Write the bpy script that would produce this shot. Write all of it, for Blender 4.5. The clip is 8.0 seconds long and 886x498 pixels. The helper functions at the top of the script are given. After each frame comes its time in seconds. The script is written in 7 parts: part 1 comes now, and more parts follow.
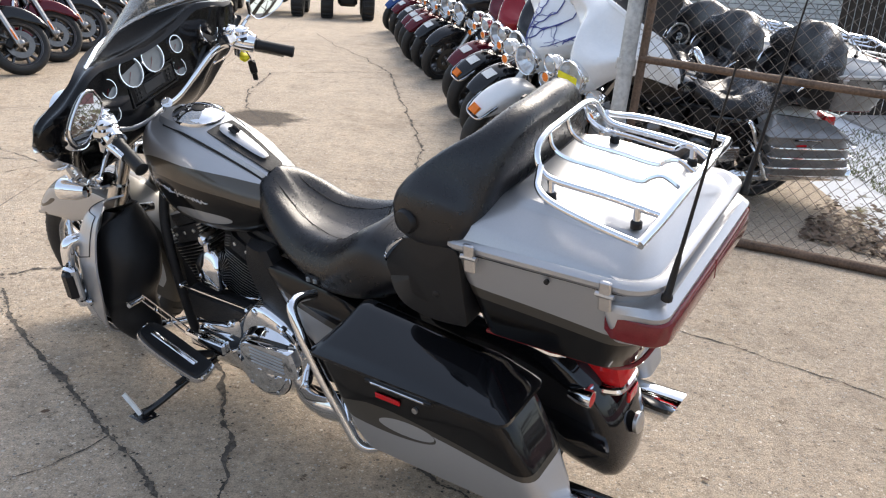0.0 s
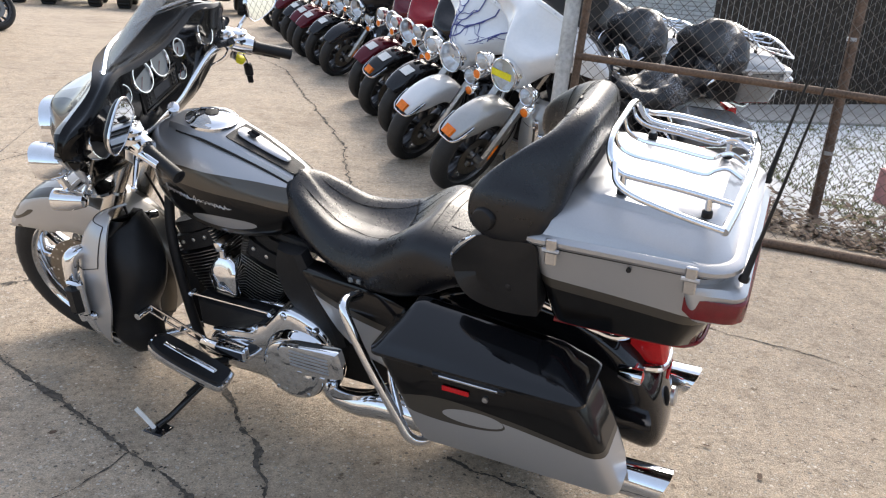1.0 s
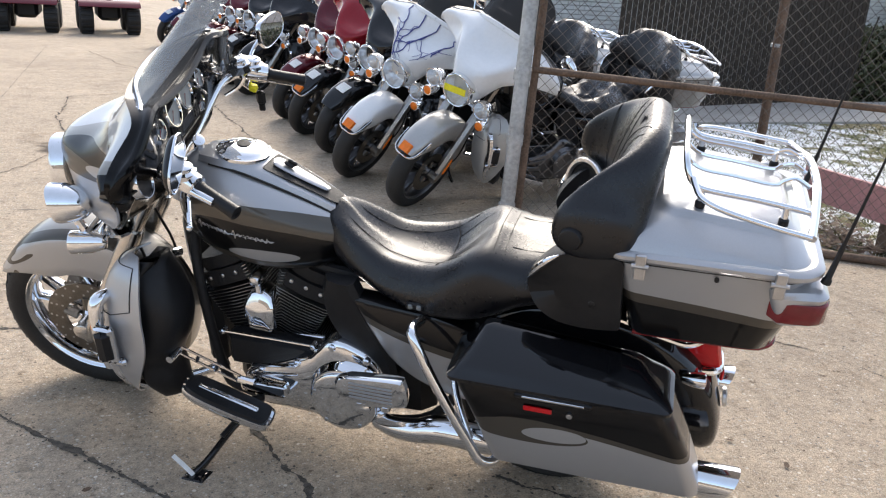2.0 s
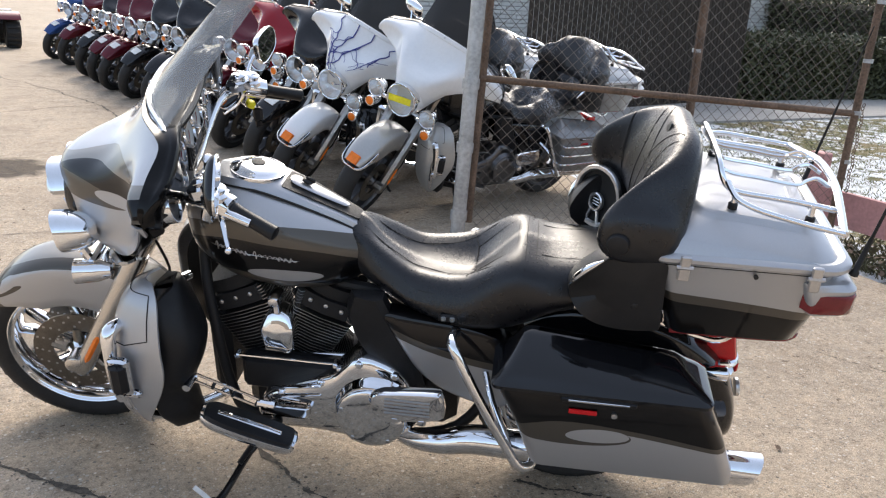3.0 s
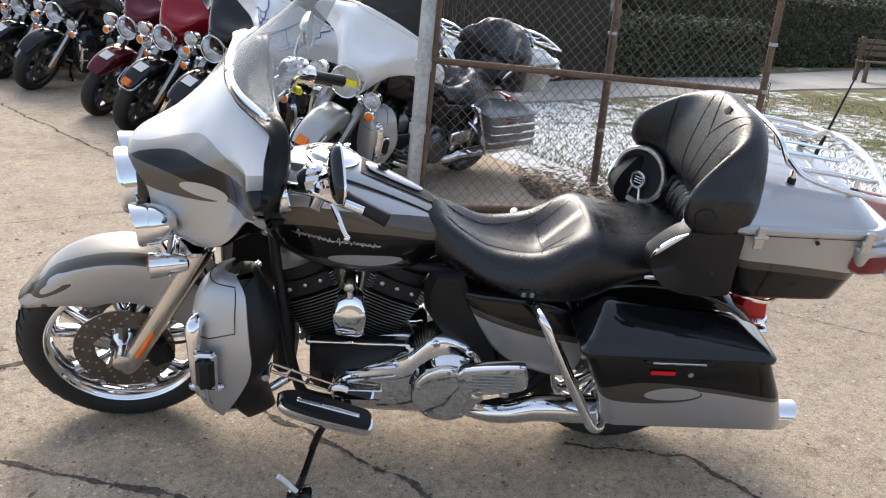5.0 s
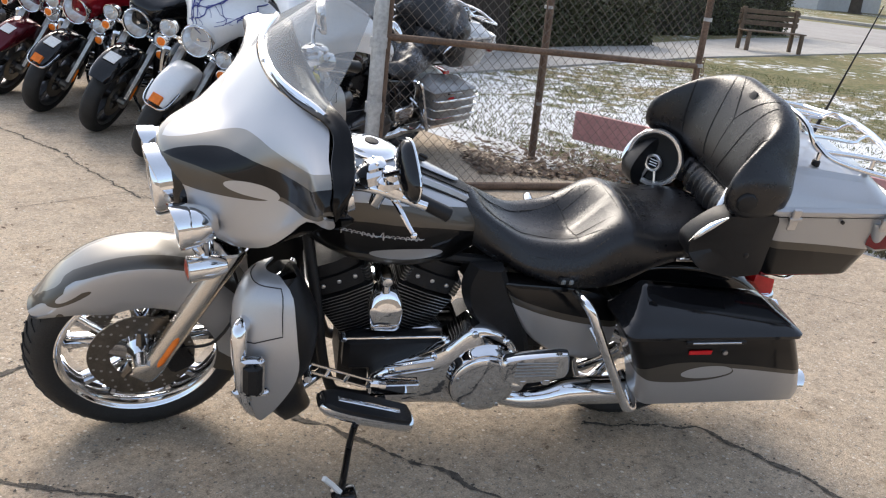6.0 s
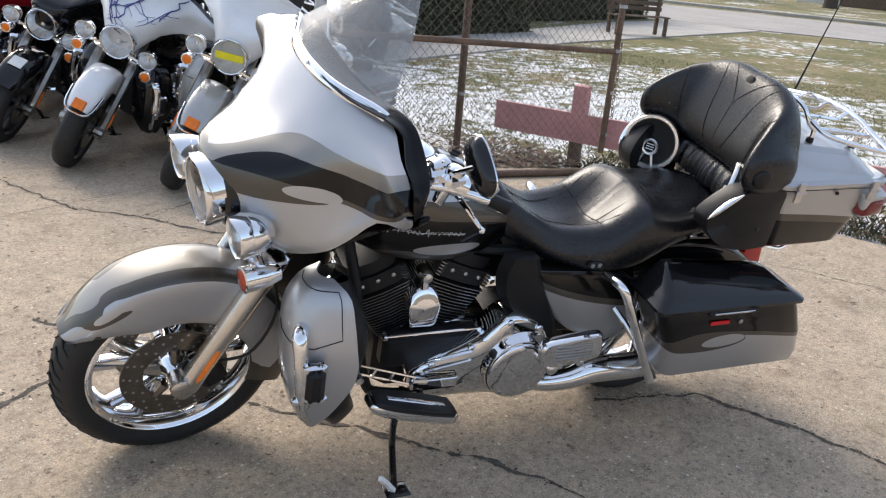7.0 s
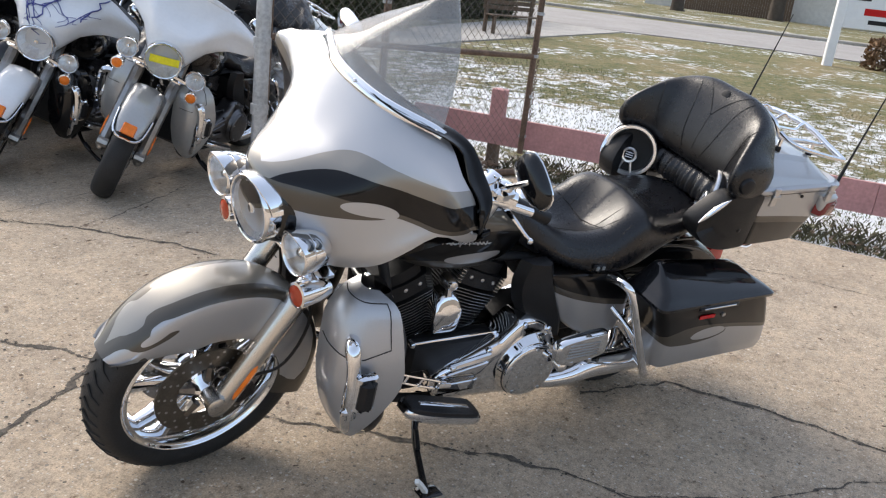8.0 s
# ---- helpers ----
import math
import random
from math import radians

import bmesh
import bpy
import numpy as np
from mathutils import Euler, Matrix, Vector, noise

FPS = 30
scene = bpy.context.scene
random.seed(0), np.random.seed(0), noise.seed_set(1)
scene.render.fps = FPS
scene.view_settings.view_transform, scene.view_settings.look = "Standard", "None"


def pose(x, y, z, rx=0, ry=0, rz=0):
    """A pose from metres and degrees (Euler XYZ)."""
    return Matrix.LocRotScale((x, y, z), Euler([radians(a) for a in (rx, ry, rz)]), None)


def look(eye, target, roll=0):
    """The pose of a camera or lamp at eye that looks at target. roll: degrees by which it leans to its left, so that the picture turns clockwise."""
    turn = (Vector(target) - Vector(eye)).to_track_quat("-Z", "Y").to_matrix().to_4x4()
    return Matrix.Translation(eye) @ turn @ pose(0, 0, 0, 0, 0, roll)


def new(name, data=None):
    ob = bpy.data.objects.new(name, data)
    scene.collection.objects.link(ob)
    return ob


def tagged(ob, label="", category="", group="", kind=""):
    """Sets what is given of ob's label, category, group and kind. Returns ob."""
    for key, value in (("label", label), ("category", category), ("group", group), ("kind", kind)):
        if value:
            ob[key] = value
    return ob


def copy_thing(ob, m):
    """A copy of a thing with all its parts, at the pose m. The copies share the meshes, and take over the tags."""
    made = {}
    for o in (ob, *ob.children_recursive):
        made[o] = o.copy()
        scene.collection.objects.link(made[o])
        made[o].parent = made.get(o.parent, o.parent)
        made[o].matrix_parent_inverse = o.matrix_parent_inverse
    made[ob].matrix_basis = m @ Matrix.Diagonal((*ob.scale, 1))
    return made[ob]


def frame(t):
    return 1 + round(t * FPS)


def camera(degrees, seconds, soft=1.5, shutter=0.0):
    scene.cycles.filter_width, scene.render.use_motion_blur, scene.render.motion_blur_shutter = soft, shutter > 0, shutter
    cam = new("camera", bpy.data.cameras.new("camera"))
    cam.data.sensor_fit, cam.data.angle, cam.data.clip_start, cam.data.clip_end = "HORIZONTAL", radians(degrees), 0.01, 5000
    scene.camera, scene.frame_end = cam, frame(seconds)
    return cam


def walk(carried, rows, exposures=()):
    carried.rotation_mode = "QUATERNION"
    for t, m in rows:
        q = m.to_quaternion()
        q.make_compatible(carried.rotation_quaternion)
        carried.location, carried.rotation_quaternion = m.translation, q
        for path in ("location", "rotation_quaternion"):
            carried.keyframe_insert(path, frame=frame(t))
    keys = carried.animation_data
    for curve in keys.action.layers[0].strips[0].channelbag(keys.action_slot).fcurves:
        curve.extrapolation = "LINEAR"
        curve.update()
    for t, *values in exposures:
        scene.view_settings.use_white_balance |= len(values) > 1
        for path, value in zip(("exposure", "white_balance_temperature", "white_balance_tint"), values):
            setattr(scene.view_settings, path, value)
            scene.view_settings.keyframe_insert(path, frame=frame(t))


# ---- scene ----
cam = camera(56.3, 8.0, soft=1.2)
PATH = [
    (0, (0.268, 0.072, 1.538), (0.218, 1.95, 0.853), 3.8),
    (0.5, (0.039, 0.053, 1.539), (0.145, 1.929, 0.853), 4.4),
    (1, (-0.222, 0.012, 1.538), (0.05, 1.875, 0.862), 4.6),
    (1.5, (-0.446, 0.072, 1.517), (-0.055, 1.919, 0.856), 4.3),
    (2, (-0.687, 0.105, 1.541), (-0.154, 1.925, 0.907), 3.7),
    (2.2, (-0.802, 0.098, 1.541), (-0.205, 1.904, 0.923), 3.8),
    (3.3, (-1.133, 0.29, 1.536), (-0.299, 2.003, 0.924), 3.7),
    (3.5, (-1.19, 0.325, 1.54), (-0.325, 2.018, 0.92), 4.1),
    (4, (-1.394, 0.361, 1.541), (-0.429, 1.995, 0.912), 4.2),
    (4.5, (-1.604, 0.385, 1.539), (-0.543, 1.962, 0.919), 4.5),
    (4.7, (-1.647, 0.412, 1.526), (-0.569, 1.978, 0.905), 4.6),
    (5.8, (-1.947, 0.716, 1.546), (-0.691, 2.12, 0.874), 5.2),
    (5.9, (-1.988, 0.755, 1.546), (-0.706, 2.132, 0.869), 5.3),
    (6, (-2.036, 0.795, 1.545), (-0.725, 2.146, 0.867), 5.5),
    (6.5, (-2.259, 0.957, 1.545), (-0.827, 2.175, 0.864), 5.7),
    (7, (-2.387, 1.13, 1.526), (-0.875, 2.252, 0.852), 4.8),
    (7.5, (-2.534, 1.308, 1.556), (-0.939, 2.312, 0.885), 5.0),
    (8, (-2.723, 1.491, 1.553), (-1.035, 2.341, 0.899), 6.5),
]
walk(cam, [(t, look(eye, target, roll)) for t, eye, target, roll in PATH], [(0.0, 0.02), (4.5, -0.02), (8.0, -0.12)])

# ---- world and sun ----
world = bpy.data.worlds.new("sky")
scene.world = world
world.use_nodes = True
wn = world.node_tree.nodes
sky = wn.new("ShaderNodeTexSky")
sky.sky_type, sky.sun_disc = "NISHITA", False
SUN_FROM = Vector((0.27, 0.71, 0.65)).normalized()
sky.sun_elevation = math.asin(SUN_FROM.z)
sky.sun_rotation = math.atan2(SUN_FROM.x, SUN_FROM.y)
sky.air_density, sky.dust_density, sky.ozone_density = 1.0, 3.0, 1.0
wn["Background"].inputs["Strength"].default_value = 0.285
haze = wn.new("ShaderNodeMix")
haze.data_type, haze.inputs[0].default_value, haze.inputs[7].default_value = "RGBA", 0.22, (5.3, 5.6, 6.0, 1)
world.node_tree.links.new(sky.outputs[0], haze.inputs[6])
world.node_tree.links.new(haze.outputs[2], wn["Background"].inputs["Color"])
sun = new("sun", bpy.data.lights.new("sun", "SUN"))
sun.data.energy, sun.data.angle, sun.data.color = 2.8, radians(28), (1.0, 0.93, 0.83)
sun.matrix_world = look(SUN_FROM * 30, (0, 0, 0))


# ---- materials ----
def mat(name, color, rough=0.5, metal=0.0, coat=0.0, vary=0.12, scale=6.0, bump=0.0, bump_scale=60.0, rough_vary=0.0, spec=0.5):
    """A principled material whose colour wanders by two noises, with fine relief."""
    m = bpy.data.materials.new(name)
    m.use_nodes = True
    t = m.node_tree
    b = t.nodes["Principled BSDF"]
    b.inputs["Roughness"].default_value, b.inputs["Metallic"].default_value = rough, metal
    b.inputs["Coat Weight"].default_value, b.inputs["Coat Roughness"].default_value = coat, 0.03
    b.inputs["Specular IOR Level"].default_value = spec
    b.inputs["Coat IOR"].default_value = 1.38
    if coat:
        b.inputs["Specular IOR Level"].default_value = 0.1
    co = t.nodes.new("ShaderNodeTexCoord").outputs["Object"]
    n1, n2 = t.nodes.new("ShaderNodeTexNoise"), t.nodes.new("ShaderNodeTexNoise")
    n1.inputs["Scale"].default_value, n2.inputs["Scale"].default_value = scale, scale * 9
    n1.inputs["Detail"].default_value = n2.inputs["Detail"].default_value = 5
    for n in (n1, n2):
        t.links.new(co, n.inputs["Vector"])
    mix = t.nodes.new("ShaderNodeMath")
    mix.operation = "ADD"
    t.links.new(n1.outputs["Fac"], mix.inputs[0]), t.links.new(n2.outputs["Fac"], mix.inputs[1])
    ramp = t.nodes.new("ShaderNodeMapRange")
    ramp.inputs["From Min"].default_value, ramp.inputs["From Max"].default_value = 0.7, 1.3
    ramp.inputs["To Min"].default_value, ramp.inputs["To Max"].default_value = 1 - vary, 1 + vary
    t.links.new(mix.outputs[0], ramp.inputs["Value"])
    mul = t.nodes.new("ShaderNodeVectorMath")
    mul.operation = "SCALE"
    mul.inputs[0].default_value = color
    t.links.new(ramp.outputs[0], mul.inputs["Scale"])
    t.links.new(mul.outputs[0], b.inputs["Base Color"])
    if rough_vary:
        r = t.nodes.new("ShaderNodeMapRange")
        r.inputs["From Min"].default_value, r.inputs["From Max"].default_value = 0.7, 1.3
        r.inputs["To Min"].default_value, r.inputs["To Max"].default_value = rough - rough_vary, rough + rough_vary
        t.links.new(mix.outputs[0], r.inputs["Value"]), t.links.new(r.outputs[0], b.inputs["Roughness"])
    if bump:
        n3, bm_ = t.nodes.new("ShaderNodeTexNoise"), t.nodes.new("ShaderNodeBump")
        n3.inputs["Scale"].default_value, n3.inputs["Detail"].default_value = bump_scale, 4
        bm_.inputs["Strength"].default_value, bm_.inputs["Distance"].default_value = bump, 0.01
        t.links.new(co, n3.inputs["Vector"]), t.links.new(n3.outputs["Fac"], bm_.inputs["Height"])
        t.links.new(bm_.outputs[0], b.inputs["Normal"])
    return m


def paint(name, axis, curve, bands, lick=None, metal=0.74, rough=0.43, across=False, skew=None):
    """Clear-coated paint in bands along a wavy line. axis: 0 takes x, 1 takes |y| for the line's run; curve: (run, z) points of the line;
    bands: (height below the line, colour) from the top down (across: distance inside a line of |y| over x); lick: centre, half sizes, slope and colour of an oval;
    skew: (a, b) for a middle line at y = a + b * z."""
    m = bpy.data.materials.new(name)
    m.use_nodes = True
    t = m.node_tree
    b = t.nodes["Principled BSDF"]
    b.inputs["Coat Weight"].default_value, b.inputs["Coat Roughness"].default_value = 1.0, 0.03
    b.inputs["Specular IOR Level"].default_value, b.inputs["Coat IOR"].default_value = 0.1, 1.38
    b.inputs["Roughness"].default_value, b.inputs["Metallic"].default_value = rough, metal
    sep = t.nodes.new("ShaderNodeSeparateXYZ")
    t.links.new(t.nodes.new("ShaderNodeTexCoord").outputs["Object"], sep.inputs[0])

    def op(kind, a, c=None):
        n = t.nodes.new("ShaderNodeMath")
        n.operation = kind
        for i, v in enumerate((a, c)):
            if v is None:
                continue
            if isinstance(v, (int, float)):
                n.inputs[i].default_value = v
            else:
                t.links.new(v, n.inputs[i])
        return n.outputs[0]

    mid = op("ADD", op("MULTIPLY", sep.outputs[2], skew[1]), skew[0]) if skew else 0.0
    run = sep.outputs[0] if axis == 0 else op("ABSOLUTE", op("SUBTRACT", sep.outputs[1], mid))
    lo, hi = curve[0][0], curve[-1][0]
    fc = t.nodes.new("ShaderNodeFloatCurve")
    c = fc.mapping.curves[0]
    z0, z1 = min(z for _, z in curve) - 0.05, max(z for _, z in curve) + 0.05
    while len(c.points) < len(curve):
        c.points.new(0.5, 0.5)
    for p, (x, z) in zip(c.points, curve):
        p.location = ((x - lo) / (hi - lo), (z - z0) / (z1 - z0))
    fc.mapping.update()
    t.links.new(op("DIVIDE", op("SUBTRACT", run, lo), hi - lo), fc.inputs["Value"])
    line = op("ADD", op("MULTIPLY", fc.outputs[0], z1 - z0), z0)
    deep = op("SUBTRACT", line, op("ABSOLUTE", sep.outputs[1]) if across else sep.outputs[2])
    ramp = t.nodes.new("ShaderNodeValToRGB")
    ramp.color_ramp.interpolation = "CONSTANT"
    e = ramp.color_ramp.elements
    spots = [(max(0.0, min(1.0, (d + 0.5))), col) for d, col in bands]
    e[0].position, e[0].color = 0, (*spots[0][1], 1)
    e[1].position, e[1].color = spots[1][0], (*spots[1][1], 1)
    for pos, col in spots[2:]:
        k = e.new(pos)
        k.color = (*col, 1)
    t.links.new(op("ADD", deep, 0.5), ramp.inputs[0])
    out = ramp.outputs[0]
    for (cx, cz, a, h, slope, col) in lick or ():
        u = op("SUBTRACT", run, cx)
        v = op("SUBTRACT", op("SUBTRACT", sep.outputs[2], cz), op("MULTIPLY", u, slope))
        s = op("ADD", op("POWER", op("ABSOLUTE", op("DIVIDE", u, a)), 2.0), op("POWER", op("ABSOLUTE", op("DIVIDE", v, h)), 2.0))
        mx = t.nodes.new("ShaderNodeMix")
        mx.data_type = "RGBA"
        t.links.new(op("LESS_THAN", s, 1.0), mx.inputs[0])
        t.links.new(out, mx.inputs[6])
        mx.inputs[7].default_value = (*col, 1)
        out = mx.outputs[2]
    noise_ = t.nodes.new("ShaderNodeTexNoise")
    noise_.inputs["Scale"].default_value = 900
    mr = t.nodes.new("ShaderNodeMapRange")
    mr.inputs["To Min"].default_value, mr.inputs["To Max"].default_value = 0.86, 1.14
    t.links.new(noise_.outputs["Fac"], mr.inputs["Value"])
    sc = t.nodes.new("ShaderNodeVectorMath")
    sc.operation = "SCALE"
    t.links.new(out, sc.inputs[0]), t.links.new(mr.outputs[0], sc.inputs["Scale"])
    t.links.new(sc.outputs[0], b.inputs["Base Color"])
    return m


def glass(name, color, rough=0.02, transmit=1.0):
    m = bpy.data.materials.new(name)
    m.use_nodes = True
    b = m.node_tree.nodes["Principled BSDF"]
    b.inputs["Base Color"].default_value = (*color, 1)
    b.inputs["Roughness"].default_value, b.inputs["Transmission Weight"].default_value = rough, transmit
    b.inputs["IOR"].default_value = 1.45
    return m


def thin_glass(name, tint, dust_haze=0.0):
    """A thin clear sheet: light passes straight on, with a glossy skin."""
    m = bpy.data.materials.new(name)
    m.use_nodes = True
    t = m.node_tree
    t.nodes.remove(t.nodes["Principled BSDF"])
    tr, gl, mx, lw, fr = (t.nodes.new(k) for k in ("ShaderNodeBsdfTransparent", "ShaderNodeBsdfGlossy", "ShaderNodeMixShader", "ShaderNodeLayerWeight", "ShaderNodeMath"))
    tr.inputs[0].default_value = (*tint, 1)
    gl.inputs["Roughness"].default_value = 0.03
    fr.operation, fr.inputs[1].default_value = "POWER", 4.5
    lw.inputs["Blend"].default_value = 0.5
    t.links.new(lw.outputs["Facing"], fr.inputs[0])
    half = t.nodes.new("ShaderNodeMath")
    half.operation, half.inputs[1].default_value = "MULTIPLY", 0.6
    t.links.new(fr.outputs[0], half.inputs[0])
    t.links.new(half.outputs[0], mx.inputs[0]), t.links.new(tr.outputs[0], mx.inputs[1]), t.links.new(gl.outputs[0], mx.inputs[2])
    # a film of dust and pale haze on the sheet
    du, md = t.nodes.new("ShaderNodeBsdfDiffuse"), t.nodes.new("ShaderNodeMixShader")
    du.inputs[0].default_value, md.inputs[0].default_value = (.7, .7, .7, 1), dust_haze
    t.links.new(mx.outputs[0], md.inputs[1]), t.links.new(du.outputs[0], md.inputs[2])
    t.links.new(md.outputs[0], t.nodes["Material Output"].inputs["Surface"])
    return m


SKEW = (-.133, .155)  # the hero's fairing sits askew: its middle line runs at y = a + b * z
SILVER, TAUPE, DARK = (0.46, 0.466, 0.48), (0.095, 0.086, 0.073), (0.006, 0.006, 0.007)
GREIGE = (0.27, 0.258, 0.235)
CHROME = mat("chrome", (0.82, 0.83, 0.85), 0.06, 1.0, vary=0.03, rough_vary=0.03)
STEEL = mat("brushed_steel", (0.55, 0.55, 0.56), 0.3, 1.0, vary=0.1, scale=20)
SATIN = mat("satin_fork_steel", (0.62, 0.6, 0.57), 0.22, 1.0, vary=0.05)
BLACK = mat("black_paint", DARK, 0.12, 0.0, 1.0, vary=0.05)
BLACK.node_tree.nodes["Principled BSDF"].inputs["Coat IOR"].default_value = 1.45
WHITE = mat("white_paint", (0.78, 0.79, 0.8), 0.3, 0.0, 1.0, vary=0.03)
SILVERP = mat("silver_paint", SILVER, 0.43, 0.74, 1.0, vary=0.04, scale=300)
WRINKLE = mat("black_wrinkle_paint", (0.01, 0.01, 0.011), 0.5, vary=0.2, bump=0.3, bump_scale=400, spec=0.35)
PLASTIC = mat("black_plastic", (0.011, 0.011, 0.012), 0.4, vary=0.2, bump=0.12, bump_scale=500, spec=0.3)
LEATHER = mat("black_leather", (0.006, 0.006, 0.0075), 0.29, vary=0.25, scale=8, bump=0.12, bump_scale=420, rough_vary=0.05, spec=0.5)
INNER = mat("inner_fairing_black", (0.005, 0.005, 0.0055), 0.12, vary=0.2, spec=0.22, rough_vary=0.03)
SEAM = mat("seam_thread", (0.008, 0.008, 0.008), 0.7)
RUBBER = mat("tyre_rubber", (0.015, 0.015, 0.015), 0.68, vary=0.3, scale=14, bump=0.2, bump_scale=200)
FIN = mat("fin_edge_aluminium", (0.42, 0.42, 0.42), 0.35, 1.0)
GAUGE = mat("gauge_face", (0.2, 0.21, 0.21), 0.35, vary=0.1)
SCREENGREY = mat("dim_display", (.035, .036, .04), .15, vary=.1)
LENS = glass("clear_lens", (0.97, 0.98, 0.98))
CLEAR = thin_glass("clear_lamp_cover", (0.86, 0.87, 0.88))
REFLECTOR = mat("lamp_reflector", (0.9, 0.9, 0.9), 0.28, 1.0, vary=0.15, scale=60)
RED = mat("red_lens", (0.55, 0.012, 0.015), 0.12, 0.0, 1.0, vary=0.15, scale=40)
DARKRED = mat("dark_red_lens", (0.16, 0.015, 0.018), 0.12, 0.0, 1.0, vary=0.2, scale=40)
SIGNAL_RED = mat("red_orange_lens", (0.38, 0.05, 0.018), 0.15, 0.0, 1.0, vary=0.15, scale=40)
AMBER = mat("amber_lens", (0.85, 0.2, 0.02), 0.15, 0.0, 1.0, vary=0.15, scale=40)
DISC = mat("brake_disc_steel", (0.2, 0.185, 0.165), 0.32, 1.0, vary=0.2, scale=30)
# the screen's dust share is raised to paint in the glare on it
SCREEN = thin_glass("windscreen_plastic", (0.7, 0.71, 0.71), 0.2)
MIRROR = mat("mirror_glass", (0.8, 0.82, 0.84), 0.01, 1.0, vary=0.0)
YELLOW = mat("yellow_tag_card", (0.8, 0.72, 0.02), 0.6)
PAPER = mat("white_card", (0.8, 0.8, 0.78), 0.6)
MAROON = mat("maroon_paint", (0.10, 0.006, 0.014), 0.18, 0.3, 1.0, vary=0.06)
REDP = mat("red_paint", (0.26, 0.008, 0.016), 0.18, 0.3, 1.0, vary=0.06)
BLUEP = mat("blue_paint", (0.02, 0.06, 0.2), 0.18, 0.3, 1.0, vary=0.06)
BAG_PAINT = paint("bag_paint", 0, [(1.3, 0.48), (1.48, 0.502), (1.61, 0.538), (1.77, 0.531), (2.03, 0.496), (2.15, 0.48)], [(0, DARK), (0.0, TAUPE), (0.012, SILVER)],
                  [(1.64, 0.497, 0.16, 0.038, 0.02, TAUPE), (1.71, 0.499, 0.085, 0.024, 0.06, SILVER)])
TANK_PAINT = paint("tank_paint", 0, [(0.45, 0.87), (0.53, 0.905), (0.628, 0.927), (0.753, 0.917), (0.847, 0.903), (0.971, 0.87), (1.04, 0.845)], [(-0.2, SILVER), (0.0, TAUPE), (0.054, DARK), (0.165, TAUPE)],
                   [(0.785, 0.76, 0.11, 0.021, -0.03, SILVER)])
FENDER_PAINT = paint("fender_paint", 0, [(-0.35, 0.02), (-0.29, 0.04), (-0.265, 0.058), (-0.238, 0.083), (-0.215, 0.09), (-0.195, 0.074), (-0.131, 0.085), (-0.05, 0.089), (0.1, 0.09), (0.4, 0.09)], [(-0.2, SILVER), (0.0, TAUPE), (0.036, GREIGE)],
                     [(-0.187, 0.574, 0.055, 0.011, 0.45, TAUPE), (-0.183, 0.592, 0.045, 0.0135, 0.62, SILVER)], across=True)
FAIRING_PAINT = paint("fairing_paint", 1, [(0.0, 1.057), (0.045, 1.076), (0.08, 1.108), (0.12, 1.129), (0.18, 1.139), (0.25, 1.138), (0.33, 1.145), (0.40, 1.16), (0.44, 1.18), (0.5, 1.24)], [(-0.3, SILVER), (0.0, GREIGE), (0.04, DARK), (0.108, TAUPE), (0.12, SILVER)],
                      [(0.125, 1.014, 0.135, 0.03, 0.0, TAUPE), (0.235, 1.024, 0.045, 0.019, 0.05, SILVER)], skew=SKEW)
SIDE_PAINT = paint("side_cover_paint", 0, [(1.0, 0.70), (1.2, 0.61), (1.45, 0.55)], [(0, DARK), (0.0, TAUPE), (0.02, SILVER)])
TRUNK_PAINT = paint("trunk_paint", 0, [(1.75, 0.917), (1.9, 0.905), (2.02, 0.895), (2.24, 0.87), (2.3, 0.862)], [(-0.2, SILVER), (0.0, TAUPE), (0.026, DARK)])


# ---- mesh helpers ----
def spline(pts, n):
    """n + 1 points on a smooth curve through pts (any dimension)."""
    p = np.array(pts, float)
    p = np.vstack([2 * p[0] - p[1], p, 2 * p[-1] - p[-2]])
    out = []
    m = len(pts) - 1
    for i in range(n + 1):
        u = min(i / n * m, m - 1e-9)
        j = int(u)
        f = u - j
        a, b, c, d = p[j:j + 4]
        out.append(0.5 * (2 * b + (c - a) * f + (2 * a - 5 * b + 4 * c - d) * f * f + (3 * b - a - 3 * c + d) * f ** 3))
    return np.array(out)


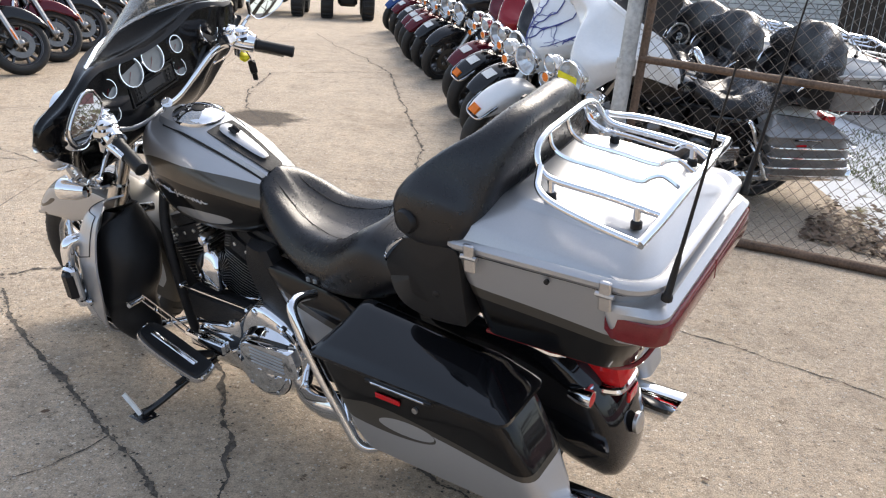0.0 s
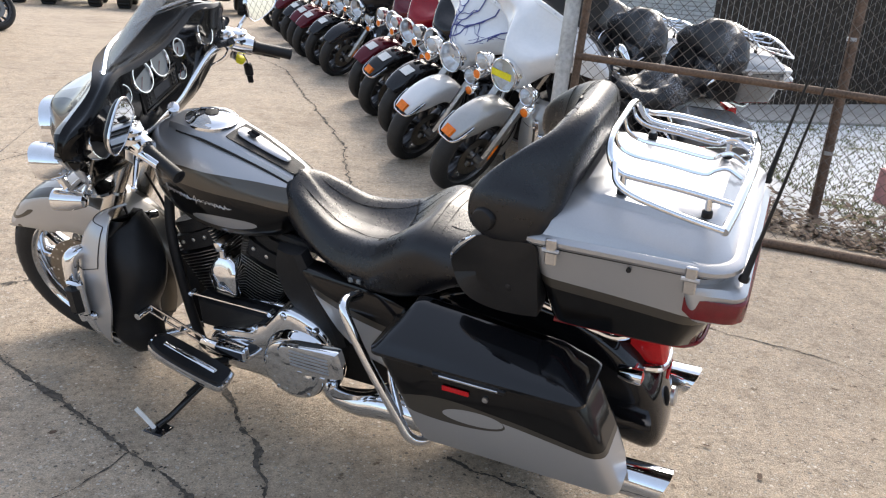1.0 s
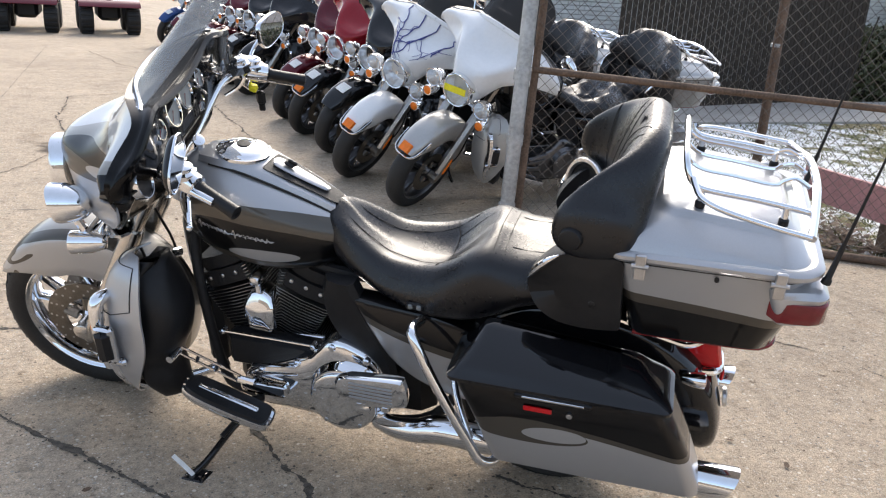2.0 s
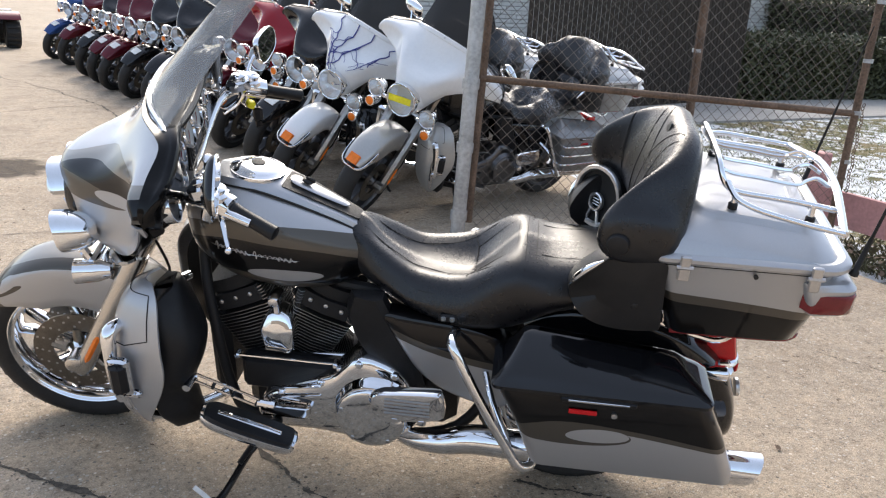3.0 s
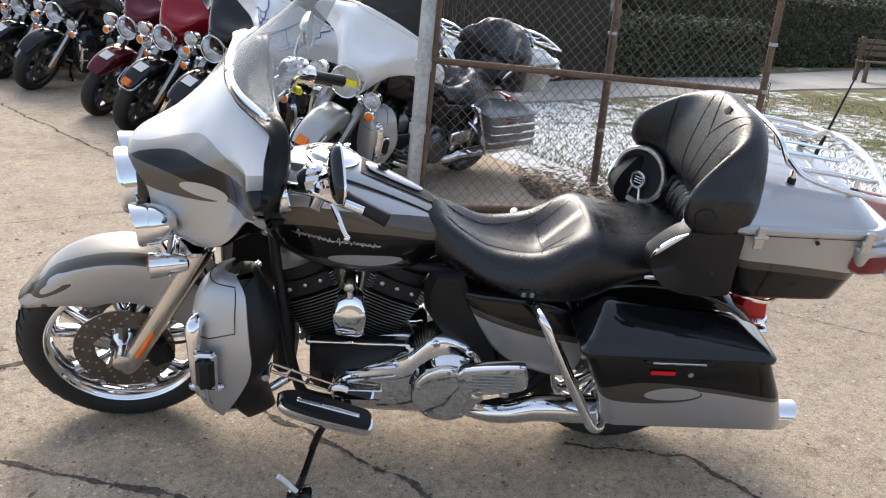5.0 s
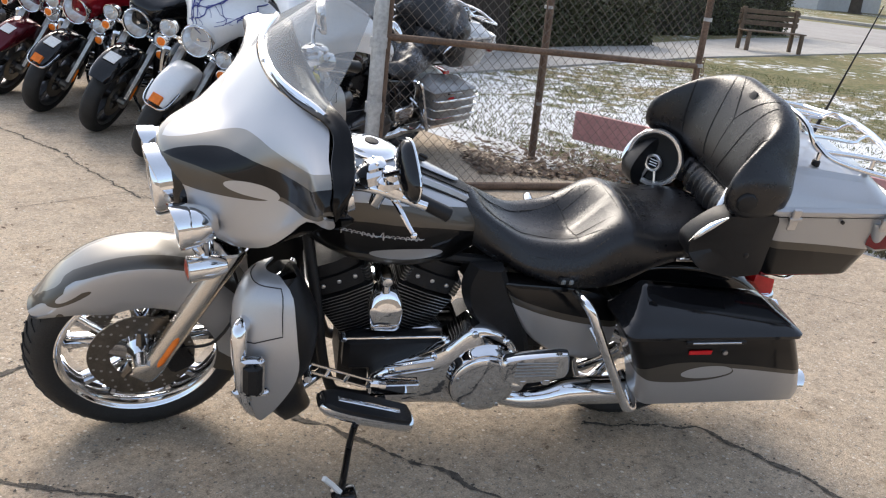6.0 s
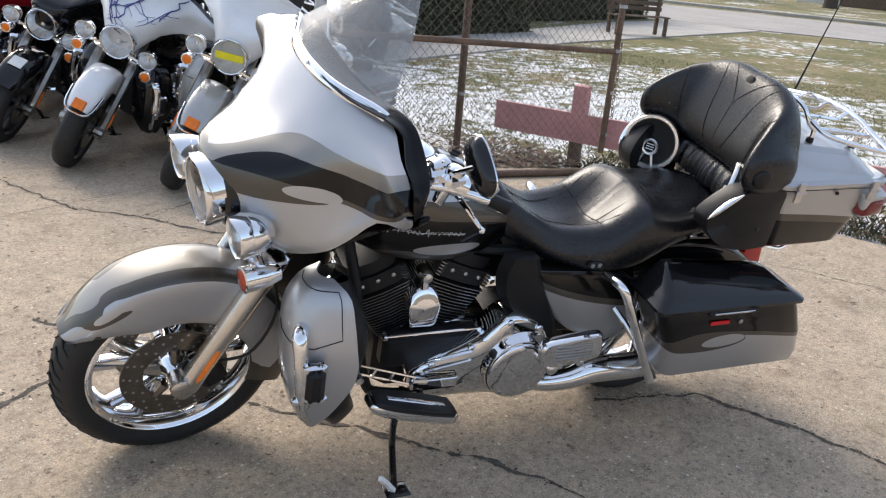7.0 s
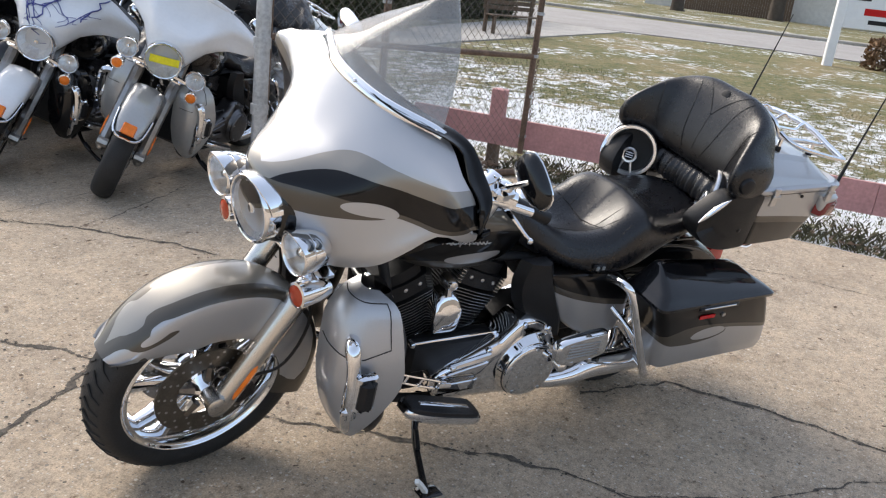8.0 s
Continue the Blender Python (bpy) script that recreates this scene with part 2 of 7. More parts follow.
class Shape:
    """Collects vertices and faces of one mesh, with a material per face."""
    def __init__(self):
        self.v, self.f, self.m = [], [], []

    def add(self, v, f, m=0):
        o = len(self.v)
        self.v += [tuple(map(float, p)) for p in v]
        self.f += [tuple(i + o for i in q) for q in f]
        self.m += [m] * len(f)
        return self

    def loft(self, rings, closed=True, caps=True, m=0):
        rings = [np.asarray(r, float) for r in rings]
        n = len(rings[0])
        v = np.vstack(rings)
        f = []
        for i in range(len(rings) - 1):
            for j in range(n if closed else n - 1):
                k = (j + 1) % n
                f.append((i * n + j, i * n + k, (i + 1) * n + k, (i + 1) * n + j))
        if caps and closed:
            f.append(tuple(range(n))[::-1])
            f.append(tuple(range((len(rings) - 1) * n, len(rings) * n)))
        return self.add(v, f, m)

    def tube(self, pts, r, n=8, smooth=0, m=0):
        """A pipe along pts; r: one radius, or one for each point."""
        p = np.array(pts, float)
        rad = np.array(r if np.ndim(r) else [r] * len(p), float)
        if smooth:
            q = spline(np.hstack([p, rad[:, None]]), smooth)
            p, rad = q[:, :3], q[:, 3]
        d = np.gradient(p, axis=0)
        d /= np.linalg.norm(d, axis=1)[:, None] + 1e-12
        side = np.cross(d[0], (0, 0, 1) if abs(d[0][2]) < 0.9 else (1, 0, 0))
        rings = []
        for i in range(len(p)):
            side = side - d[i] * (side @ d[i])
            side /= np.linalg.norm(side) + 1e-12
            up = np.cross(d[i], side)
            a = np.linspace(0, 2 * math.pi, n, endpoint=False)
            rings.append(p[i] + rad[i] * (np.cos(a)[:, None] * side + np.sin(a)[:, None] * up))
        return self.loft(rings, m=m)

    def lathe(self, at, axis, profile, n=24, m=0, caps=True):
        """Turns profile, (along, radius) pairs, round an axis through at."""
        ax = np.array(axis, float)
        ax /= np.linalg.norm(ax)
        s = np.cross(ax, (0, 0, 1) if abs(ax[2]) < 0.9 else (1, 0, 0))
        s /= np.linalg.norm(s)
        u = np.cross(ax, s)
        a = np.linspace(0, 2 * math.pi, n, endpoint=False)
        c = np.cos(a)[:, None] * s + np.sin(a)[:, None] * u
        return self.loft([np.array(at, float) + ax * h + c * max(r, 1e-4) for h, r in profile], caps=caps, m=m)

    def box(self, lo, hi, bevel=0.0, m=0, turn=None, about=None):
        """A box with cut edges, turned by a 3 x 3 matrix about a point."""
        lo, hi = np.array(lo, float), np.array(hi, float)
        b = min(bevel, 0.45 * float(np.min(hi - lo)))
        if b <= 0:
            v = [(x, y, z) for z in (lo[2], hi[2]) for x, y in ((lo[0], lo[1]), (hi[0], lo[1]), (hi[0], hi[1]), (lo[0], hi[1]))]
            rings = [np.array(v[:4]), np.array(v[4:])]
        else:
            def ring(z, s):
                a, c, d, e = lo[0] + s, hi[0] - s, lo[1] + s, hi[1] - s
                return np.array([(a + b, d, z), (c - b, d, z), (c, d + b, z), (c, e - b, z), (c - b, e, z), (a + b, e, z), (a, e - b, z), (a, d + b, z)])
            rings = [ring(lo[2], b), ring(lo[2] + b, 0), ring(hi[2] - b, 0), ring(hi[2], b)]
        if turn is not None:
            o = np.array(about if about is not None else (lo + hi) / 2, float)
            rings = [(r - o) @ np.array(turn, float).T + o for r in rings]
        return self.loft(rings, m=m)

    def sheet(self, grid, thick, m=0):
        """A grid of points as a plate of that thickness (towards its back)."""
        g = np.asarray(grid, float)
        du, dv = np.gradient(g, axis=0), np.gradient(g, axis=1)
        nrm = np.cross(du, dv)
        nrm /= np.linalg.norm(nrm, axis=2)[..., None] + 1e-12
        h = g - nrm * thick
        r, c = g.shape[:2]
        v = np.vstack([g.reshape(-1, 3), h.reshape(-1, 3)])
        f, o = [], r * c
        for i in range(r - 1):
            for j in range(c - 1):
                a = i * c + j
                f.append((a, a + c, a + c + 1, a + 1))
                f.append((o + a, o + a + 1, o + a + c + 1, o + a + c))
        edge = [j for j in range(c)] + [i * c + c - 1 for i in range(1, r)] + [(r - 1) * c + j for j in range(c - 2, -1, -1)] + [i * c for i in range(r - 2, 0, -1)]
        for a, b in zip(edge, edge[1:] + edge[:1]):
            f.append((a, b, o + b, o + a))
        return self.add(v, f, m)

    def mirrored(self):
        s = Shape()
        s.v, s.f, s.m = [(x, -y, z) for x, y, z in self.v], [q[::-1] for q in self.f], list(self.m)
        return s

    def mesh(self, name, mats, sharp=40, flip=True):
        me = bpy.data.meshes.new(name)
        me.from_pydata(self.v, [], self.f)
        for k in mats:
            me.materials.append(k)
        if len(mats) > 1:
            me.polygons.foreach_set("material_index", self.m)
        if flip:
            b = bmesh.new()
            b.from_mesh(me)
            bmesh.ops.recalc_face_normals(b, faces=b.faces)
            b.to_mesh(me)
            b.free()
        me.polygons.foreach_set("use_smooth", [True] * len(me.polygons))
        me.set_sharp_from_angle(angle=radians(sharp))
        return me


def part(name, shape, mats, parent, label="", sharp=40, m=None, flip=True):
    """One mesh object under a thing or a part."""
    me = shape if isinstance(shape, bpy.types.Mesh) else shape.mesh(name, mats if isinstance(mats, (list, tuple)) else [mats], sharp, flip)
    ob = new(name, me)
    ob.parent = parent
    if m is not None:
        ob.matrix_basis = m
    return tagged(ob, label)


def thing(name, label, category, m=None, group="", kind=""):
    ob = tagged(new(name), label, category, group, kind)
    if m is not None:
        ob.matrix_basis = m
    return ob


def solid(name, shape, mats, label, category, m=None, group="", kind="", sharp=40, flip=True):
    ob = new(name, shape.mesh(name, mats if isinstance(mats, (list, tuple)) else [mats], sharp, flip))
    if m is not None:
        ob.matrix_basis = m
    return tagged(ob, label, category, group, kind)


def oval(cx, cy, cz, hy, hz, n=24, p=2.6):
    """A rounded-box ring across x."""
    a = np.linspace(0, 2 * math.pi, n, endpoint=False)
    c, s = np.cos(a), np.sin(a)
    return np.stack([np.full(n, cx), cy + hy * np.sign(c) * np.abs(c) ** (2 / p), cz + hz * np.sign(s) * np.abs(s) ** (2 / p)], 1)


def turn_y(deg):
    a = radians(deg)
    return np.array([[math.cos(a), 0, math.sin(a)], [0, 1, 0], [-math.sin(a), 0, math.cos(a)]])


def torus_ring(R, r, k=8):
    a = np.linspace(0, 2 * math.pi, k + 1)[:-1]
    return [(r * math.sin(t), R + r * math.cos(t)) for t in list(a) + [a[0]]]


# ---- motorcycle ----
# Built upright in its own frame: x runs to the rear from the front axle, y to the rider's right, z up.
STEER_AT, STEER_AXIS = Vector((0.42, 0.0, 0.85)), Vector((math.sin(radians(27)), 0, math.cos(radians(27))))
FRONT_AXLE, REAR_AXLE, TYRE_R = (-0.015, 0.0, 0.312), (1.66, 0.0, 0.312), 0.31


def steering(deg):
    return Matrix.Translation(STEER_AT) @ Matrix.Rotation(radians(deg), 4, STEER_AXIS) @ Matrix.Translation(-STEER_AT)


def wheel(bike, name, at, width, m, q, look_):
    """A cast wheel: rim with hub, spokes, tyre with cut tread and two brake discs."""
    n = int(56 * q)
    hw = width / 2
    rim = Shape()
    lip = [(.74, .231), (.82, .2305), (.84, .227), (.8, .2235), (.7, .221), (.67, .2175), (.72, .2145), (.7, .211), (.55, .2065), (.3, .2)]
    rim.lathe(at, (0, 1, 0), [(-hw * k, r_) for k, r_ in lip] + [(hw * k, r_) for k, r_ in lip[::-1]] + [(hw * .5, .222), (-hw * .5, .222), (-hw * .74, .231)], n, caps=False)
    rim.lathe(at, (0, 1, 0), [(-.075, .0), (-.075, .026), (-.06, .034), (-.045, .05), (.045, .05), (.06, .034), (.075, .026), (.075, 0)], int(24 * q))
    w = part(name, rim, look_["rim"], bike, "polished cast wheel", m=m)
    tyre = Shape()
    prof = [(-hw * .74, .222), (-hw * .95, .245), (-hw, .268), (-hw * .86, .288), (-hw * .55, .302), (0, TYRE_R), (hw * .55, .302), (hw * .86, .288), (hw, .268), (hw * .95, .245), (hw * .74, .222)]
    tyre.lathe(at, (0, 1, 0), prof, n, caps=False)
    part("tyre", tyre, RUBBER, w, "worn black tyre")
    if q > 0.8:
        tread = Shape()
        c = np.array(at)
        for i in range(46):
            a = 2 * math.pi * i / 46
            for side in (-1, 1):
                pts = []
                for f_, y_, r_ in ((0, .12, .3105), (.035, .5, .3035), (.055, .85, .289)):
                    b_ = a + f_ * 2.2 + (0 if side < 0 else .07)
                    pts.append(c + ((r_ + .0006) * math.cos(b_), side * hw * y_, (r_ + .0006) * math.sin(b_)))
                tread.tube(pts, [.0028, .0034, .002], 4)
        part("tread_groove", tread, SEAM, w, "dark tread grooves")
    # spokes: five pairs of flared blades
    for i in range(5):
        for d in (-.17, .17):
            a = 2 * math.pi * (i + .2) / 5
            s = Shape()
            rings = []
            for t_ in np.linspace(0, 1, 5):
                r_ = .04 + t_ * .164
                b_ = a + d * (0.55 + .75 * t_)
                o = np.array(at) + (r_ * math.cos(b_), 0, r_ * math.sin(b_))
                e = np.array((-math.sin(b_), 0, math.cos(b_)))
                wd, th = .0185 - .005 * math.sin(math.pi * t_), .036 - .012 * t_
                rings.append([o + e * wd * cx + np.array((0, th * cy, 0)) for cx, cy in ((-1, -.4), (-.4, -1), (.4, -1), (1, -.4), (1, .4), (.4, 1), (-.4, 1), (-1, .4))])
            s.loft(rings)
            part("spoke", s, look_["rim"], w)
    for side in (-1, 1):
        if name == "rear_wheel" and side < 0:
            continue
        disc = Shape()
        y = side * .062
        disc.lathe((at[0], y, at[2]), (0, 1, 0), [(-.003, .085), (-.003, .146), (.003, .146), (.003, .085), (-.003, .085)], int(48 * q), caps=False)
        for i in range(5):
            a = 2 * math.pi * i / 5 + .3
            e = np.array((math.cos(a), 0, math.sin(a)))
            disc.tube([np.array((at[0], y, at[2])) + e * .045, np.array((at[0], y, at[2])) + e * .09], [.016, .011], 6)
        d = part("brake_disc", disc, DISC, w, "drilled steel brake disc")
        if q > 0.8:
            # bright steel plugs stand for the light seen through the drilled holes
            holes = Shape()
            for ring, (r_, k) in enumerate(((.1, 12), (.119, 15), (.136, 18))):
                for i in range(k):
                    a = 2 * math.pi * (i + ring * .37) / k
                    holes.lathe((at[0] + r_ * math.cos(a), y, at[2] + r_ * math.sin(a)), (0, 1, 0), [(-.0036, 0), (-.0036, .0042), (.0036, .0042), (.0036, 0)], 8)
            tagged(part("disc_hole", holes, STEEL, d), kind="stuff")
    return w


def front_fender(bike, m, q, look_):
    cx, cz = FRONT_AXLE[0], FRONT_AXLE[2]
    keys = [(141, .375, .035, .07), (130, .372, .075, .088), (112, .38, .12, .094), (95, .392, .135, .096), (78, .41, .14, .096), (60, .425, .15, .096), (40, .415, .15, .095), (18, .385, .13, .09), (-12, .35, .085, .08)]
    if look_["hero"]:
        keys = [(147, .352, .02, .06), (142, .347, .032, .08), (130, .352, .085, .091), (112, .366, .15, .095), (95, .372, .157, .097), (78, .377, .162, .097), (60, .383, .165, .097), (40, .383, .165, .096), (18, .374, .15, .093), (0, .365, .14, .09), (-19, .356, .13, .086)]
    rings = []
    for a, R, drop, hw in spline(keys, int(36 * q)):
        prof = [(-hw, R - drop), (-hw * 1.02, R - drop * .55), (-hw * .96, R - .03), (-hw * .8, R - .012), (-hw * .45, R - .002), (0, R), (hw * .45, R - .002), (hw * .8, R - .012), (hw * .96, R - .03), (hw * 1.02, R - drop * .55), (hw, R - drop)]
        prof = [tuple(p) for p in spline(prof, 20)]
        prof += [(y * .95, r - .006) for y, r in prof[::-1]]
        c, s = math.cos(radians(a)), math.sin(radians(a))
        rings.append([(cx + r * c, y, cz + r * s) for y, r in prof])
    f = part("front_fender", Shape().loft(rings), look_["fender"], bike, look_["fender_label"], m=m)
    return f


def fork(bike, m, q, look_):
    for side in (-1, 1):
        y = side * .113
        s = Shape()
        lo, hi = np.array((-.014, y, .258)), np.array((.266, y, .745))
        d = hi - lo
        s.tube([lo, lo + d * .03, lo + d * .1, lo + d * .4, lo + d * .95, hi], [.016, .028, .034, .034, .035, .031], int(16 * q))
        s.tube([hi - d * .02, hi + d * .5], .025, int(12 * q))
        s.lathe((FRONT_AXLE[0], y, FRONT_AXLE[2]), (0, side, 0), [(-.03, .03), (.028, .03), (.034, .022), (.036, 0)], int(16 * q))
        leg = part("fork_leg", s, look_["fork"], bike, "polished fork leg", m=m)
        r = Shape()
        o = lo + d * .14 + np.array((0, side * .029, 0))
        r.tube([o, o + d * .045, o + d * .2, o + d * .245], [.004, .011, .011, .004], 6)
        part("reflector", r, AMBER, leg, "amber side reflector")
        cal = Shape()
        p = np.array((.085, side * .075, .30))
        cal.box(p - (.04, .022, .055), p + (.04, .022, .055), .014, turn=turn_y(-25))
        part("brake_caliper", cal, look_["caliper"], leg, "black brake caliper")
        hose = Shape().tube([(.1, side * .085, .34), (.2, side * .11, .38), (.27, side * .1, .52), (.24, side * .08, .7)], .005, 6, 14)
        part("brake_hose", hose, PLASTIC, leg)


def batwing(bike, m, q, look_):
    """The fork-mounted fairing with windscreen, lamps and dash."""
    secs = [
        (0.00, [(.20, .825), (.14, .86), (.115, .93), (.095, 1.0), (.105, 1.052), (.175, 1.085), (.275, 1.12), (.35, 1.198), (.386, 1.292)]),
        (0.07, [(.205, .825), (.15, .86), (.125, .93), (.11, 1.0), (.12, 1.05), (.185, 1.085), (.285, 1.125), (.354, 1.201), (.389, 1.291)]),
        (0.13, [(.235, .83), (.19, .865), (.17, .93), (.165, 1.0), (.18, 1.05), (.23, 1.085), (.305, 1.13), (.363, 1.2), (.401, 1.284)]),
        (0.18, [(.275, .84), (.245, .875), (.235, .94), (.235, 1.0), (.24, 1.045), (.265, 1.085), (.32, 1.135), (.378, 1.198), (.43, 1.268)]),
        (0.25, [(.33, .87), (.325, .90), (.335, .95), (.345, 1.01), (.347, 1.05), (.35, 1.09), (.36, 1.135), (.395, 1.193), (.474, 1.246)]),
        (0.30, [(.37, .90), (.37, .93), (.38, .97), (.385, 1.02), (.385, 1.06), (.38, 1.10), (.38, 1.14), (.405, 1.185), (.468, 1.228)]),
        (0.37, [(.405, .96), (.405, .98), (.407, 1.01), (.408, 1.05), (.407, 1.085), (.404, 1.12), (.405, 1.15), (.414, 1.174), (.455, 1.20)]),
        (0.43, [(.437, 1.03), (.43, 1.04), (.422, 1.06), (.416, 1.085), (.41, 1.11), (.406, 1.13), (.406, 1.15), (.414, 1.168), (.447, 1.178)]),
        (0.455, [(.45, 1.08), (.445, 1.085), (.437, 1.09), (.43, 1.10), (.424, 1.11), (.42, 1.12), (.42, 1.135), (.425, 1.145), (.44, 1.145)]),
        (0.464, [(.445, 1.105), (.438, 1.106), (.43, 1.108), (.425, 1.11), (.42, 1.112), (.42, 1.115), (.42, 1.118), (.425, 1.12), (.445, 1.118)]),
    ]
    if look_["arch"]:
        # older shell, whose lower edge arches up under the wings
        lift = lambda y, p: [(x, z if z >= p[-1][1] else (lo_ := float(np.interp(y, [.1, .13, .17, .22, .3, .37, .43], [p[0][1], .92, .99, 1.035, 1.058, 1.067, 1.072]))) + (z - p[0][1]) * (p[-1][1] - lo_) / (p[-1][1] - p[0][1])) for x, z in p]
        secs = [(y, lift(y, p)) if y > .1 else (y, p) for y, p in secs]
    if look_["hero"]:
        # level windscreen seat, swept back towards its ends
        rim_pts = {0.0: [(.265, 1.115), (.33, 1.175), (.384, 1.25)], .07: [(.27, 1.118), (.334, 1.177), (.388, 1.25)], .13: [(.29, 1.122), (.346, 1.18), (.402, 1.25)], .18: [(.312, 1.13), (.366, 1.186), (.425, 1.249)],
                   .25: [(.355, 1.135), (.394, 1.19), (.462, 1.246)], .30: [(.38, 1.14), (.408, 1.185), (.474, 1.232)]}
        secs = [(y, p[:-3] + rim_pts[y] if y in rim_pts else p) for y, p in secs]
        # the lower edge arches up behind the passing lamps and runs level to the wing tip
        rise = lambda y, p: [(x, lo_ + (z - p[0][1]) * (p[-1][1] - lo_) / (p[-1][1] - p[0][1])) for lo_ in [float(np.interp(y, [.18, .25, .3, .33, .37, .43, .455, .464], [.84, .886, .948, 1.0, 1.04, 1.06, 1.08, 1.105]))] for x, z in p]
        secs = [(y, rise(y, p)) if y >= .18 else (y, p) for y, p in secs]
    full = [(-y, p) for y, p in secs[:0:-1]] + secs
    nv, nu = int(24 * q), int(48 * q)
    prof = [np.hstack([spline(p, nv), np.full((nv + 1, 1), y)]) for y, p in full]
    cols = spline([p.reshape(-1) for p in prof], nu).reshape(nu + 1, nv + 1, 3)
    grid = np.stack([cols[..., 0], cols[..., 2], cols[..., 1]], -1)
    if look_["hero"]:
        # the hero's shell sits slightly askew on its fork
        grid[..., 1] *= 1.05
        grid[..., 2] += .034 * grid[..., 1]
        grid[..., 1] += SKEW[0] + SKEW[1] * grid[..., 2]
    else:
        grid[..., 1] *= 1.08
    f = part("fairing", Shape().sheet(grid, -.006), look_["fairing"], bike, look_["fairing_label"], m=m, sharp=60)
    rim_y, rim_x, rim_z = grid[:, -1, 1], grid[:, -1, 0], grid[:, -1, 2]
    rim = lambda y: np.array((np.interp(y, rim_y, rim_x), y, np.interp(y, rim_y, rim_z)))
    # inner fairing: a dash that runs from the shell's top edge to its lower edge
    rows = []
    mid_y, half_y = (grid[0, 0, 1] + grid[-1, 0, 1]) / 2, abs(grid[-1, 0, 1] - grid[0, 0, 1]) / 2
    off = SKEW[0] + SKEW[1] * 1.25 if look_["hero"] else 0.0
    for c in grid:
        y = c[0][1]
        k = min(1.0, abs(y - mid_y) / half_y)
        h = -.03 * max(0.0, 1 - (k / .5) ** 2)
        top, low = c[-1], c[0]
        if look_["hero"]:
            # its lower edge hangs below the shell's arch, set back inside it
            drop = .62 * max(0.0, low[2] - float(np.interp(abs(y - mid_y), [.18, .26, .31, .38, .445, .47], [.84, .87, .9, .96, 1.03, 1.12])))
            low = low + np.array((.5 * drop, 0, -drop))
        back = .497 + .018 * max(0.0, min(1.0, (k - .45) / .2)) 
        w_ = max(0.0, min(1.0, (k - .45) / .2))
        back = top[0] + .004 + (back - top[0]) * math.sqrt(max(0.0, 1 - k ** 7))
        mid = .5 * (top[2] + low[2])
        rows.append(spline([(top[0] - .001, y, top[2]), (.5 * top[0] + .5 * back, y, top[2] - .004 + .8 * h), (back - .004, y, top[2] + .002 + h), (back + .008 * (1 - k), y, top[2] - .016 + h), (back - .012 * (1 - k), y, top[2] - .03 * (1 - k)), (back - .016 * (1 - k) - .6 * w_ * max(0.0, back - top[0] - .03), y, mid), ((.75 * back + .25 * low[0]) * (1 - w_) + (low[0] + .045) * w_, y, .25 * top[2] + .75 * low[2]), (low[0] + (.016 if look_["hero"] else .004), y, low[2] + .001)], 20))
    part("dash", Shape().sheet(np.array(rows), .004), INNER, f, "gloss black inner fairing dash")

    def round_dial(y, z, r, name, face):
        d = Shape()
        ax = np.array((.975, 0, .22))
        o = np.array((.5 + .06 * (z - 1.185) + (.008 if abs(y) > .3 else 0), y, z))
        d.lathe(o, ax, [(-.02, r), (.002, r), (.006, r * .97), (.006, r * .9), (.0, r * .86)], int(24 * q), caps=False)
        dial = part(name, d, CHROME, f, "chrome dial rim")
        e = Shape().lathe(o, ax, [(-.008, 0), (-.008, r * .89), (-.001, r * .89), (-.001, 0)], int(20 * q))
        part("dial_face", e, face, dial)
        if name == "gauge":
            nd = Shape()
            nd.tube([o + ax * .002, o + ax * .002 + np.array((.1 * r, -.5 * r, -.55 * r))], [.0013, .0006], 4)
            part("needle", nd, DARKRED, dial)
    for y, z, r in ((-.084, 1.172, .049), (.022, 1.177, .049), (.142, 1.172, .03), (-.19, 1.165, .03), (.133, 1.096, .029), (-.2, 1.09, .029)) if look_["hero"] else ((-.085, 1.185, .056), (.07, 1.185, .056), (.195, 1.2, .03), (-.205, 1.19, .03), (.2, 1.12, .03), (-.21, 1.11, .03)):
        round_dial(y, z, r, "gauge", GAUGE)
    for y, z in ((-.36, 1.1), (.312, 1.155)) if look_["hero"] else ((-.335, 1.112), (.335, 1.112)):
        round_dial(y, z, .045, "speaker", PLASTIC)
    radio = Shape().box((.465, -.104, 1.068), (.504, .1, 1.13), .008)
    rd = part("radio", radio, PLASTIC, f, "black radio")
    part("radio_display", Shape().box((.5, -.055, 1.083), (.506, .045, 1.12), .003), SCREENGREY, rd, "dark grey display")
    if look_["hero"]:
        corners = [(.5, -.112, 1.063), (.5, -.112, 1.135), (.5, .108, 1.135), (.5, .108, 1.063)]
        part("radio_bezel", Shape().tube(corners + corners[:1], .003, 6), PLASTIC, rd)
        for y in (-.088, -.074, .062, .076):
            for z in (1.085, 1.1, 1.115):
                part("radio_button", Shape().box((.502, y - .0045, z - .0045), (.5075, y + .0045, z + .0045), .001), WRINKLE, rd)
    # windscreen
    g = []
    hero = look_["hero"]
    for t_ in np.linspace(-1, 1, int(22 * q) + 1):
        col = []
        base = rim(off + (.272 if hero else .235) * t_) + (.006, 0, -.002)
        h = (.26 if hero else look_["screen_height"]) * (1 - (.08 if hero else .25) * abs(t_) ** 5)
        for s_ in np.linspace(0, 1, int(10 * q) + 1):
            # the hero's screen is raked far back and narrows towards its top
            d_ = (.92 * h * s_, (-.25 * s_ - .05 * s_ ** 3 + .015 * math.sin(math.pi * s_)) * t_, h * s_) if hero else (.62 * h * s_ * (1 - .2 * abs(t_) ** 2), -.01 * t_ * s_, h * s_)
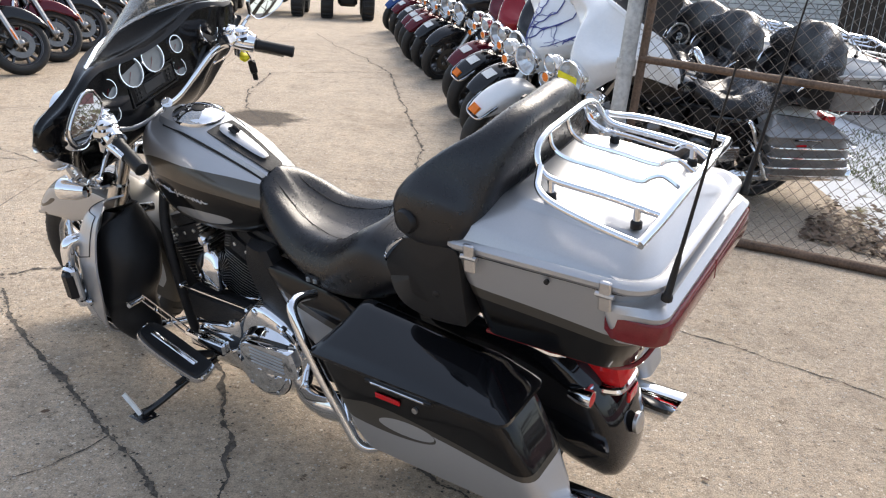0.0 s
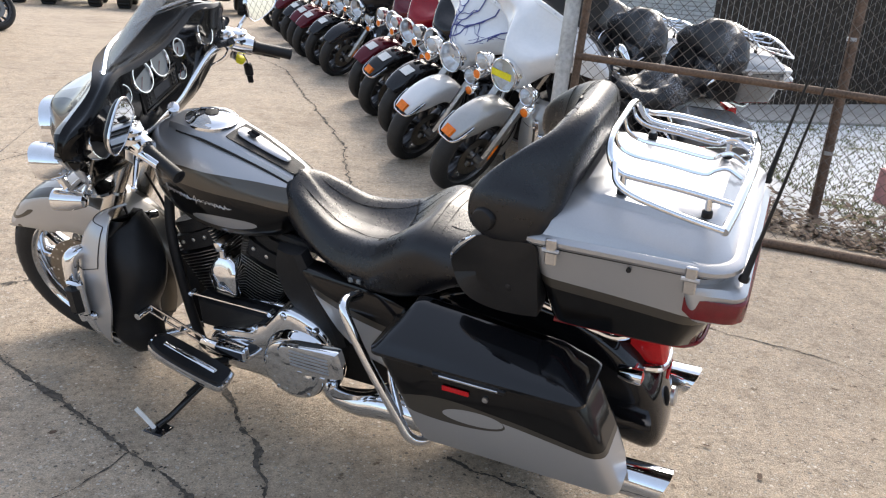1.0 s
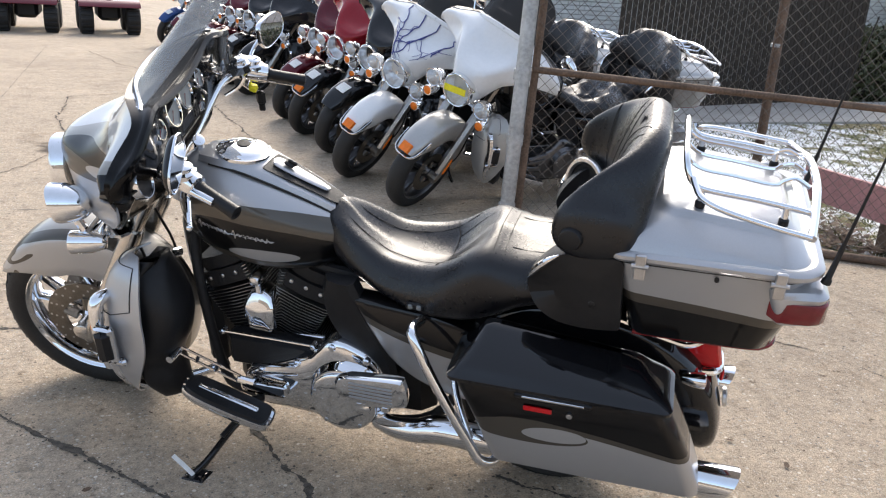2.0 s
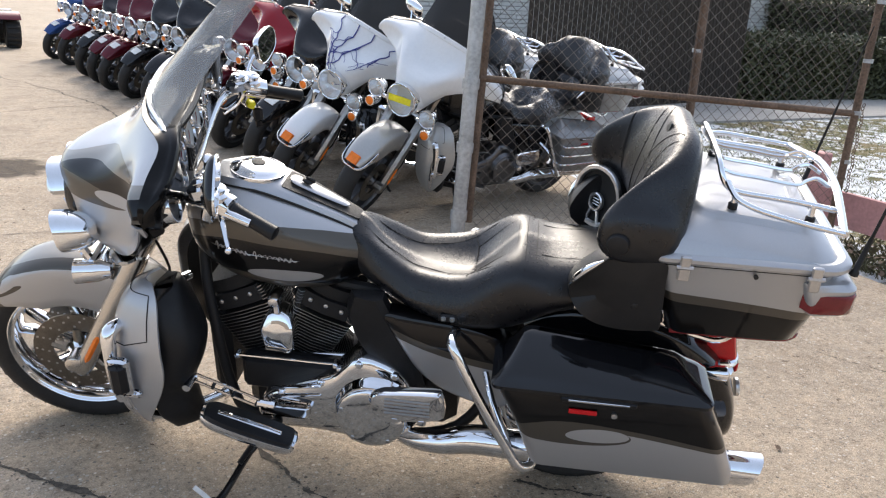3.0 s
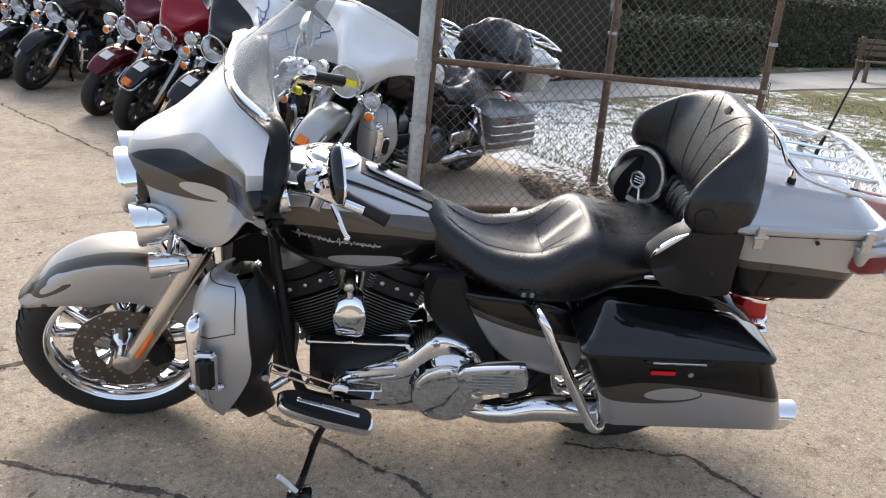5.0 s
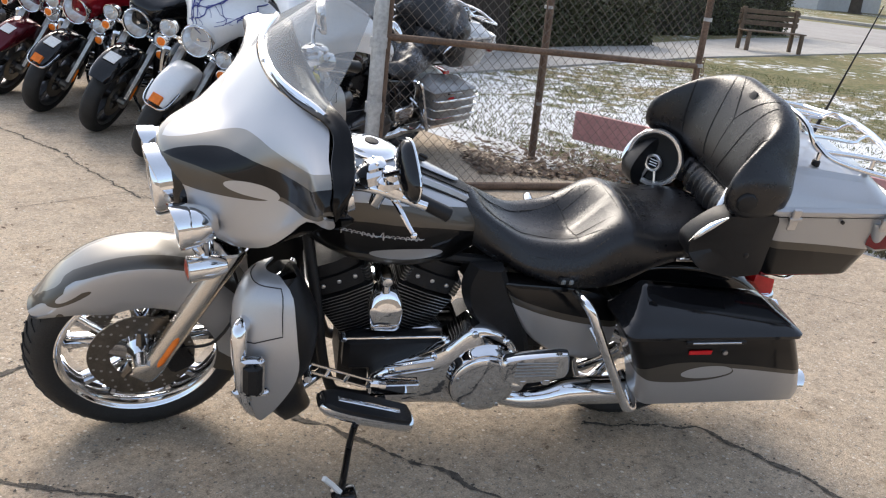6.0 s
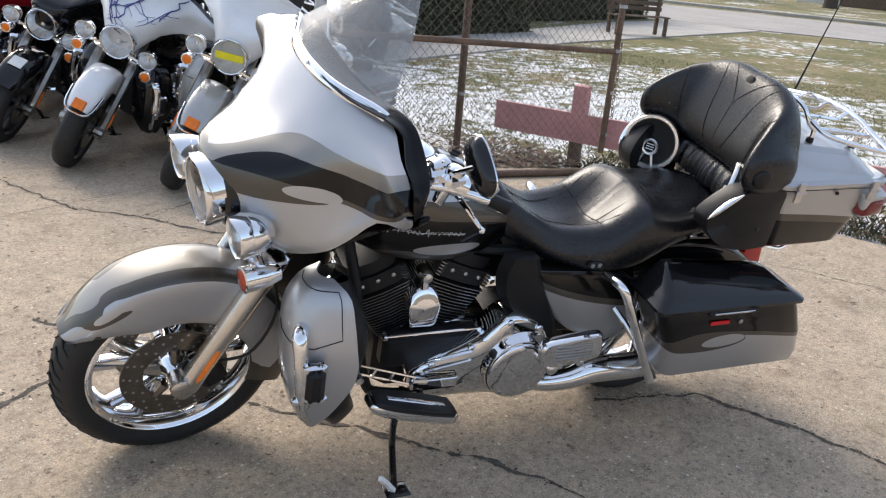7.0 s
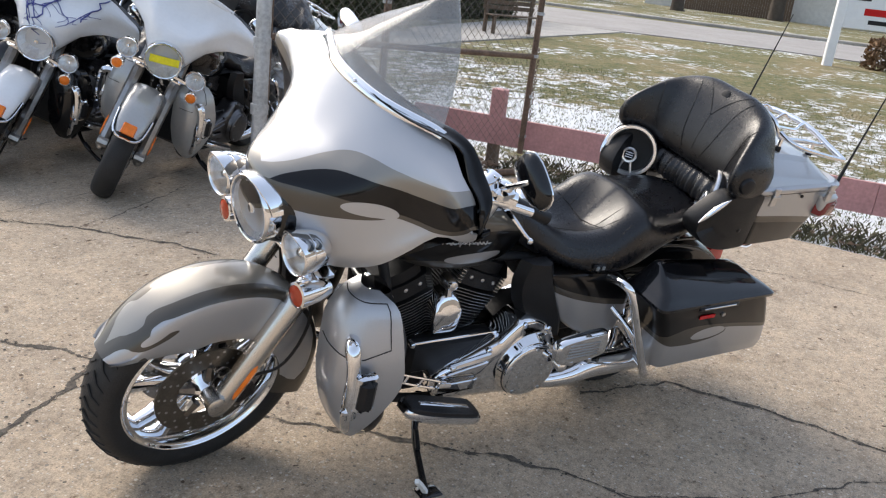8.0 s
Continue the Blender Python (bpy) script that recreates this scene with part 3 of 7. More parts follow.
            col.append(base + np.array(d_))
        g.append(col)
    ws = part("windscreen", Shape().sheet(np.array(g), .004), SCREEN, f, "smoked clear plastic windscreen")
    ws.visible_shadow = False
    trim = Shape()
    half_w = .285 if hero else .242
    tp = [rim(off + half_w * t_) + (0, 0, -.002) for t_ in np.linspace(-1, 1, int(24 * q))]
    up_, out_ = np.array((.58, 0, .81)), np.array((-.81, 0, .58))
    rings = [[p + up_ * u_ + out_ * h_ for u_, h_ in ((-.017, -.004), (-.017, .003), (-.014, .006), (-.003, .0075), (-.0015, .005), (.0005, .005), (.002, .0075), (.012, .007), (.015, .004), (.015, -.004))] for p in tp]
    trim.loft(rings)
    tr = part("windscreen_trim", trim, CHROME if hero else look_["plain"], f, "chrome windscreen trim" if hero else "")
    for t_ in (-.93, 0, .93):
        p = rim(off + half_w * t_) + (-.005, 0, .0)
        part("trim_bolt", Shape().lathe(p, (-.8, .35 * t_, .5), [(-.004, .006), (.003, .006), (.005, .004), (.005, 0)], 12), STEEL, tr)
    # headlamp
    ax = np.array((-1, 0, -.06))
    o = np.array((.118, 0, .938 if hero else .905))
    k_ = 1.0 if hero else 1.16
    bell = lambda *prof: [(a_ * k_, r_ * k_) for a_, r_ in prof]
    hl = Shape()
    hl.lathe(o, ax, bell((-.06, .088), (.0, .092), (.03, .096), (.04, .095), (.044, .091), (.042, .087), (.03, .085)), int(36 * q), caps=False)
    head = part("headlamp", hl, CHROME, f, "chrome-ringed headlamp")
    part("lamp_bowl", Shape().lathe(o, ax, bell((-.045, 0), (-.043, .02), (-.034, .038), (-.02, .054), (.0, .069), (.03, .085)), 18, caps=False), REFLECTOR, head, sharp=8)
    part("bulb_shield", Shape().lathe(o, ax, [(-.045, .012), (-.01, .013), (.008, .016), (.014, .013), (.016, 0)], int(14 * q), caps=False), CHROME, head, "chrome bulb shield")
    part("headlamp_cowl", Shape().lathe(o, ax, ([(-.11, .135), (-.07, .122), (-.03, .108), (-.008, .098), (-.004, .091), (-.02, .088)] if hero else [(-.11, .118), (-.06, .117), (-.02, .114), (.0, .11), (.004, .104), (-.01, .1)]), int(36 * q), caps=False), BLACK if hero else look_["plain"], head, "black surround behind the headlamp" if hero else "")
    part("lamp_lens", Shape().lathe(o, ax, bell((.03, .086), (.041, .078), (.048, .05), (.051, .0)), int(30 * q), caps=False), look_["lens"], head, "clear glass lens")
    vis = Shape()
    rings = []
    for a in np.linspace(radians(18), radians(162), int(22 * q)):
        e = np.array((0, math.cos(a), math.sin(a)))
        reach = .026 + .03 * max(0.0, (math.sin(a) - .3) / .7) ** 1.5
        rings.append([o + k_ * h_ for h_ in (e * .091 - ax * .03, e * .099 + ax * .0, e * .1005 + ax * reach, e * .098 + ax * (reach + .001), e * .096 + ax * .0)])
    vis.loft(rings)
    part("headlamp_visor", vis, CHROME, head, "chrome visor")
    # passing lamps on a chrome bar
    for side in (-1, 1):
        p = np.array((.145, side * .168, .885)) + (((.012, 0, .014) if side < 0 else (-.033, 0, .052)) if hero else (-.02, side * .04, -.012))
        pl = Shape()
        pl.lathe(p, (-1, 0, -.05), [(-.068, .012), (-.064, .028), (-.044, .046), (-.012, .057), (.028, .061), (.035, .06), (.038, .057), (.036, .054), (.03, .052)], int(28 * q), caps=False)
        lamp = part("passing_lamp", pl, CHROME, bike, "chrome passing lamp", m=m)
        part("lamp_bowl", Shape().lathe(p, (-1, 0, -.05), [(-.035, 0), (-.033, .014), (-.022, .028), (.0, .042), (.03, .053)], 14, caps=False), REFLECTOR, lamp, sharp=8)
        part("bulb_shield", Shape().lathe(p, (-1, 0, -.05), [(-.035, .008), (-.005, .009), (.004, .01), (.008, 0)], 10, caps=False), CHROME, lamp, "chrome bulb shield")
        part("lamp_lens", Shape().lathe(p, (-1, 0, -.05), [(.03, .0535), (.037, .048), (.043, .025), (.044, 0)], int(24 * q), caps=False), look_["lens"], lamp, "clear glass lens")
        v = Shape()
        rings = []
        for a in np.linspace(radians(5), radians(175), int(14 * q)):
            e = np.array((0, math.cos(a), math.sin(a)))
            reach = .034 + .02 * max(0.0, (math.sin(a) - .2) / .8) ** 1.5
            rings.append([p + e * .056, p + e * .062 + (-.01, 0, 0), p + e * .063 + (-reach, 0, 0), p + e * .06 + (-reach, 0, 0), p + e * .058 + (-.02, 0, 0)])
        v.loft(rings)
        part("lamp_visor", v, CHROME, lamp, "chrome visor")
        t_ = np.array((.16, side * .19, .765)) + (((.012, 0, .008) if side < 0 else (0, 0, .03)) if hero else (-.02, side * .035, -.008))
        ts = Shape().lathe(t_, (-1, side * .05, 0), [(-.075, .006), (-.07, .022), (-.03, .034), (.02, .037), (.032, .037), (.034, .03)], int(22 * q), caps=False)
        sig = part("turn_signal", ts, CHROME, bike, "chrome bullet turn signal", m=m)
        part("signal_lens", Shape().lathe(t_, (-1, side * .05, 0), [(.018, .0), (.024, .033), (.033, .031), (.038, .018), (.04, 0)], int(18 * q), caps=False), look_["signal"], sig, "red-orange lens" if look_["hero"] else "amber lens")
    bar = Shape()
    bar.tube([(.19, -.19, .80), (.2, -.1, .805), (.2, 0, .80), (.2, .1, .805), (.19, .19, .80)], .013, int(10 * q), int(16 * q))
    for side in (-1, 1):
        wide = 0 if hero else side * .038
        bar.tube([(.19, side * .17, .80), (.18, side * .17 + wide, .805), (.165, side * .168 + wide, .84)], .014, 8)
        bar.tube([(.2, side * .185, .80), (.19, side * .19 + wide, .795), (.18, side * .19 + wide, .76)], .012, 8)
        bar.box((.2, side * .113 - .045, .75), (.3, side * .113 + .045, .80), .02)
    part("lamp_bar", bar, CHROME, bike, "chrome passing-lamp bar", m=m)
    return f


MIRROR_AT = (.633, -.424, 1.197)


def controls(bike, m, q, look_):
    hb = Shape()
    pts = [(.47, 0, 1.0), (.475, .1, 1.0), (.487, .2, 1.035), (.52, .30, 1.088), (.59, .358, 1.10), (.70, .40, 1.07)]
    hb.tube([(x, -y, z) for x, y, z in pts[::-1]] + pts[1:], .0135, int(12 * q), int(48 * q))
    bar = part("handlebar", hb, CHROME, bike, "chrome handlebar", m=m)
    if look_["hero"]:
        ig = Shape().lathe((.518, .003, 1.005), (.25, -.1, 1), [(0, .016), (.02, .015), (.028, .012), (.03, 0)], 20)
        ig.lathe((.522, .001, 1.032), (.5, -.35, .8), [(-.004, 0), (-.004, .017), (0, .02), (.004, .019), (.006, .014), (.0055, 0)], 24)
        part("ignition_switch", ig, CHROME, bar, "chrome ignition switch")
    for side in (-1, 1):
        a, b = np.array((.655, side * .366, 1.09)), np.array((.76, side * .415, 1.048))
        d = b - a
        g = Shape().tube([a - d * .1, a, a + d * .1, a + d * .5, b - d * .08, b, b + d * .03], [.014, .021, .0185, .0185, .0195, .0205, .015], int(14 * q))
        part("grip", g, PLASTIC, bar, "black rubber grip")
        sw = Shape()
        c = a - d * .32
        sw.tube([c - d * .35, c - d * .28, c, c + d * .25, c + d * .3], [.019, .03, .033, .031, .019], int(14 * q))
        sw.box(c + (-.045, -.03, -.004), c + (.022, .03, .038), .012)
        sw.tube([c + (-.03, 0, -.01), c + (-.04, 0, -.045), c + (-.03, 0, -.06)], [.02, .017, .008], 10)
        if look_["hero"]:
            # clutch perch and clamp inboard of the switches
            i_ = c - d * .32 + np.array((0, -side * .012, .004))
            sw.box(i_ + (-.05, -.032, -.022), i_ + (.028, .032, .034), .016, turn=turn_y(-14))
            sw.box(i_ + (-.038, -.024, .028), i_ + (.016, .024, .044), .007, turn=turn_y(-14))
            for k_ in (-.016, .016):
                sw.lathe(i_ + np.array((-.01, k_, .04)), (.2, 0, 1), [(0, .0045), (.007, .0045), (.008, 0)], 8)
            sw.tube([i_ + (.0, 0, -.02), i_ + (-.02, -side * .02, -.05), i_ + (-.06, -side * .05, -.07)], [.009, .007, .006], 8, 8)
        part("control_housing", sw, CHROME, bar, "chrome switch housing")
        lv = Shape()
        e = np.array((-.055, -side * .01, -.008))
        if look_["hero"] and side < 0:
            # the clutch lever stands well off its grip and ends in a ball
            lv.tube([c + e * .6, (.612, -.345, 1.088), (.628, -.395, 1.07), (.643, -.445, 1.043), (.648, -.46, 1.036)], [.011, .009, .0075, .006, .0055], 8, 14)
            lv.tube([(.6475, -.459, 1.0365), (.6485, -.463, 1.034), (.649, -.467, 1.032), (.6495, -.471, 1.03), (.65, -.4745, 1.0285)], [.003, .0085, .0095, .0075, .002], 8)
        else:
            lv.tube([c + e * .6, a + e, a + d * .5 + e * 1.05, b + e * 1.0, b + d * .12 + e * .95], [.01, .008, .0065, .0065, .009], 8, int(14 * q))
        part("lever", lv, CHROME, bar, "chrome lever")
        rv = Shape()
        rv.lathe(c + np.array((-.01, 0, .03)), (0.2, 0, 1), [(0, .026), (.016, .026), (.02, .02), (.021, 0)], int(18 * q))
        part("fluid_reservoir", rv, CHROME, bar, "chrome reservoir cap")
        if look_["hero"] and side > 0:
            fob = Shape().tube([c + (-.01, 0, -.03), c + (.0, .005, -.06), c + (.0, .005, -.075)], .0018, 6)
            fob.box(c + (-.016, -.004, -.12), c + (.016, .014, -.07), .008)
            fob.box(c + (-.012, .002, -.145), c + (.01, .012, -.11), .006)
            kf = part("key_fob", fob, PLASTIC, bar, "black key fob on a ring")
            part("key_tag", Shape().box(c + (-.03, -.02, -.066), c + (-.004, .012, -.046), .004, turn=turn_y(25)), YELLOW, kf, "small yellow tag")
        # mirror
        mb = c + np.array((-.02, side * .0, .03))
        mc = (np.array((.655, .472, 1.205)) if look_["hero"] else mb + np.array((.045, side * .055, .115))) if side > 0 else np.array(MIRROR_AT)
        nrm = np.array((.97, -side * .22, .12)) if side > 0 else np.array((.964, .046, -.06))
        nrm /= np.linalg.norm(nrm)
        u = np.cross((0, 0, 1), nrm)
        u /= np.linalg.norm(u)
        v = np.cross(nrm, u)
        if side < 0:
            u = np.array((.11, -.86, -.5))
            u -= nrm * (u @ nrm)
            u /= np.linalg.norm(u)
            v = np.cross(nrm, u)
        outline = spline([(x * (1 if side > 0 else .9), z * (1 if side > 0 else .92)) for x, z in ((-.085, -.02), (-.075, .035), (-.02, .048), (.05, .045), (.085, .018), (.07, -.028), (.0, -.046), (-.06, -.045), (-.085, -.02))], int(26 * q))[:-1]
        mr = Shape()
        mr.loft([[mc + (u * x * k + v * z * k) - nrm * h for x, z in outline] for k, h in ((.35, .03), (.75, .024), (.97, .012), (1.0, .002), (.98, -.003), (.93, -.001))])
        mr.tube([mb, mb * .6 + mc * .4 - nrm * .02, mc - nrm * .02], [.008, .006, .007], 8, 8)
        mo = part("mirror", mr, CHROME if side > 0 or not look_["hero"] else BLACK, bike, "rear-view mirror on a chrome stalk", m=m)
        if side < 0 and look_["hero"]:
            rim_ = [mc + (u * x + v * z) for x, z in outline]
            part("mirror_rim", Shape().tube(rim_ + rim_[:1], .0035, 6), CHROME, mo, "chrome rim")
            part("mirror_stalk", Shape().tube([mb, mb * .6 + mc * .4 - nrm * .025, mc - nrm * .026], [.0085, .0065, .0075], 8, 8), CHROME, mo, "chrome stalk")
        part("mirror_glass", Shape().loft([[mc + (u * x * k + v * z * k) + nrm * h for x, z in outline] for k, h in ((.92, .0005), (.92, .0025))]), MIRROR, mo)
    return bar


def fuel_tank(bike, q, look_):
    keys = [(.455, .05, .90, .06), (.50, .11, .885, .115), (.58, .155, .868, .14), (.68, .175, .852, .152), (.80, .17, .825, .135), (.91, .14, .805, .105), (.99, .105, .80, .07), (1.04, .07, .80, .04)]
    rings = [oval(x, 0, zc, hw, hh, int(36 * q), 2.5) for x, hw, zc, hh in spline(keys, int(24 * q))]
    for r, (x, hw, zc, hh) in zip(rings, spline(keys, int(24 * q))):
        # fuller, flatter underside
        k = np.clip((zc - r[:, 2]) / hh, 0, 1)
        low = k > 0
        r[low, 1] = np.sign(r[low, 1]) * hw * (1 - .1 * k[low]) * np.clip(1 - k[low] ** 4, 0, 1) ** .25
        r[low, 2] -= .008 * k[low]
    t = part("fuel_tank", Shape().loft(rings), look_["tank"], bike, look_["tank_label"])
    con = Shape()
    rows = []
    for x, z, hw in spline([(.555, 1.018, .066), (.62, 1.022, .09), (.70, 1.01, .092), (.80, .974, .08), (.92, .92, .06), (1.01, .872, .046)], int(18 * q)):
        rows.append([(x, -hw, z - .018), (x, -hw * .86, z - .002), (x, -hw * .4, z + .006), (x, 0, z + .008), (x, hw * .4, z + .006), (x, hw * .86, z - .002), (x, hw, z - .018)])
    con.sheet(np.array(rows), .006)
    # dark tubes stand for the shaded gap between console and tank
    ed = Shape()
    for side in (-1, 1):
        ed.tube([(x, side * (hw + .001), z - .0185) for x, z, hw in spline([(.60, 1.02, .084), (.70, 1.01, .092), (.80, .974, .08), (.92, .92, .06), (1.01, .872, .046)], 14)], .0035, 6)
    part("console_gasket", ed, SEAM, t, "dark line for the shaded gap under the console edge")
    c = part("tank_console", con, SILVERP if look_["hero"] else BLACK, t, "silver tank console")
    cap = Shape().lathe((.672, 0, 1.012), (.14, 0, 1), [(-.012, .079), (.006, .082), (.011, .081), (.012, .075), (.018, .067), (.024, .05), (.028, .028), (.029, .0)], int(36 * q))
    k = part("fuel_cap", cap, CHROME, t, "chrome fuel cap")
    if look_["hero"]:
        part("cap_badge", Shape().lathe((.676, 0, 1.0405), (.14, 0, 1), [(0, .021), (.002, .021), (.003, .018), (.003, 0)], 20), WRINKLE, k, "round grey badge")
        pad = Shape()
        rows = []
        for x, z, hw in spline([(.758, 1.0, .05), (.765, .9975, .054), (.82, .977, .053), (.88, .95, .045), (.94, .922, .037), (.972, .9065, .032), (.98, .9025, .026)], 12):
            rows.append([(x, -hw, z - .004), (x, 0, z), (x, hw, z - .004)])
        pad.sheet(np.array(rows), .003)
        part("console_inlay", pad, WRINKLE, c, "dark grey inlay")
        door = Shape()
        rows = []
        for x, z, hw in spline([(.772, .999, .006), (.78, .997, .022), (.80, .989, .028), (.85, .967, .026), (.90, .945, .021), (.935, .929, .014), (.946, .924, .005)], 18):
            rows.append([(x, -hw, z), (x, -hw * .8, z + .0035), (x, 0, z + .0045), (x, hw * .8, z + .0035), (x, hw, z)])
        door.sheet(np.array(rows), .003)
        part("fuel_door", door, SILVERP, c, "silver filler door")
        part("door_latch", Shape().box((.805, -.014, .987), (.838, .01, .999), .005, turn=turn_y(24)).box((.815, -.005, .99), (.845, .005, 1.004), .003, turn=turn_y(24)), PLASTIC, c, "black latch")
        gz = Shape()
        gz.tube([(.52, -.05, 1.045), (.49, -.065, 1.07), (.46, -.075, 1.10)], .005, 6)
        # script badge along the side, as a flowing scroll with no letters
        for side in (-1, 1):
            b = Shape()

            def skin(x, z):
                hw, zc, hh = (np.interp(x, [k_[0] for k_ in keys], [k_[j] for k_ in keys]) for j in (1, 2, 3))
                return (x, side * (hw * (1 - min(.98, abs((z - zc) / hh)) ** 2.5) ** .4 + .0005), z)
            base_z = lambda x: .842 - .026 * (x - .577) / .24
            for x0, x1, tall in ((.583, .69, .013), (.70, .822, .013)):
                n_ = 90
                wave = []
                for i in range(n_ + 1):
                    f_ = i / n_
                    x = x0 + (x1 - x0) * f_ + .0028 * math.sin(f_ * 46)
                    h = (tall if f_ < .1 else .0052 + .002 * math.sin(f_ * 23)) * math.sin(f_ * 50)
                    wave.append(skin(x, base_z(x) + h))
                b.tube(wave, [.0014 + .0008 * math.sin(i * .9) ** 2 for i in range(n_ + 1)], 5)
            b.tube([skin(x, base_z(x) - .0015) for x in np.linspace(.565, .835, 40)], [.0006] + [.0012] * 38 + [.0004], 5)
            tagged(part("script_badge", b, STEEL, t, "raised silver script badge"), kind="stuff")
    return t


def seat(bike, q, look_):
    #        x    hw    top centre  top edge  bottom  flare
    keys = [(.945, .06, .888, .862, .81), (.965, .085, .904, .876, .785), (1.0, .108, .892, .87, .755), (1.06, .14, .828, .836, .725), (1.15, .172, .776, .79, .69), (1.25, .2, .758, .786, .664), (1.31, .211, .757, .797, .662), (1.335, .213, .768, .808, .663),
            (1.37, .213, .802, .83, .665), (1.402, .212, .836, .852, .668), (1.43, .21, .866, .866, .674), (1.455, .207, .887, .872, .68), (1.475, .204, .889, .87, .688), (1.505, .2, .88, .863, .70), (1.56, .195, .87, .856, .73), (1.66, .18, .872, .86, .755), (1.74, .16, .878, .862, .775), (1.78, .13, .872, .85, .79)]
    rings = []
    for x, hw, tc, te, bo in spline(keys, int(64 * q)):
        side = [(0, tc), (hw * .3, tc + (te - tc) * .3), (hw * .62, te + .004), (hw * .84, te - .012), (hw * .97, te - .045), (hw * 1.02, (te + bo) / 2 - .01), (hw * .99, bo + .02), (hw * .9, bo)]
        up = spline(side, 16)
        ring = [(x, y, z) for y, z in up] + [(x, -y, z) for y, z in up[::-1]]
        rings.append(ring)
    s = part("seat", Shape().loft(rings), LEATHER, bike, "black leather two-up seat with stitched seams", sharp=60)
    if look_["hero"]:
        def on_top(x, y):
            ks = np.array(keys)
            hw, tc, te, bo = (np.interp(x, ks[:, 0], ks[:, k]) for k in (1, 2, 3, 4))
            v = abs(y) / hw
            z = np.interp(v, [0, .3, .62, .84, .97, 1.02], [tc, tc + (te - tc) * .3, te + .004, te - .012, te - .045, (te + bo) / 2])
            return (x, y, z)
        seams = [
            [(1.475, v) for v in np.linspace(-.205, .205, 15)], [(1.505, v) for v in np.linspace(-.2, .2, 15)],
            [(1.0 + .4 * t_, -.04 - .10 * t_ ** 1.4) for t_ in np.linspace(0, 1, 12)], [(1.0 + .4 * t_, .04 + .10 * t_ ** 1.4) for t_ in np.linspace(0, 1, 12)],
            [(1.33, v) for v in np.linspace(-.075, .075, 9)], [(1.33 + .12 * t_, -.075 - .025 * t_) for t_ in np.linspace(0, 1, 14)], [(1.33 + .12 * t_, .075 + .025 * t_) for t_ in np.linspace(0, 1, 14)], [(1.45, v) for v in np.linspace(-.1, .1, 11)],
            [(1.33 - .03 * t_, -.075 - .1 * t_) for t_ in np.linspace(0, 1, 8)], [(1.33 - .03 * t_, .075 + .1 * t_) for t_ in np.linspace(0, 1, 8)],
            [(1.18 + .24 * t_, -.165 - .02 * math.sin(t_ * 3)) for t_ in np.linspace(0, 1, 9)], [(1.18 + .24 * t_, .165 + .02 * math.sin(t_ * 3)) for t_ in np.linspace(0, 1, 9)],
            [(1.52 + .22 * t_, -.09) for t_ in np.linspace(0, 1, 6)], [(1.52 + .22 * t_, .09) for t_ in np.linspace(0, 1, 6)]]
        for sm in seams:
            part("seam", Shape().tube([on_top(x, y) for x, y in sm], .0013, 6, 24), SEAM, s)
        sw = Shape().box((1.245, -.217, .69), (1.30, -.205, .715), .006)
        sp = part("seat_heat_switch", sw, PLASTIC, s, "black rocker switch plate")
        for x in (1.26, 1.285):
            part("rocker", Shape().box((x - .007, -.2215, .695), (x + .007, -.212, .711), .003), GAUGE, sp)
    return s


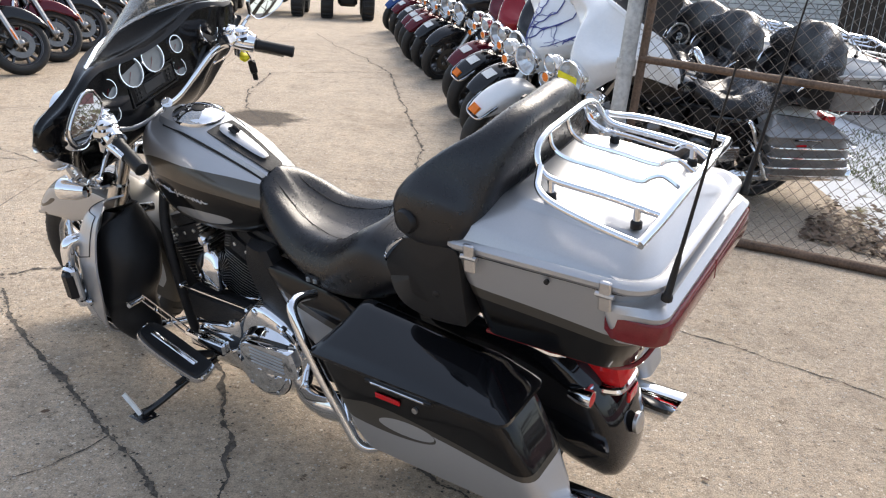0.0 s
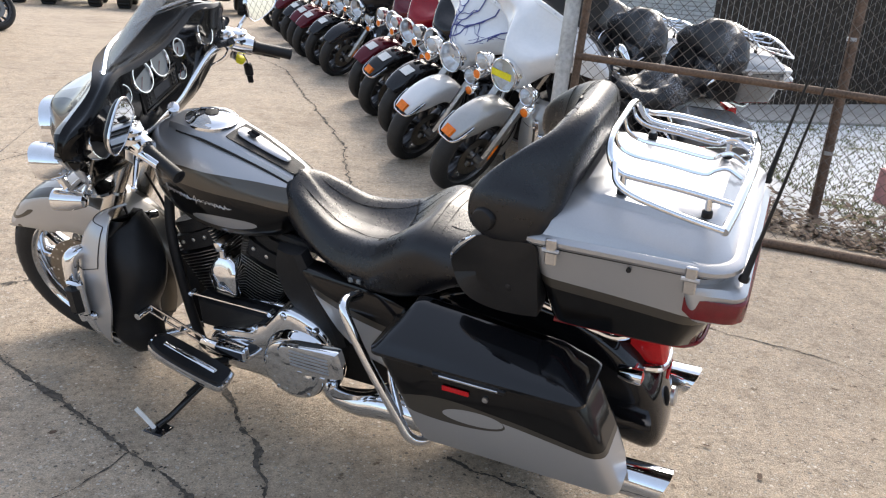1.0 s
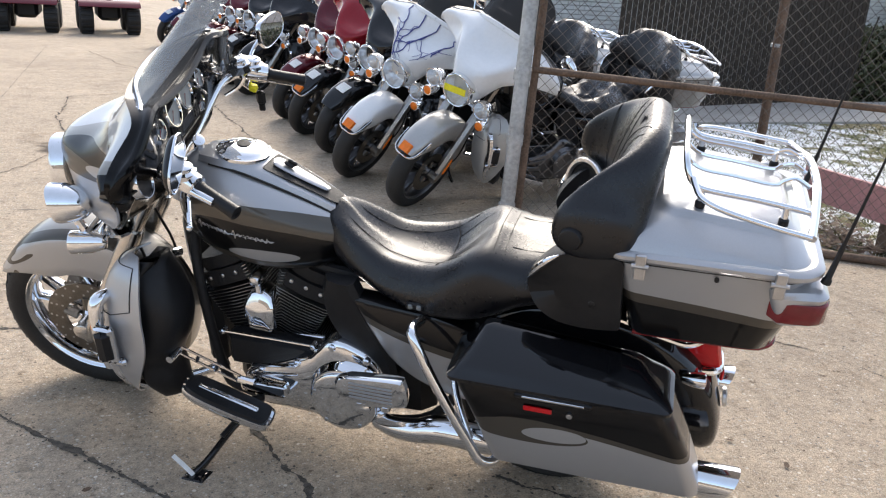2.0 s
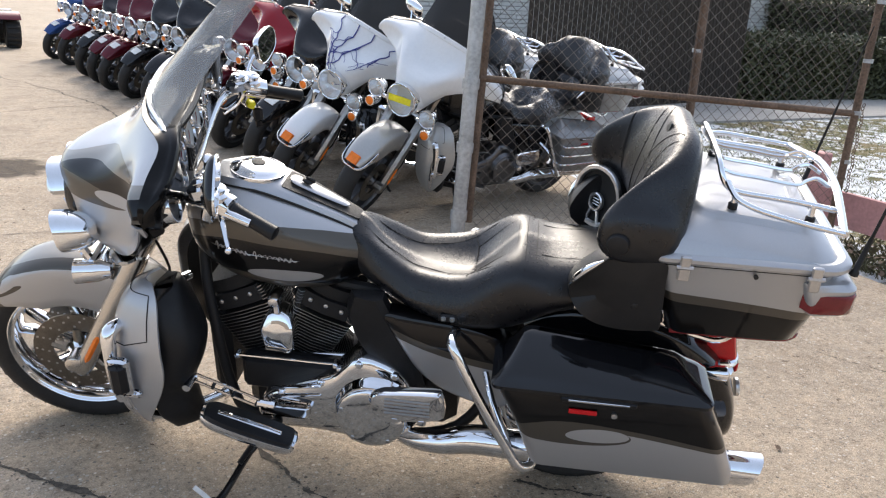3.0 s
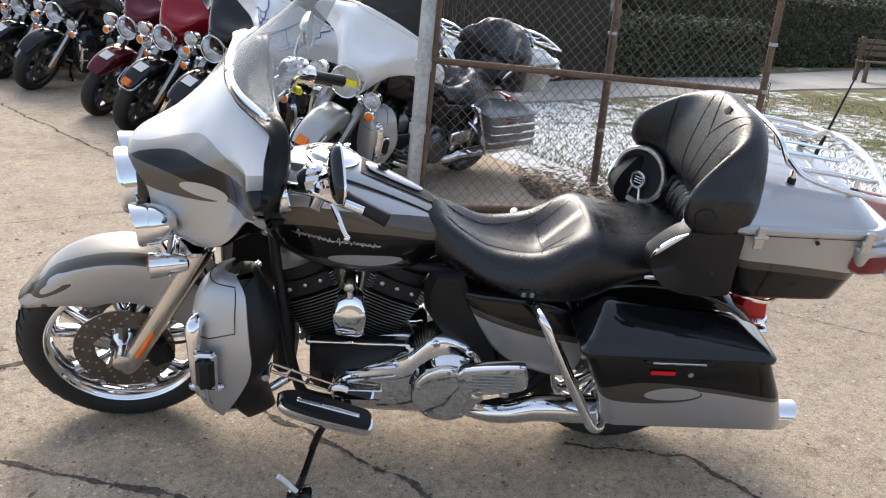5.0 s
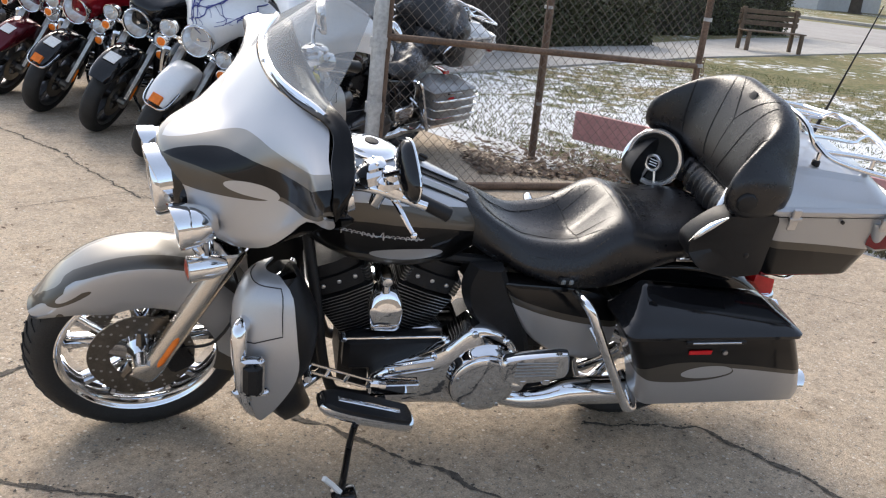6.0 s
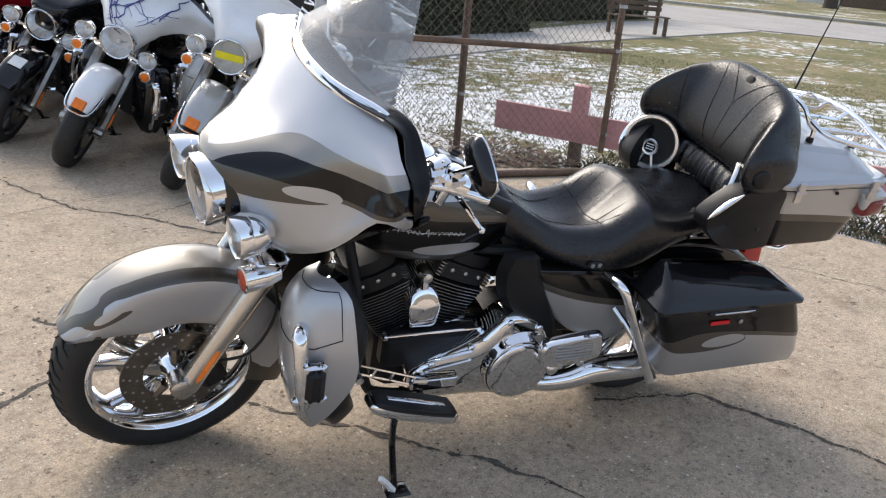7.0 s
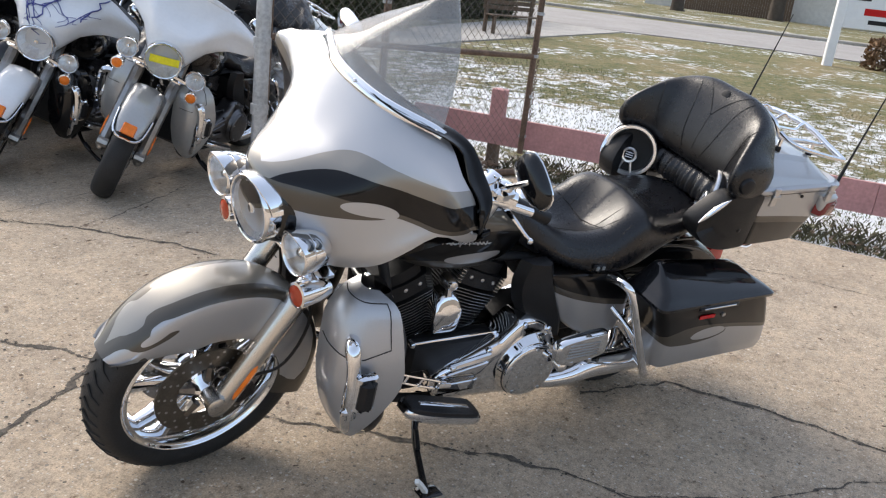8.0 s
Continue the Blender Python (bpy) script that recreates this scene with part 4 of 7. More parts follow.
def backrest(bike, q, look_):
    #        y    cx   cz   half length  half height  tilt
    keys = [(0, 1.826, 1.118, .055, .152, 18), (.10, 1.824, 1.118, .057, .152, 18), (.18, 1.812, 1.105, .062, .14, 17), (.235, 1.785, 1.085, .085, .12, 14), (.275, 1.755, 1.06, .105, .085, 8), (.305, 1.745, 1.05, .09, .065, 4), (.318, 1.745, 1.05, .05, .035, 0)]
    full = [(-k[0], *k[1:]) for k in keys[:0:-1]] + keys
    rings = []
    a = np.linspace(0, 2 * math.pi, int(28 * q), endpoint=False)
    for y, cx, cz, hl, hh, tilt in spline(full, int(40 * q)):
        c, s = np.cos(a), np.sin(a)
        lx, lz = hl * np.sign(c) * np.abs(c) ** .8, hh * np.sign(s) * np.abs(s) ** .8
        t_ = radians(tilt)
        rings.append(np.stack([cx + lx * math.cos(t_) + lz * math.sin(t_), np.full(len(a), y), cz - lx * math.sin(t_) + lz * math.cos(t_)], 1))
    b = part("backrest", Shape().loft(rings), LEATHER, bike, "black leather wrap-around passenger backrest", sharp=60)
    if look_["hero"]:
        def front(y, v):
            ks = np.array(keys)
            cx, cz, hl, hh, tilt = (np.interp(abs(y), ks[:, 0], ks[:, k]) for k in range(1, 6))
            t_ = radians(tilt)
            ang = math.pi - v
            c, s = math.cos(ang), math.sin(ang)
            lx, lz = hl * math.copysign(abs(c) ** .8, c), hh * math.copysign(abs(s) ** .8, s)
            return (cx + lx * math.cos(t_) + lz * math.sin(t_) + .0002, y, cz - lx * math.sin(t_) + lz * math.cos(t_))
        side_seam = lambda k: [front(k * (.06 + .07 * (v + .5) / 1.7), v) for v in np.linspace(-.8, 1.2, 11)]
        for sm in ([front(0, v) for v in np.linspace(-.7, .12, 9)], [front(.10 * (v - .12) / 1.1, v) for v in np.linspace(.12, 1.25, 9)], [front(-.10 * (v - .12) / 1.1, v) for v in np.linspace(.12, 1.25, 9)], side_seam(1), side_seam(-1),
                   [front(.2 + .03 * v, v) for v in np.linspace(-.9, .9, 9)], [front(-.2 - .03 * v, v) for v in np.linspace(-.9, .9, 9)]):
            part("seam", Shape().tube(sm, .0013, 6, 20), SEAM, b)
        bd = Shape().lathe(np.array(front(0, .78)) + (-.0005, 0, 0), (-.93, 0, .35), [(-.004, .019), (.001, .019), (.002, .015), (.002, 0)], 6)
        part("stitched_badge", bd, PLASTIC, b, "stitched shield badge")
    # ruched pad under the backrest
    rings = []
    for y in np.linspace(-.2, .2, int(90 * q)):
        w_ = .004 * math.sin(y * 230 + 3 * math.sin(y * 31)) + .004 * math.sin(y * 71)
        rings.append([(1.748 + w_, y, .88), (1.744 + w_, y, .905), (1.748 + w_, y, .93), (1.762, y, .96), (1.79, y, .975), (1.79, y, .875)])
    part("ruched_pad", Shape().loft(rings), LEATHER, b, "gathered black leather pad", sharp=70)
    for side in (-1, 1):
        kn = Shape().lathe((1.70, side * .306, 1.045), (-.2, side, 0), [(0, .03), (.014, .03), (.022, .026), (.025, .018), (.026, 0)], int(20 * q))
        part("backrest_knob", kn, PLASTIC, b, "black control knob")
        # speaker pod under the wing
        pod = Shape()
        o = np.array((1.70, side * .225, .922))
        ax = np.array((-.74, side * -.65, .14))
        if look_["hero"] and side < 0:
            o = o + np.array((.055, .05, 0))
        pod.lathe(o, ax, [(-.06, 0), (-.06, .055), (-.05, .078), (-.015, .096), (.02, .096), (.03, .09), (.03, .082)], int(32 * q), caps=False)
        p = part("rear_speaker", pod, PLASTIC, bike, "black rear speaker pod")
        ring = Shape().lathe(o, ax, [(.026, .099), (.034, .099), (.039, .096), (.039, .086), (.031, .081), (.026, .099)], int(32 * q), caps=False)
        part("speaker_ring", ring, REFLECTOR, p, "bright metal ring")
        part("speaker_cone", Shape().lathe(o, ax, [(.026, .084), (.018, .05), (.016, .02), (.016, 0)], int(24 * q), caps=False), SEAM, p, "black speaker mesh")
        n_ = ax / np.linalg.norm(ax)
        u = np.cross((0, 0, 1), n_)
        u /= np.linalg.norm(u)
        v = np.cross(n_, u)
        tw = Shape()
        oc = o - v * .018
        tw.lathe(oc + n_ * .026, n_, [(0, .03), (.01, .03), (.013, .027), (.012, .021), (.004, .02)], 20, caps=False)
        for d in (-.016, .016):
            tw.tube([oc + n_ * .032 + u * d * .8 - v * .022, o + n_ * .034 + u * d * 1.6 - v * .084], [.005, .006], 6)
        for k_ in (-.009, 0, .009):
            tw.tube([oc + n_ * .03 + v * k_ - u * .014, oc + n_ * .03 + v * k_ + u * .014], .0018, 5)
        part("tweeter", tw, REFLECTOR, p, "bright metal tweeter bridge")
        # flat side panel below; an added chrome crescent stands for the speaker ring's edge
        edge = spline([(1.60, .272, .848), (1.594, .274, .886), (1.622, .287, .937), (1.669, .30, .985), (1.72, .307, .998), (1.78, .311, 1.0), (1.826, .312, .996), (1.832, .31, .94), (1.836, .306, .86), (1.838, .303, .80), (1.82, .302, .788), (1.74, .304, .784), (1.67, .302, .795), (1.625, .29, .818), (1.60, .272, .848)], int(56 * q))[:-1]
        mid_ = edge.mean(0)
        lay = lambda k, dy: [((x - mid_[0]) * k + mid_[0], side * (y + dy), (z - mid_[2]) * k + mid_[2]) for x, y, z in edge]
        sk = part("speaker_skirt", Shape().loft([lay(.97, -.075), lay(1.0, -.06), lay(1.0, -.004), lay(.985, 0), lay(.5, .006)]), PLASTIC, bike, "black plastic side panel", sharp=30)
        part("panel_crescent", Shape().tube([(1.592, side * .272, .888), (1.604, side * .281, .912), (1.622, side * .288, .938), (1.645, side * .295, .963), (1.672, side * .301, .986)], [.002, .0075, .0095, .008, .002], 8, 16), CHROME, sk, "chrome crescent standing for the speaker ring's edge")
        part("panel_screw", Shape().lathe((1.763, side * .309, .866), (0, side, 0), [(-.004, .009), (.004, .009), (.006, .006), (.006, 0)], 12), PLASTIC, sk)
    return b


def trunk(bike, q, look_):
    def ring(z, x0, x1, hw0, hw1, r=.05, n=6):
        """A rounded trapezoid seen from above: front half width hw0, rear hw1."""
        out = []
        cs = [(x0 + r, -hw0 + r, math.pi), (x1 - r * 1.5, -hw1 + r * 1.5, 1.5 * math.pi), (x1 - r * 1.5, hw1 - r * 1.5, 0), (x0 + r, hw0 - r, .5 * math.pi)]
        for i, (cx, cy, a0) in enumerate(cs):
            rr = r if i in (0, 3) else r * 1.5
            for k in range(n + 1):
                a = a0 + .5 * math.pi * k / n
                out.append((cx + rr * math.cos(a), cy + rr * math.sin(a), z))
        return out
    n = 6 if q > .8 else 3
    body = Shape()
    body.loft([ring(.752, 1.90, 2.17, .2, .2, .04, n), ring(.758, 1.87, 2.20, .25, .245, .045, n), ring(.775, 1.855, 2.215, .275, .268, .05, n), ring(.87, 1.83, 2.24, .292, .285, .05, n), ring(.985, 1.79, 2.255, .305, .298, .05, n), ring(.993, 1.785, 2.26, .306, .3, .05, n)])
    t = part("trunk", body, look_["trunk"], bike, look_["trunk_label"])
    # lid: a flat flange, a wall with a crisp upper edge that runs out to the rear, and a raised top that falls to the rear
    levels = ((1.0, 1.778, 2.276, .312, .308, .05), (1.008, 1.774, 2.282, .317, .313, .05), (1.018, 1.774, 2.282, .317, .313, .05), (1.0225, 1.779, 2.277, .312, .308, .05), (1.026, 1.79, 2.266, .301, .297, .05),
              (1.058, 1.803, 2.256, .288, .286, .055), (1.063, 1.81, 2.25, .281, .28, .055), (1.094, 1.872, 2.222, .222, .222, .06), (1.0975, 1.88, 2.214, .213, .214, .06), (1.106, 1.888, 2.207, .206, .208, .06),
              (1.1125, 1.897, 2.199, .197, .2, .06), (1.118, 1.94, 2.15, .13, .13, .05), (1.119, 1.98, 2.10, .06, .06, .03))
    fall = lambda p: [(x, y, z - .105 * max(0.0, x - 1.86) * min(1.0, max(0.0, (z - 1.026) / .032))) for x, y, z in p]
    lid = Shape().loft([fall(ring(z, x0, x1, w0, w1, r_, n)) for z, x0, x1, w0, w1, r_ in levels])
    part("trunk_lid", lid, look_["lid"], t, look_["lid_label"], sharp=28)
    part("lid_seal", Shape().loft([ring(.992, 1.785, 2.262, .305, .3, .05, n), ring(1.001, 1.785, 2.262, .305, .3, .05, n)]), SEAM, t, "black rubber lid seal")
    # rear lamp band with its ledge
    led = Shape()
    led.loft([ring(.878, 2.195, 2.275, .29, .28, .025, n), ring(.884, 2.185, 2.29, .306, .296, .025, n), ring(.96, 2.165, 2.30, .318, .305, .025, n), ring(.974, 2.16, 2.285, .31, .295, .025, n)])
    lg = part("lamp_ledge", led, look_["lid"], t, "painted lamp surround")
    for side in (-1, 1):
        lens = Shape()
        pts = [(2.19, .312), (2.225, .311), (2.262, .307), (2.282, .3), (2.295, .285), (2.301, .262), (2.303, .12), (2.303, .002)]
        rings = [[(x + (.004 if i == 0 else 0), side * y, .893), (x + .004 + (.002 if i == 0 else 0), side * (y + .003), .898), (x + .004 + (.014 if i == 0 else 0), side * (y + .003), .943), (x + (.014 if i == 0 else 0), side * y, .948), (x - .02, side * (y - .02), .943), (x - .02, side * (y - .02), .898)] for i, (x, y) in enumerate(pts)]
        part("side_lamp", Shape().loft(rings), DARKRED, t, "dark red wrap-around lamp")
    for x in (1.866, 2.18):
        for side in (-1, 1):
            y = side * np.interp(x, [1.78, 2.27], [.322, .319])
            k = Shape()
            k.box((x - .014, y - .006, .962), (x + .014, y + .004, 1.0), .003)
            k.box((x - .013, y - .008, 1.0), (x + .013, y + .004, 1.032), .003)
            k.tube([(x - .02, y + side * .004, 1.0), (x + .02, y + side * .004, 1.0)], .006, 8)
            part("latch", k, STEEL, t, "bare metal trunk latch")
    part("trunk_lock", Shape().lathe((2.044, -.304, .982), (0, -1, 0), [(0, .006), (.006, .006), (.007, 0)], 10), PLASTIC, t)
    edge_ = [(1.87, -.264, .772), (2.0, -.257, .768), (2.15, -.245, .764), (2.195, -.228, .762), (2.218, -.19, .761), (2.224, -.1, .76)]
    part("bottom_strip", Shape().tube(edge_ + [(x, -y, z) for x, y, z in edge_[::-1]], .006, 8, 60), DARKRED, t, "red reflective strip")
    # luggage rack: a hoop in front whose ends run back as rails, outer side loops, and three inner rails
    half = [(2.235, -.17, 1.118), (2.12, -.172, 1.135), (2.0, -.172, 1.146), (1.965, -.171, 1.158), (1.948, -.165, 1.182), (1.94, -.145, 1.207), (1.937, -.10, 1.22), (1.937, -.04, 1.222)]
    loop = half + [(x, -y, z) for x, y, z in half[::-1]]
    rack = part("luggage_rack", Shape().tube(loop, .008, int(10 * q), int(72 * q)), CHROME, bike, "chrome tube luggage rack")
    for side in (-1, 1):
        part("rack_loop", Shape().tube([(2.228, side * .284, 1.11), (2.15, side * .278, 1.121), (2.06, side * .266, 1.136), (2.01, side * .25, 1.145), (1.98, side * .225, 1.153), (1.968, side * .198, 1.163), (1.96, side * .174, 1.174)], .0078, int(10 * q), int(30 * q)), CHROME, rack)
    for y in (-.095, 0, .095):
        part("rack_rail", Shape().tube([(1.938, y * .95, 1.218), (1.95, y, 1.185), (1.985, y, 1.165), (2.06, y, 1.157), (2.15, y, 1.146), (2.175, y * .97, 1.158), (2.20, y * .93, 1.165), (2.235, y * .9, 1.145)], .0056, int(8 * q), int(30 * q)), CHROME, rack)
    part("rack_rail", Shape().tube([(2.228, -.284, 1.108), (2.24, -.2, 1.124), (2.25, -.1, 1.146), (2.253, 0, 1.152), (2.25, .1, 1.146), (2.24, .2, 1.124), (2.228, .284, 1.108)], .0105, int(10 * q), int(24 * q)), CHROME, rack)
    for x, z in ((1.985, 1.148), (2.18, 1.127)):
        for side in (-1, 1):
            y = side * .173
            part("rack_post", Shape().tube([(x, y, z), (x, y, z - .03)], .008, 10), CHROME, rack)
            part("rack_foot", Shape().lathe((x, y, z - .047), (0, 0, 1), [(0, .0125), (.014, .0125), (.018, .009), (.018, 0)], 12), PLASTIC, rack, "black rubber foot")
    return t


def antennas(bike, q):
    for side in (-1, 1):
        s = Shape()
        a, b = np.array((2.285, side * .265, .99)), np.array((2.362, side * .26, 1.48))
        d = b - a
        s.tube([a, a + d * .02, a + d * .03, a + d * .2, a + d * .22, a + d * .6, b], [.012, .012, .008, .006, .0045, .003, .0018], 8)
        part("antenna", s, PLASTIC, bike, "black whip antenna")


def saddlebag(bike, side, q, look_):
    """side: -1 left, 1 right."""
    def ring(x0, x1, y_in, y_out, z, r=.03, n=4):
        out = []
        for cx, cy, a0 in ((x0 + r, y_out - r, .5 * math.pi), (x0 + r, y_in + r, math.pi), (x1 - r, y_in + r, 1.5 * math.pi), (x1 - r, y_out - r, 0)):
            for k in range(n + 1):
                a = a0 + .5 * math.pi * k / n
                out.append((cx + r * math.cos(a), side * (cy + r * math.sin(a)), z))
        # extra points along the four sides
        full = []
        for i, p in enumerate(out):
            full.append(p)
            if i % (n + 1) == n:
                q_ = out[(i + 1) % len(out)]
                full += [tuple(p[j] + (q_[j] - p[j]) * f / 8 for j in range(3)) for f in range(1, 8)]
        return full
    b = Shape()
    b.loft([ring(1.56, 2.085, .25, .355, .338, .03), ring(1.535, 2.10, .242, .378, .35, .035), ring(1.52, 2.09, .235, .395, .40, .04), ring(1.485, 2.05, .225, .405, .50, .04), ring(1.435, 2.0, .22, .402, .60, .04), ring(1.425, 1.985, .22, .398, .622, .04)])
    bag = part("saddlebag", b, look_["bag"], bike, look_["bag_label"])
    levels = ((1.421, 1.989, .216, .402, .624), (1.413, 1.996, .211, .411, .629), (1.413, 1.996, .211, .411, .639), (1.422, 1.988, .213, .403, .646), (1.43, 1.98, .214, .396, .655), (1.437, 1.974, .216, .389, .664), (1.445, 1.967, .218, .382, .671), (1.468, 1.935, .222, .335, .7), (1.488, 1.905, .235, .28, .731), (1.505, 1.87, .24, .262, .738), (1.53, 1.85, .25, .256, .7385))
    rings = [[(x, yy, .645 + (zz - .645) * (1 - .6 * (x - 1.42) / .57 * (zz > .645))) for x, yy, zz in ring(*a, .026 if a[3] > .3 else .012)] for a in levels]
    l = Shape().loft(rings)
    part("bag_lid", l, look_["bag_lid"], bag, "gloss black saddlebag lid", sharp=22)
    h = Shape()
    h.box((1.60, side * .409 - .006, .612), (1.80, side * .409 + .006, .628), .004)
    part("bag_latch", h, PLASTIC, bag, "black latch with chrome strip")
    part("latch_strip", Shape().box((1.62, side * .416 - .002, .619), (1.78, side * .416 + .002, .625), .001), CHROME, bag)
    part("bag_reflector", Shape().box((1.625, side * .4065 - .003, .572), (1.70, side * .4065 + .003, .588), .002), RED, bag, "red reflector")
    part("bag_lock", Shape().lathe((1.745, side * .404, .578), (0, side, 0), [(0, .008), (.006, .008), (.007, 0)], 12), STEEL, bag)
    # chrome guard rail ahead of and under the bag
    g = Shape()
    g.tube([(1.30, side * .24, .68), (1.295, side * .31, .70), (1.315, side * .345, .675), (1.385, side * .36, .54), (1.47, side * .365, .385), (1.505, side * .365, .325), (1.54, side * .34, .305), (1.555, side * .28, .31), (1.55, side * .2, .33)], .0145, int(12 * q), int(40 * q))
    g.tube([(1.39, side * .22, .53), (1.42, side * .3, .485), (1.475, side * .36, .39)], .011, int(10 * q), 10)
    part("bag_guard", g, CHROME, bike, "chrome saddlebag guard rail")
    return bag


def rear_end(bike, q, look_):
    keys = [(118, .40, .10, .11), (100, .405, .14, .115), (75, .415, .16, .12), (50, .45, .20, .12), (28, .485, .22, .12), (12, .50, .20, .118), (2, .503, .16, .112), (-4, .497, .09, .095), (-7, .48, .03, .06)]
    rings = []
    for a, R, drop, hw in spline(keys, int(34 * q)):
        prof = [(-hw, R - drop), (-hw * 1.01, R - drop * .5), (-hw * .97, R - .035), (-hw * .82, R - .014), (-hw * .45, R - .003), (0, R), (hw * .45, R - .003), (hw * .82, R - .014), (hw * .97, R - .035), (hw * 1.01, R - drop * .5), (hw, R - drop)]
        prof = [tuple(v) for v in spline(prof, 20)]
        prof += [(y * .94, r - .008) for y, r in prof[::-1]]
        c, s_ = math.cos(radians(a)), math.sin(radians(a))
        rings.append([(REAR_AXLE[0] + r * c, y, REAR_AXLE[2] + r * s_) for y, r in prof])
    rf = part("rear_fender", Shape().loft(rings), BLACK if look_["hero"] else look_["plain"], bike, "gloss black rear fender", sharp=50)
    part("fender_badge", Shape().lathe((2.158, 0, .41), (1, 0, .12), [(0, .03), (.009, .03), (.012, .026), (.012, 0)], 22), STEEL, rf, "round silver badge")
    tl = Shape()
    tl.loft([[(x0, -.05, z0), (x0, .05, z0), (x1, .056, z1), (x1, -.056, z1)] for x0, z0, x1, z1 in ((2.035, .555, 2.03, .64),)] + [[(2.10, -.052, .545), (2.10, .052, .545), (2.085, .058, .64), (2.085, -.058, .64)], [(2.125, -.047, .545), (2.125, .047, .545), (2.105, .052, .635), (2.105, -.052, .635)], [(2.133, -.035, .55), (2.133, .035, .55), (2.115, .04, .625), (2.115, -.04, .625)]])
    part("tail_lamp", tl, RED, rf, "red tail lamp")
    tb = Shape()
    tb.box((2.03, -.06, .525), (2.125, .06, .545), .008)
    tb.tube([(2.02, -.064, .535), (2.09, -.064, .535), (2.125, -.045, .535), (2.132, 0, .535), (2.125, .045, .535), (2.09, .064, .535), (2.02, .064, .535)], .011, 8, 20)
    part("tail_lamp_bracket", tb, CHROME, rf, "chrome lamp bracket")
    part("tail_reflector", Shape().box((2.135, -.03, .485), (2.145, .03, .52), .004), RED, rf, "red reflector under the lamp")
    for side in (-1, 1):
        s = Shape()
        p = np.array((2.06, side * .13, .55))
        s.lathe(p, (1, 0, 0), [(-.04, .004), (-.036, .014), (-.008, .022), (.02, .024), (.026, .022), (.026, .018)], int(20 * q), caps=False)
        s.tube([p, p - np.array((0, side * .08, .0))], .008, 8)
        ts = part("rear_turn_signal", s, CHROME, bike, "chrome rear turn signal")
        part("signal_lens", Shape().lathe(p, (1, 0, 0), [(.016, 0), (.02, .022), (.026, .02), (.03, .01), (.031, 0)], int(16 * q), caps=False), RED, ts, "red lens")
        # trunk carrier rails
        c = Shape()
        c.tube([(1.62, side * .19, .77), (1.80, side * .2, .765), (1.95, side * .205, .725), (2.03, side * .2, .715), (2.10, side * .17, .765)], .008, 8, int(18 * q))
        part("trunk_support", c, CHROME, bike, "chrome trunk support rail")
        # exhaust
        e = Shape()
        y = side * .235
        e.tube([(1.14, side * .19, .235), (1.2, side * .215, .24), (1.28, y, .262), (1.36, y, .285), (1.5, y, .285), (1.6, y, .288)], [.028, .032, .038, .045, .047, .047], int(18 * q), int(24 * q))
        e.tube([(1.58, y, .288), (1.7, y, .29), (2.1, y, .292), (2.12, y, .292)], [.047, .05, .05, .05], int(20 * q))
        a = np.linspace(0, 2 * math.pi, int(20 * q), endpoint=False)
        cut = lambda r, o: [(2.185 + o + .55 * r * math.sin(t_), y + r * math.cos(t_), .292 + r * math.sin(t_)) for t_ in a]
        e.loft([[(2.1, y + .05 * math.cos(t_), .292 + .05 * math.sin(t_)) for t_ in a], cut(.052, 0), cut(.045, .002), [(2.1, y + .043 * math.cos(t_), .292 + .043 * math.sin(t_)) for t_ in a]], caps=False)
        ex = part("exhaust_pipe", e, CHROME, bike, "chrome slash-cut silencer")
        part("exhaust_bore", Shape().lathe((2.09, y, .292), (1, 0, 0), [(0, 0), (.004, .0435), (.006, 0)], int(16 * q)), SEAM, ex)
    return rf


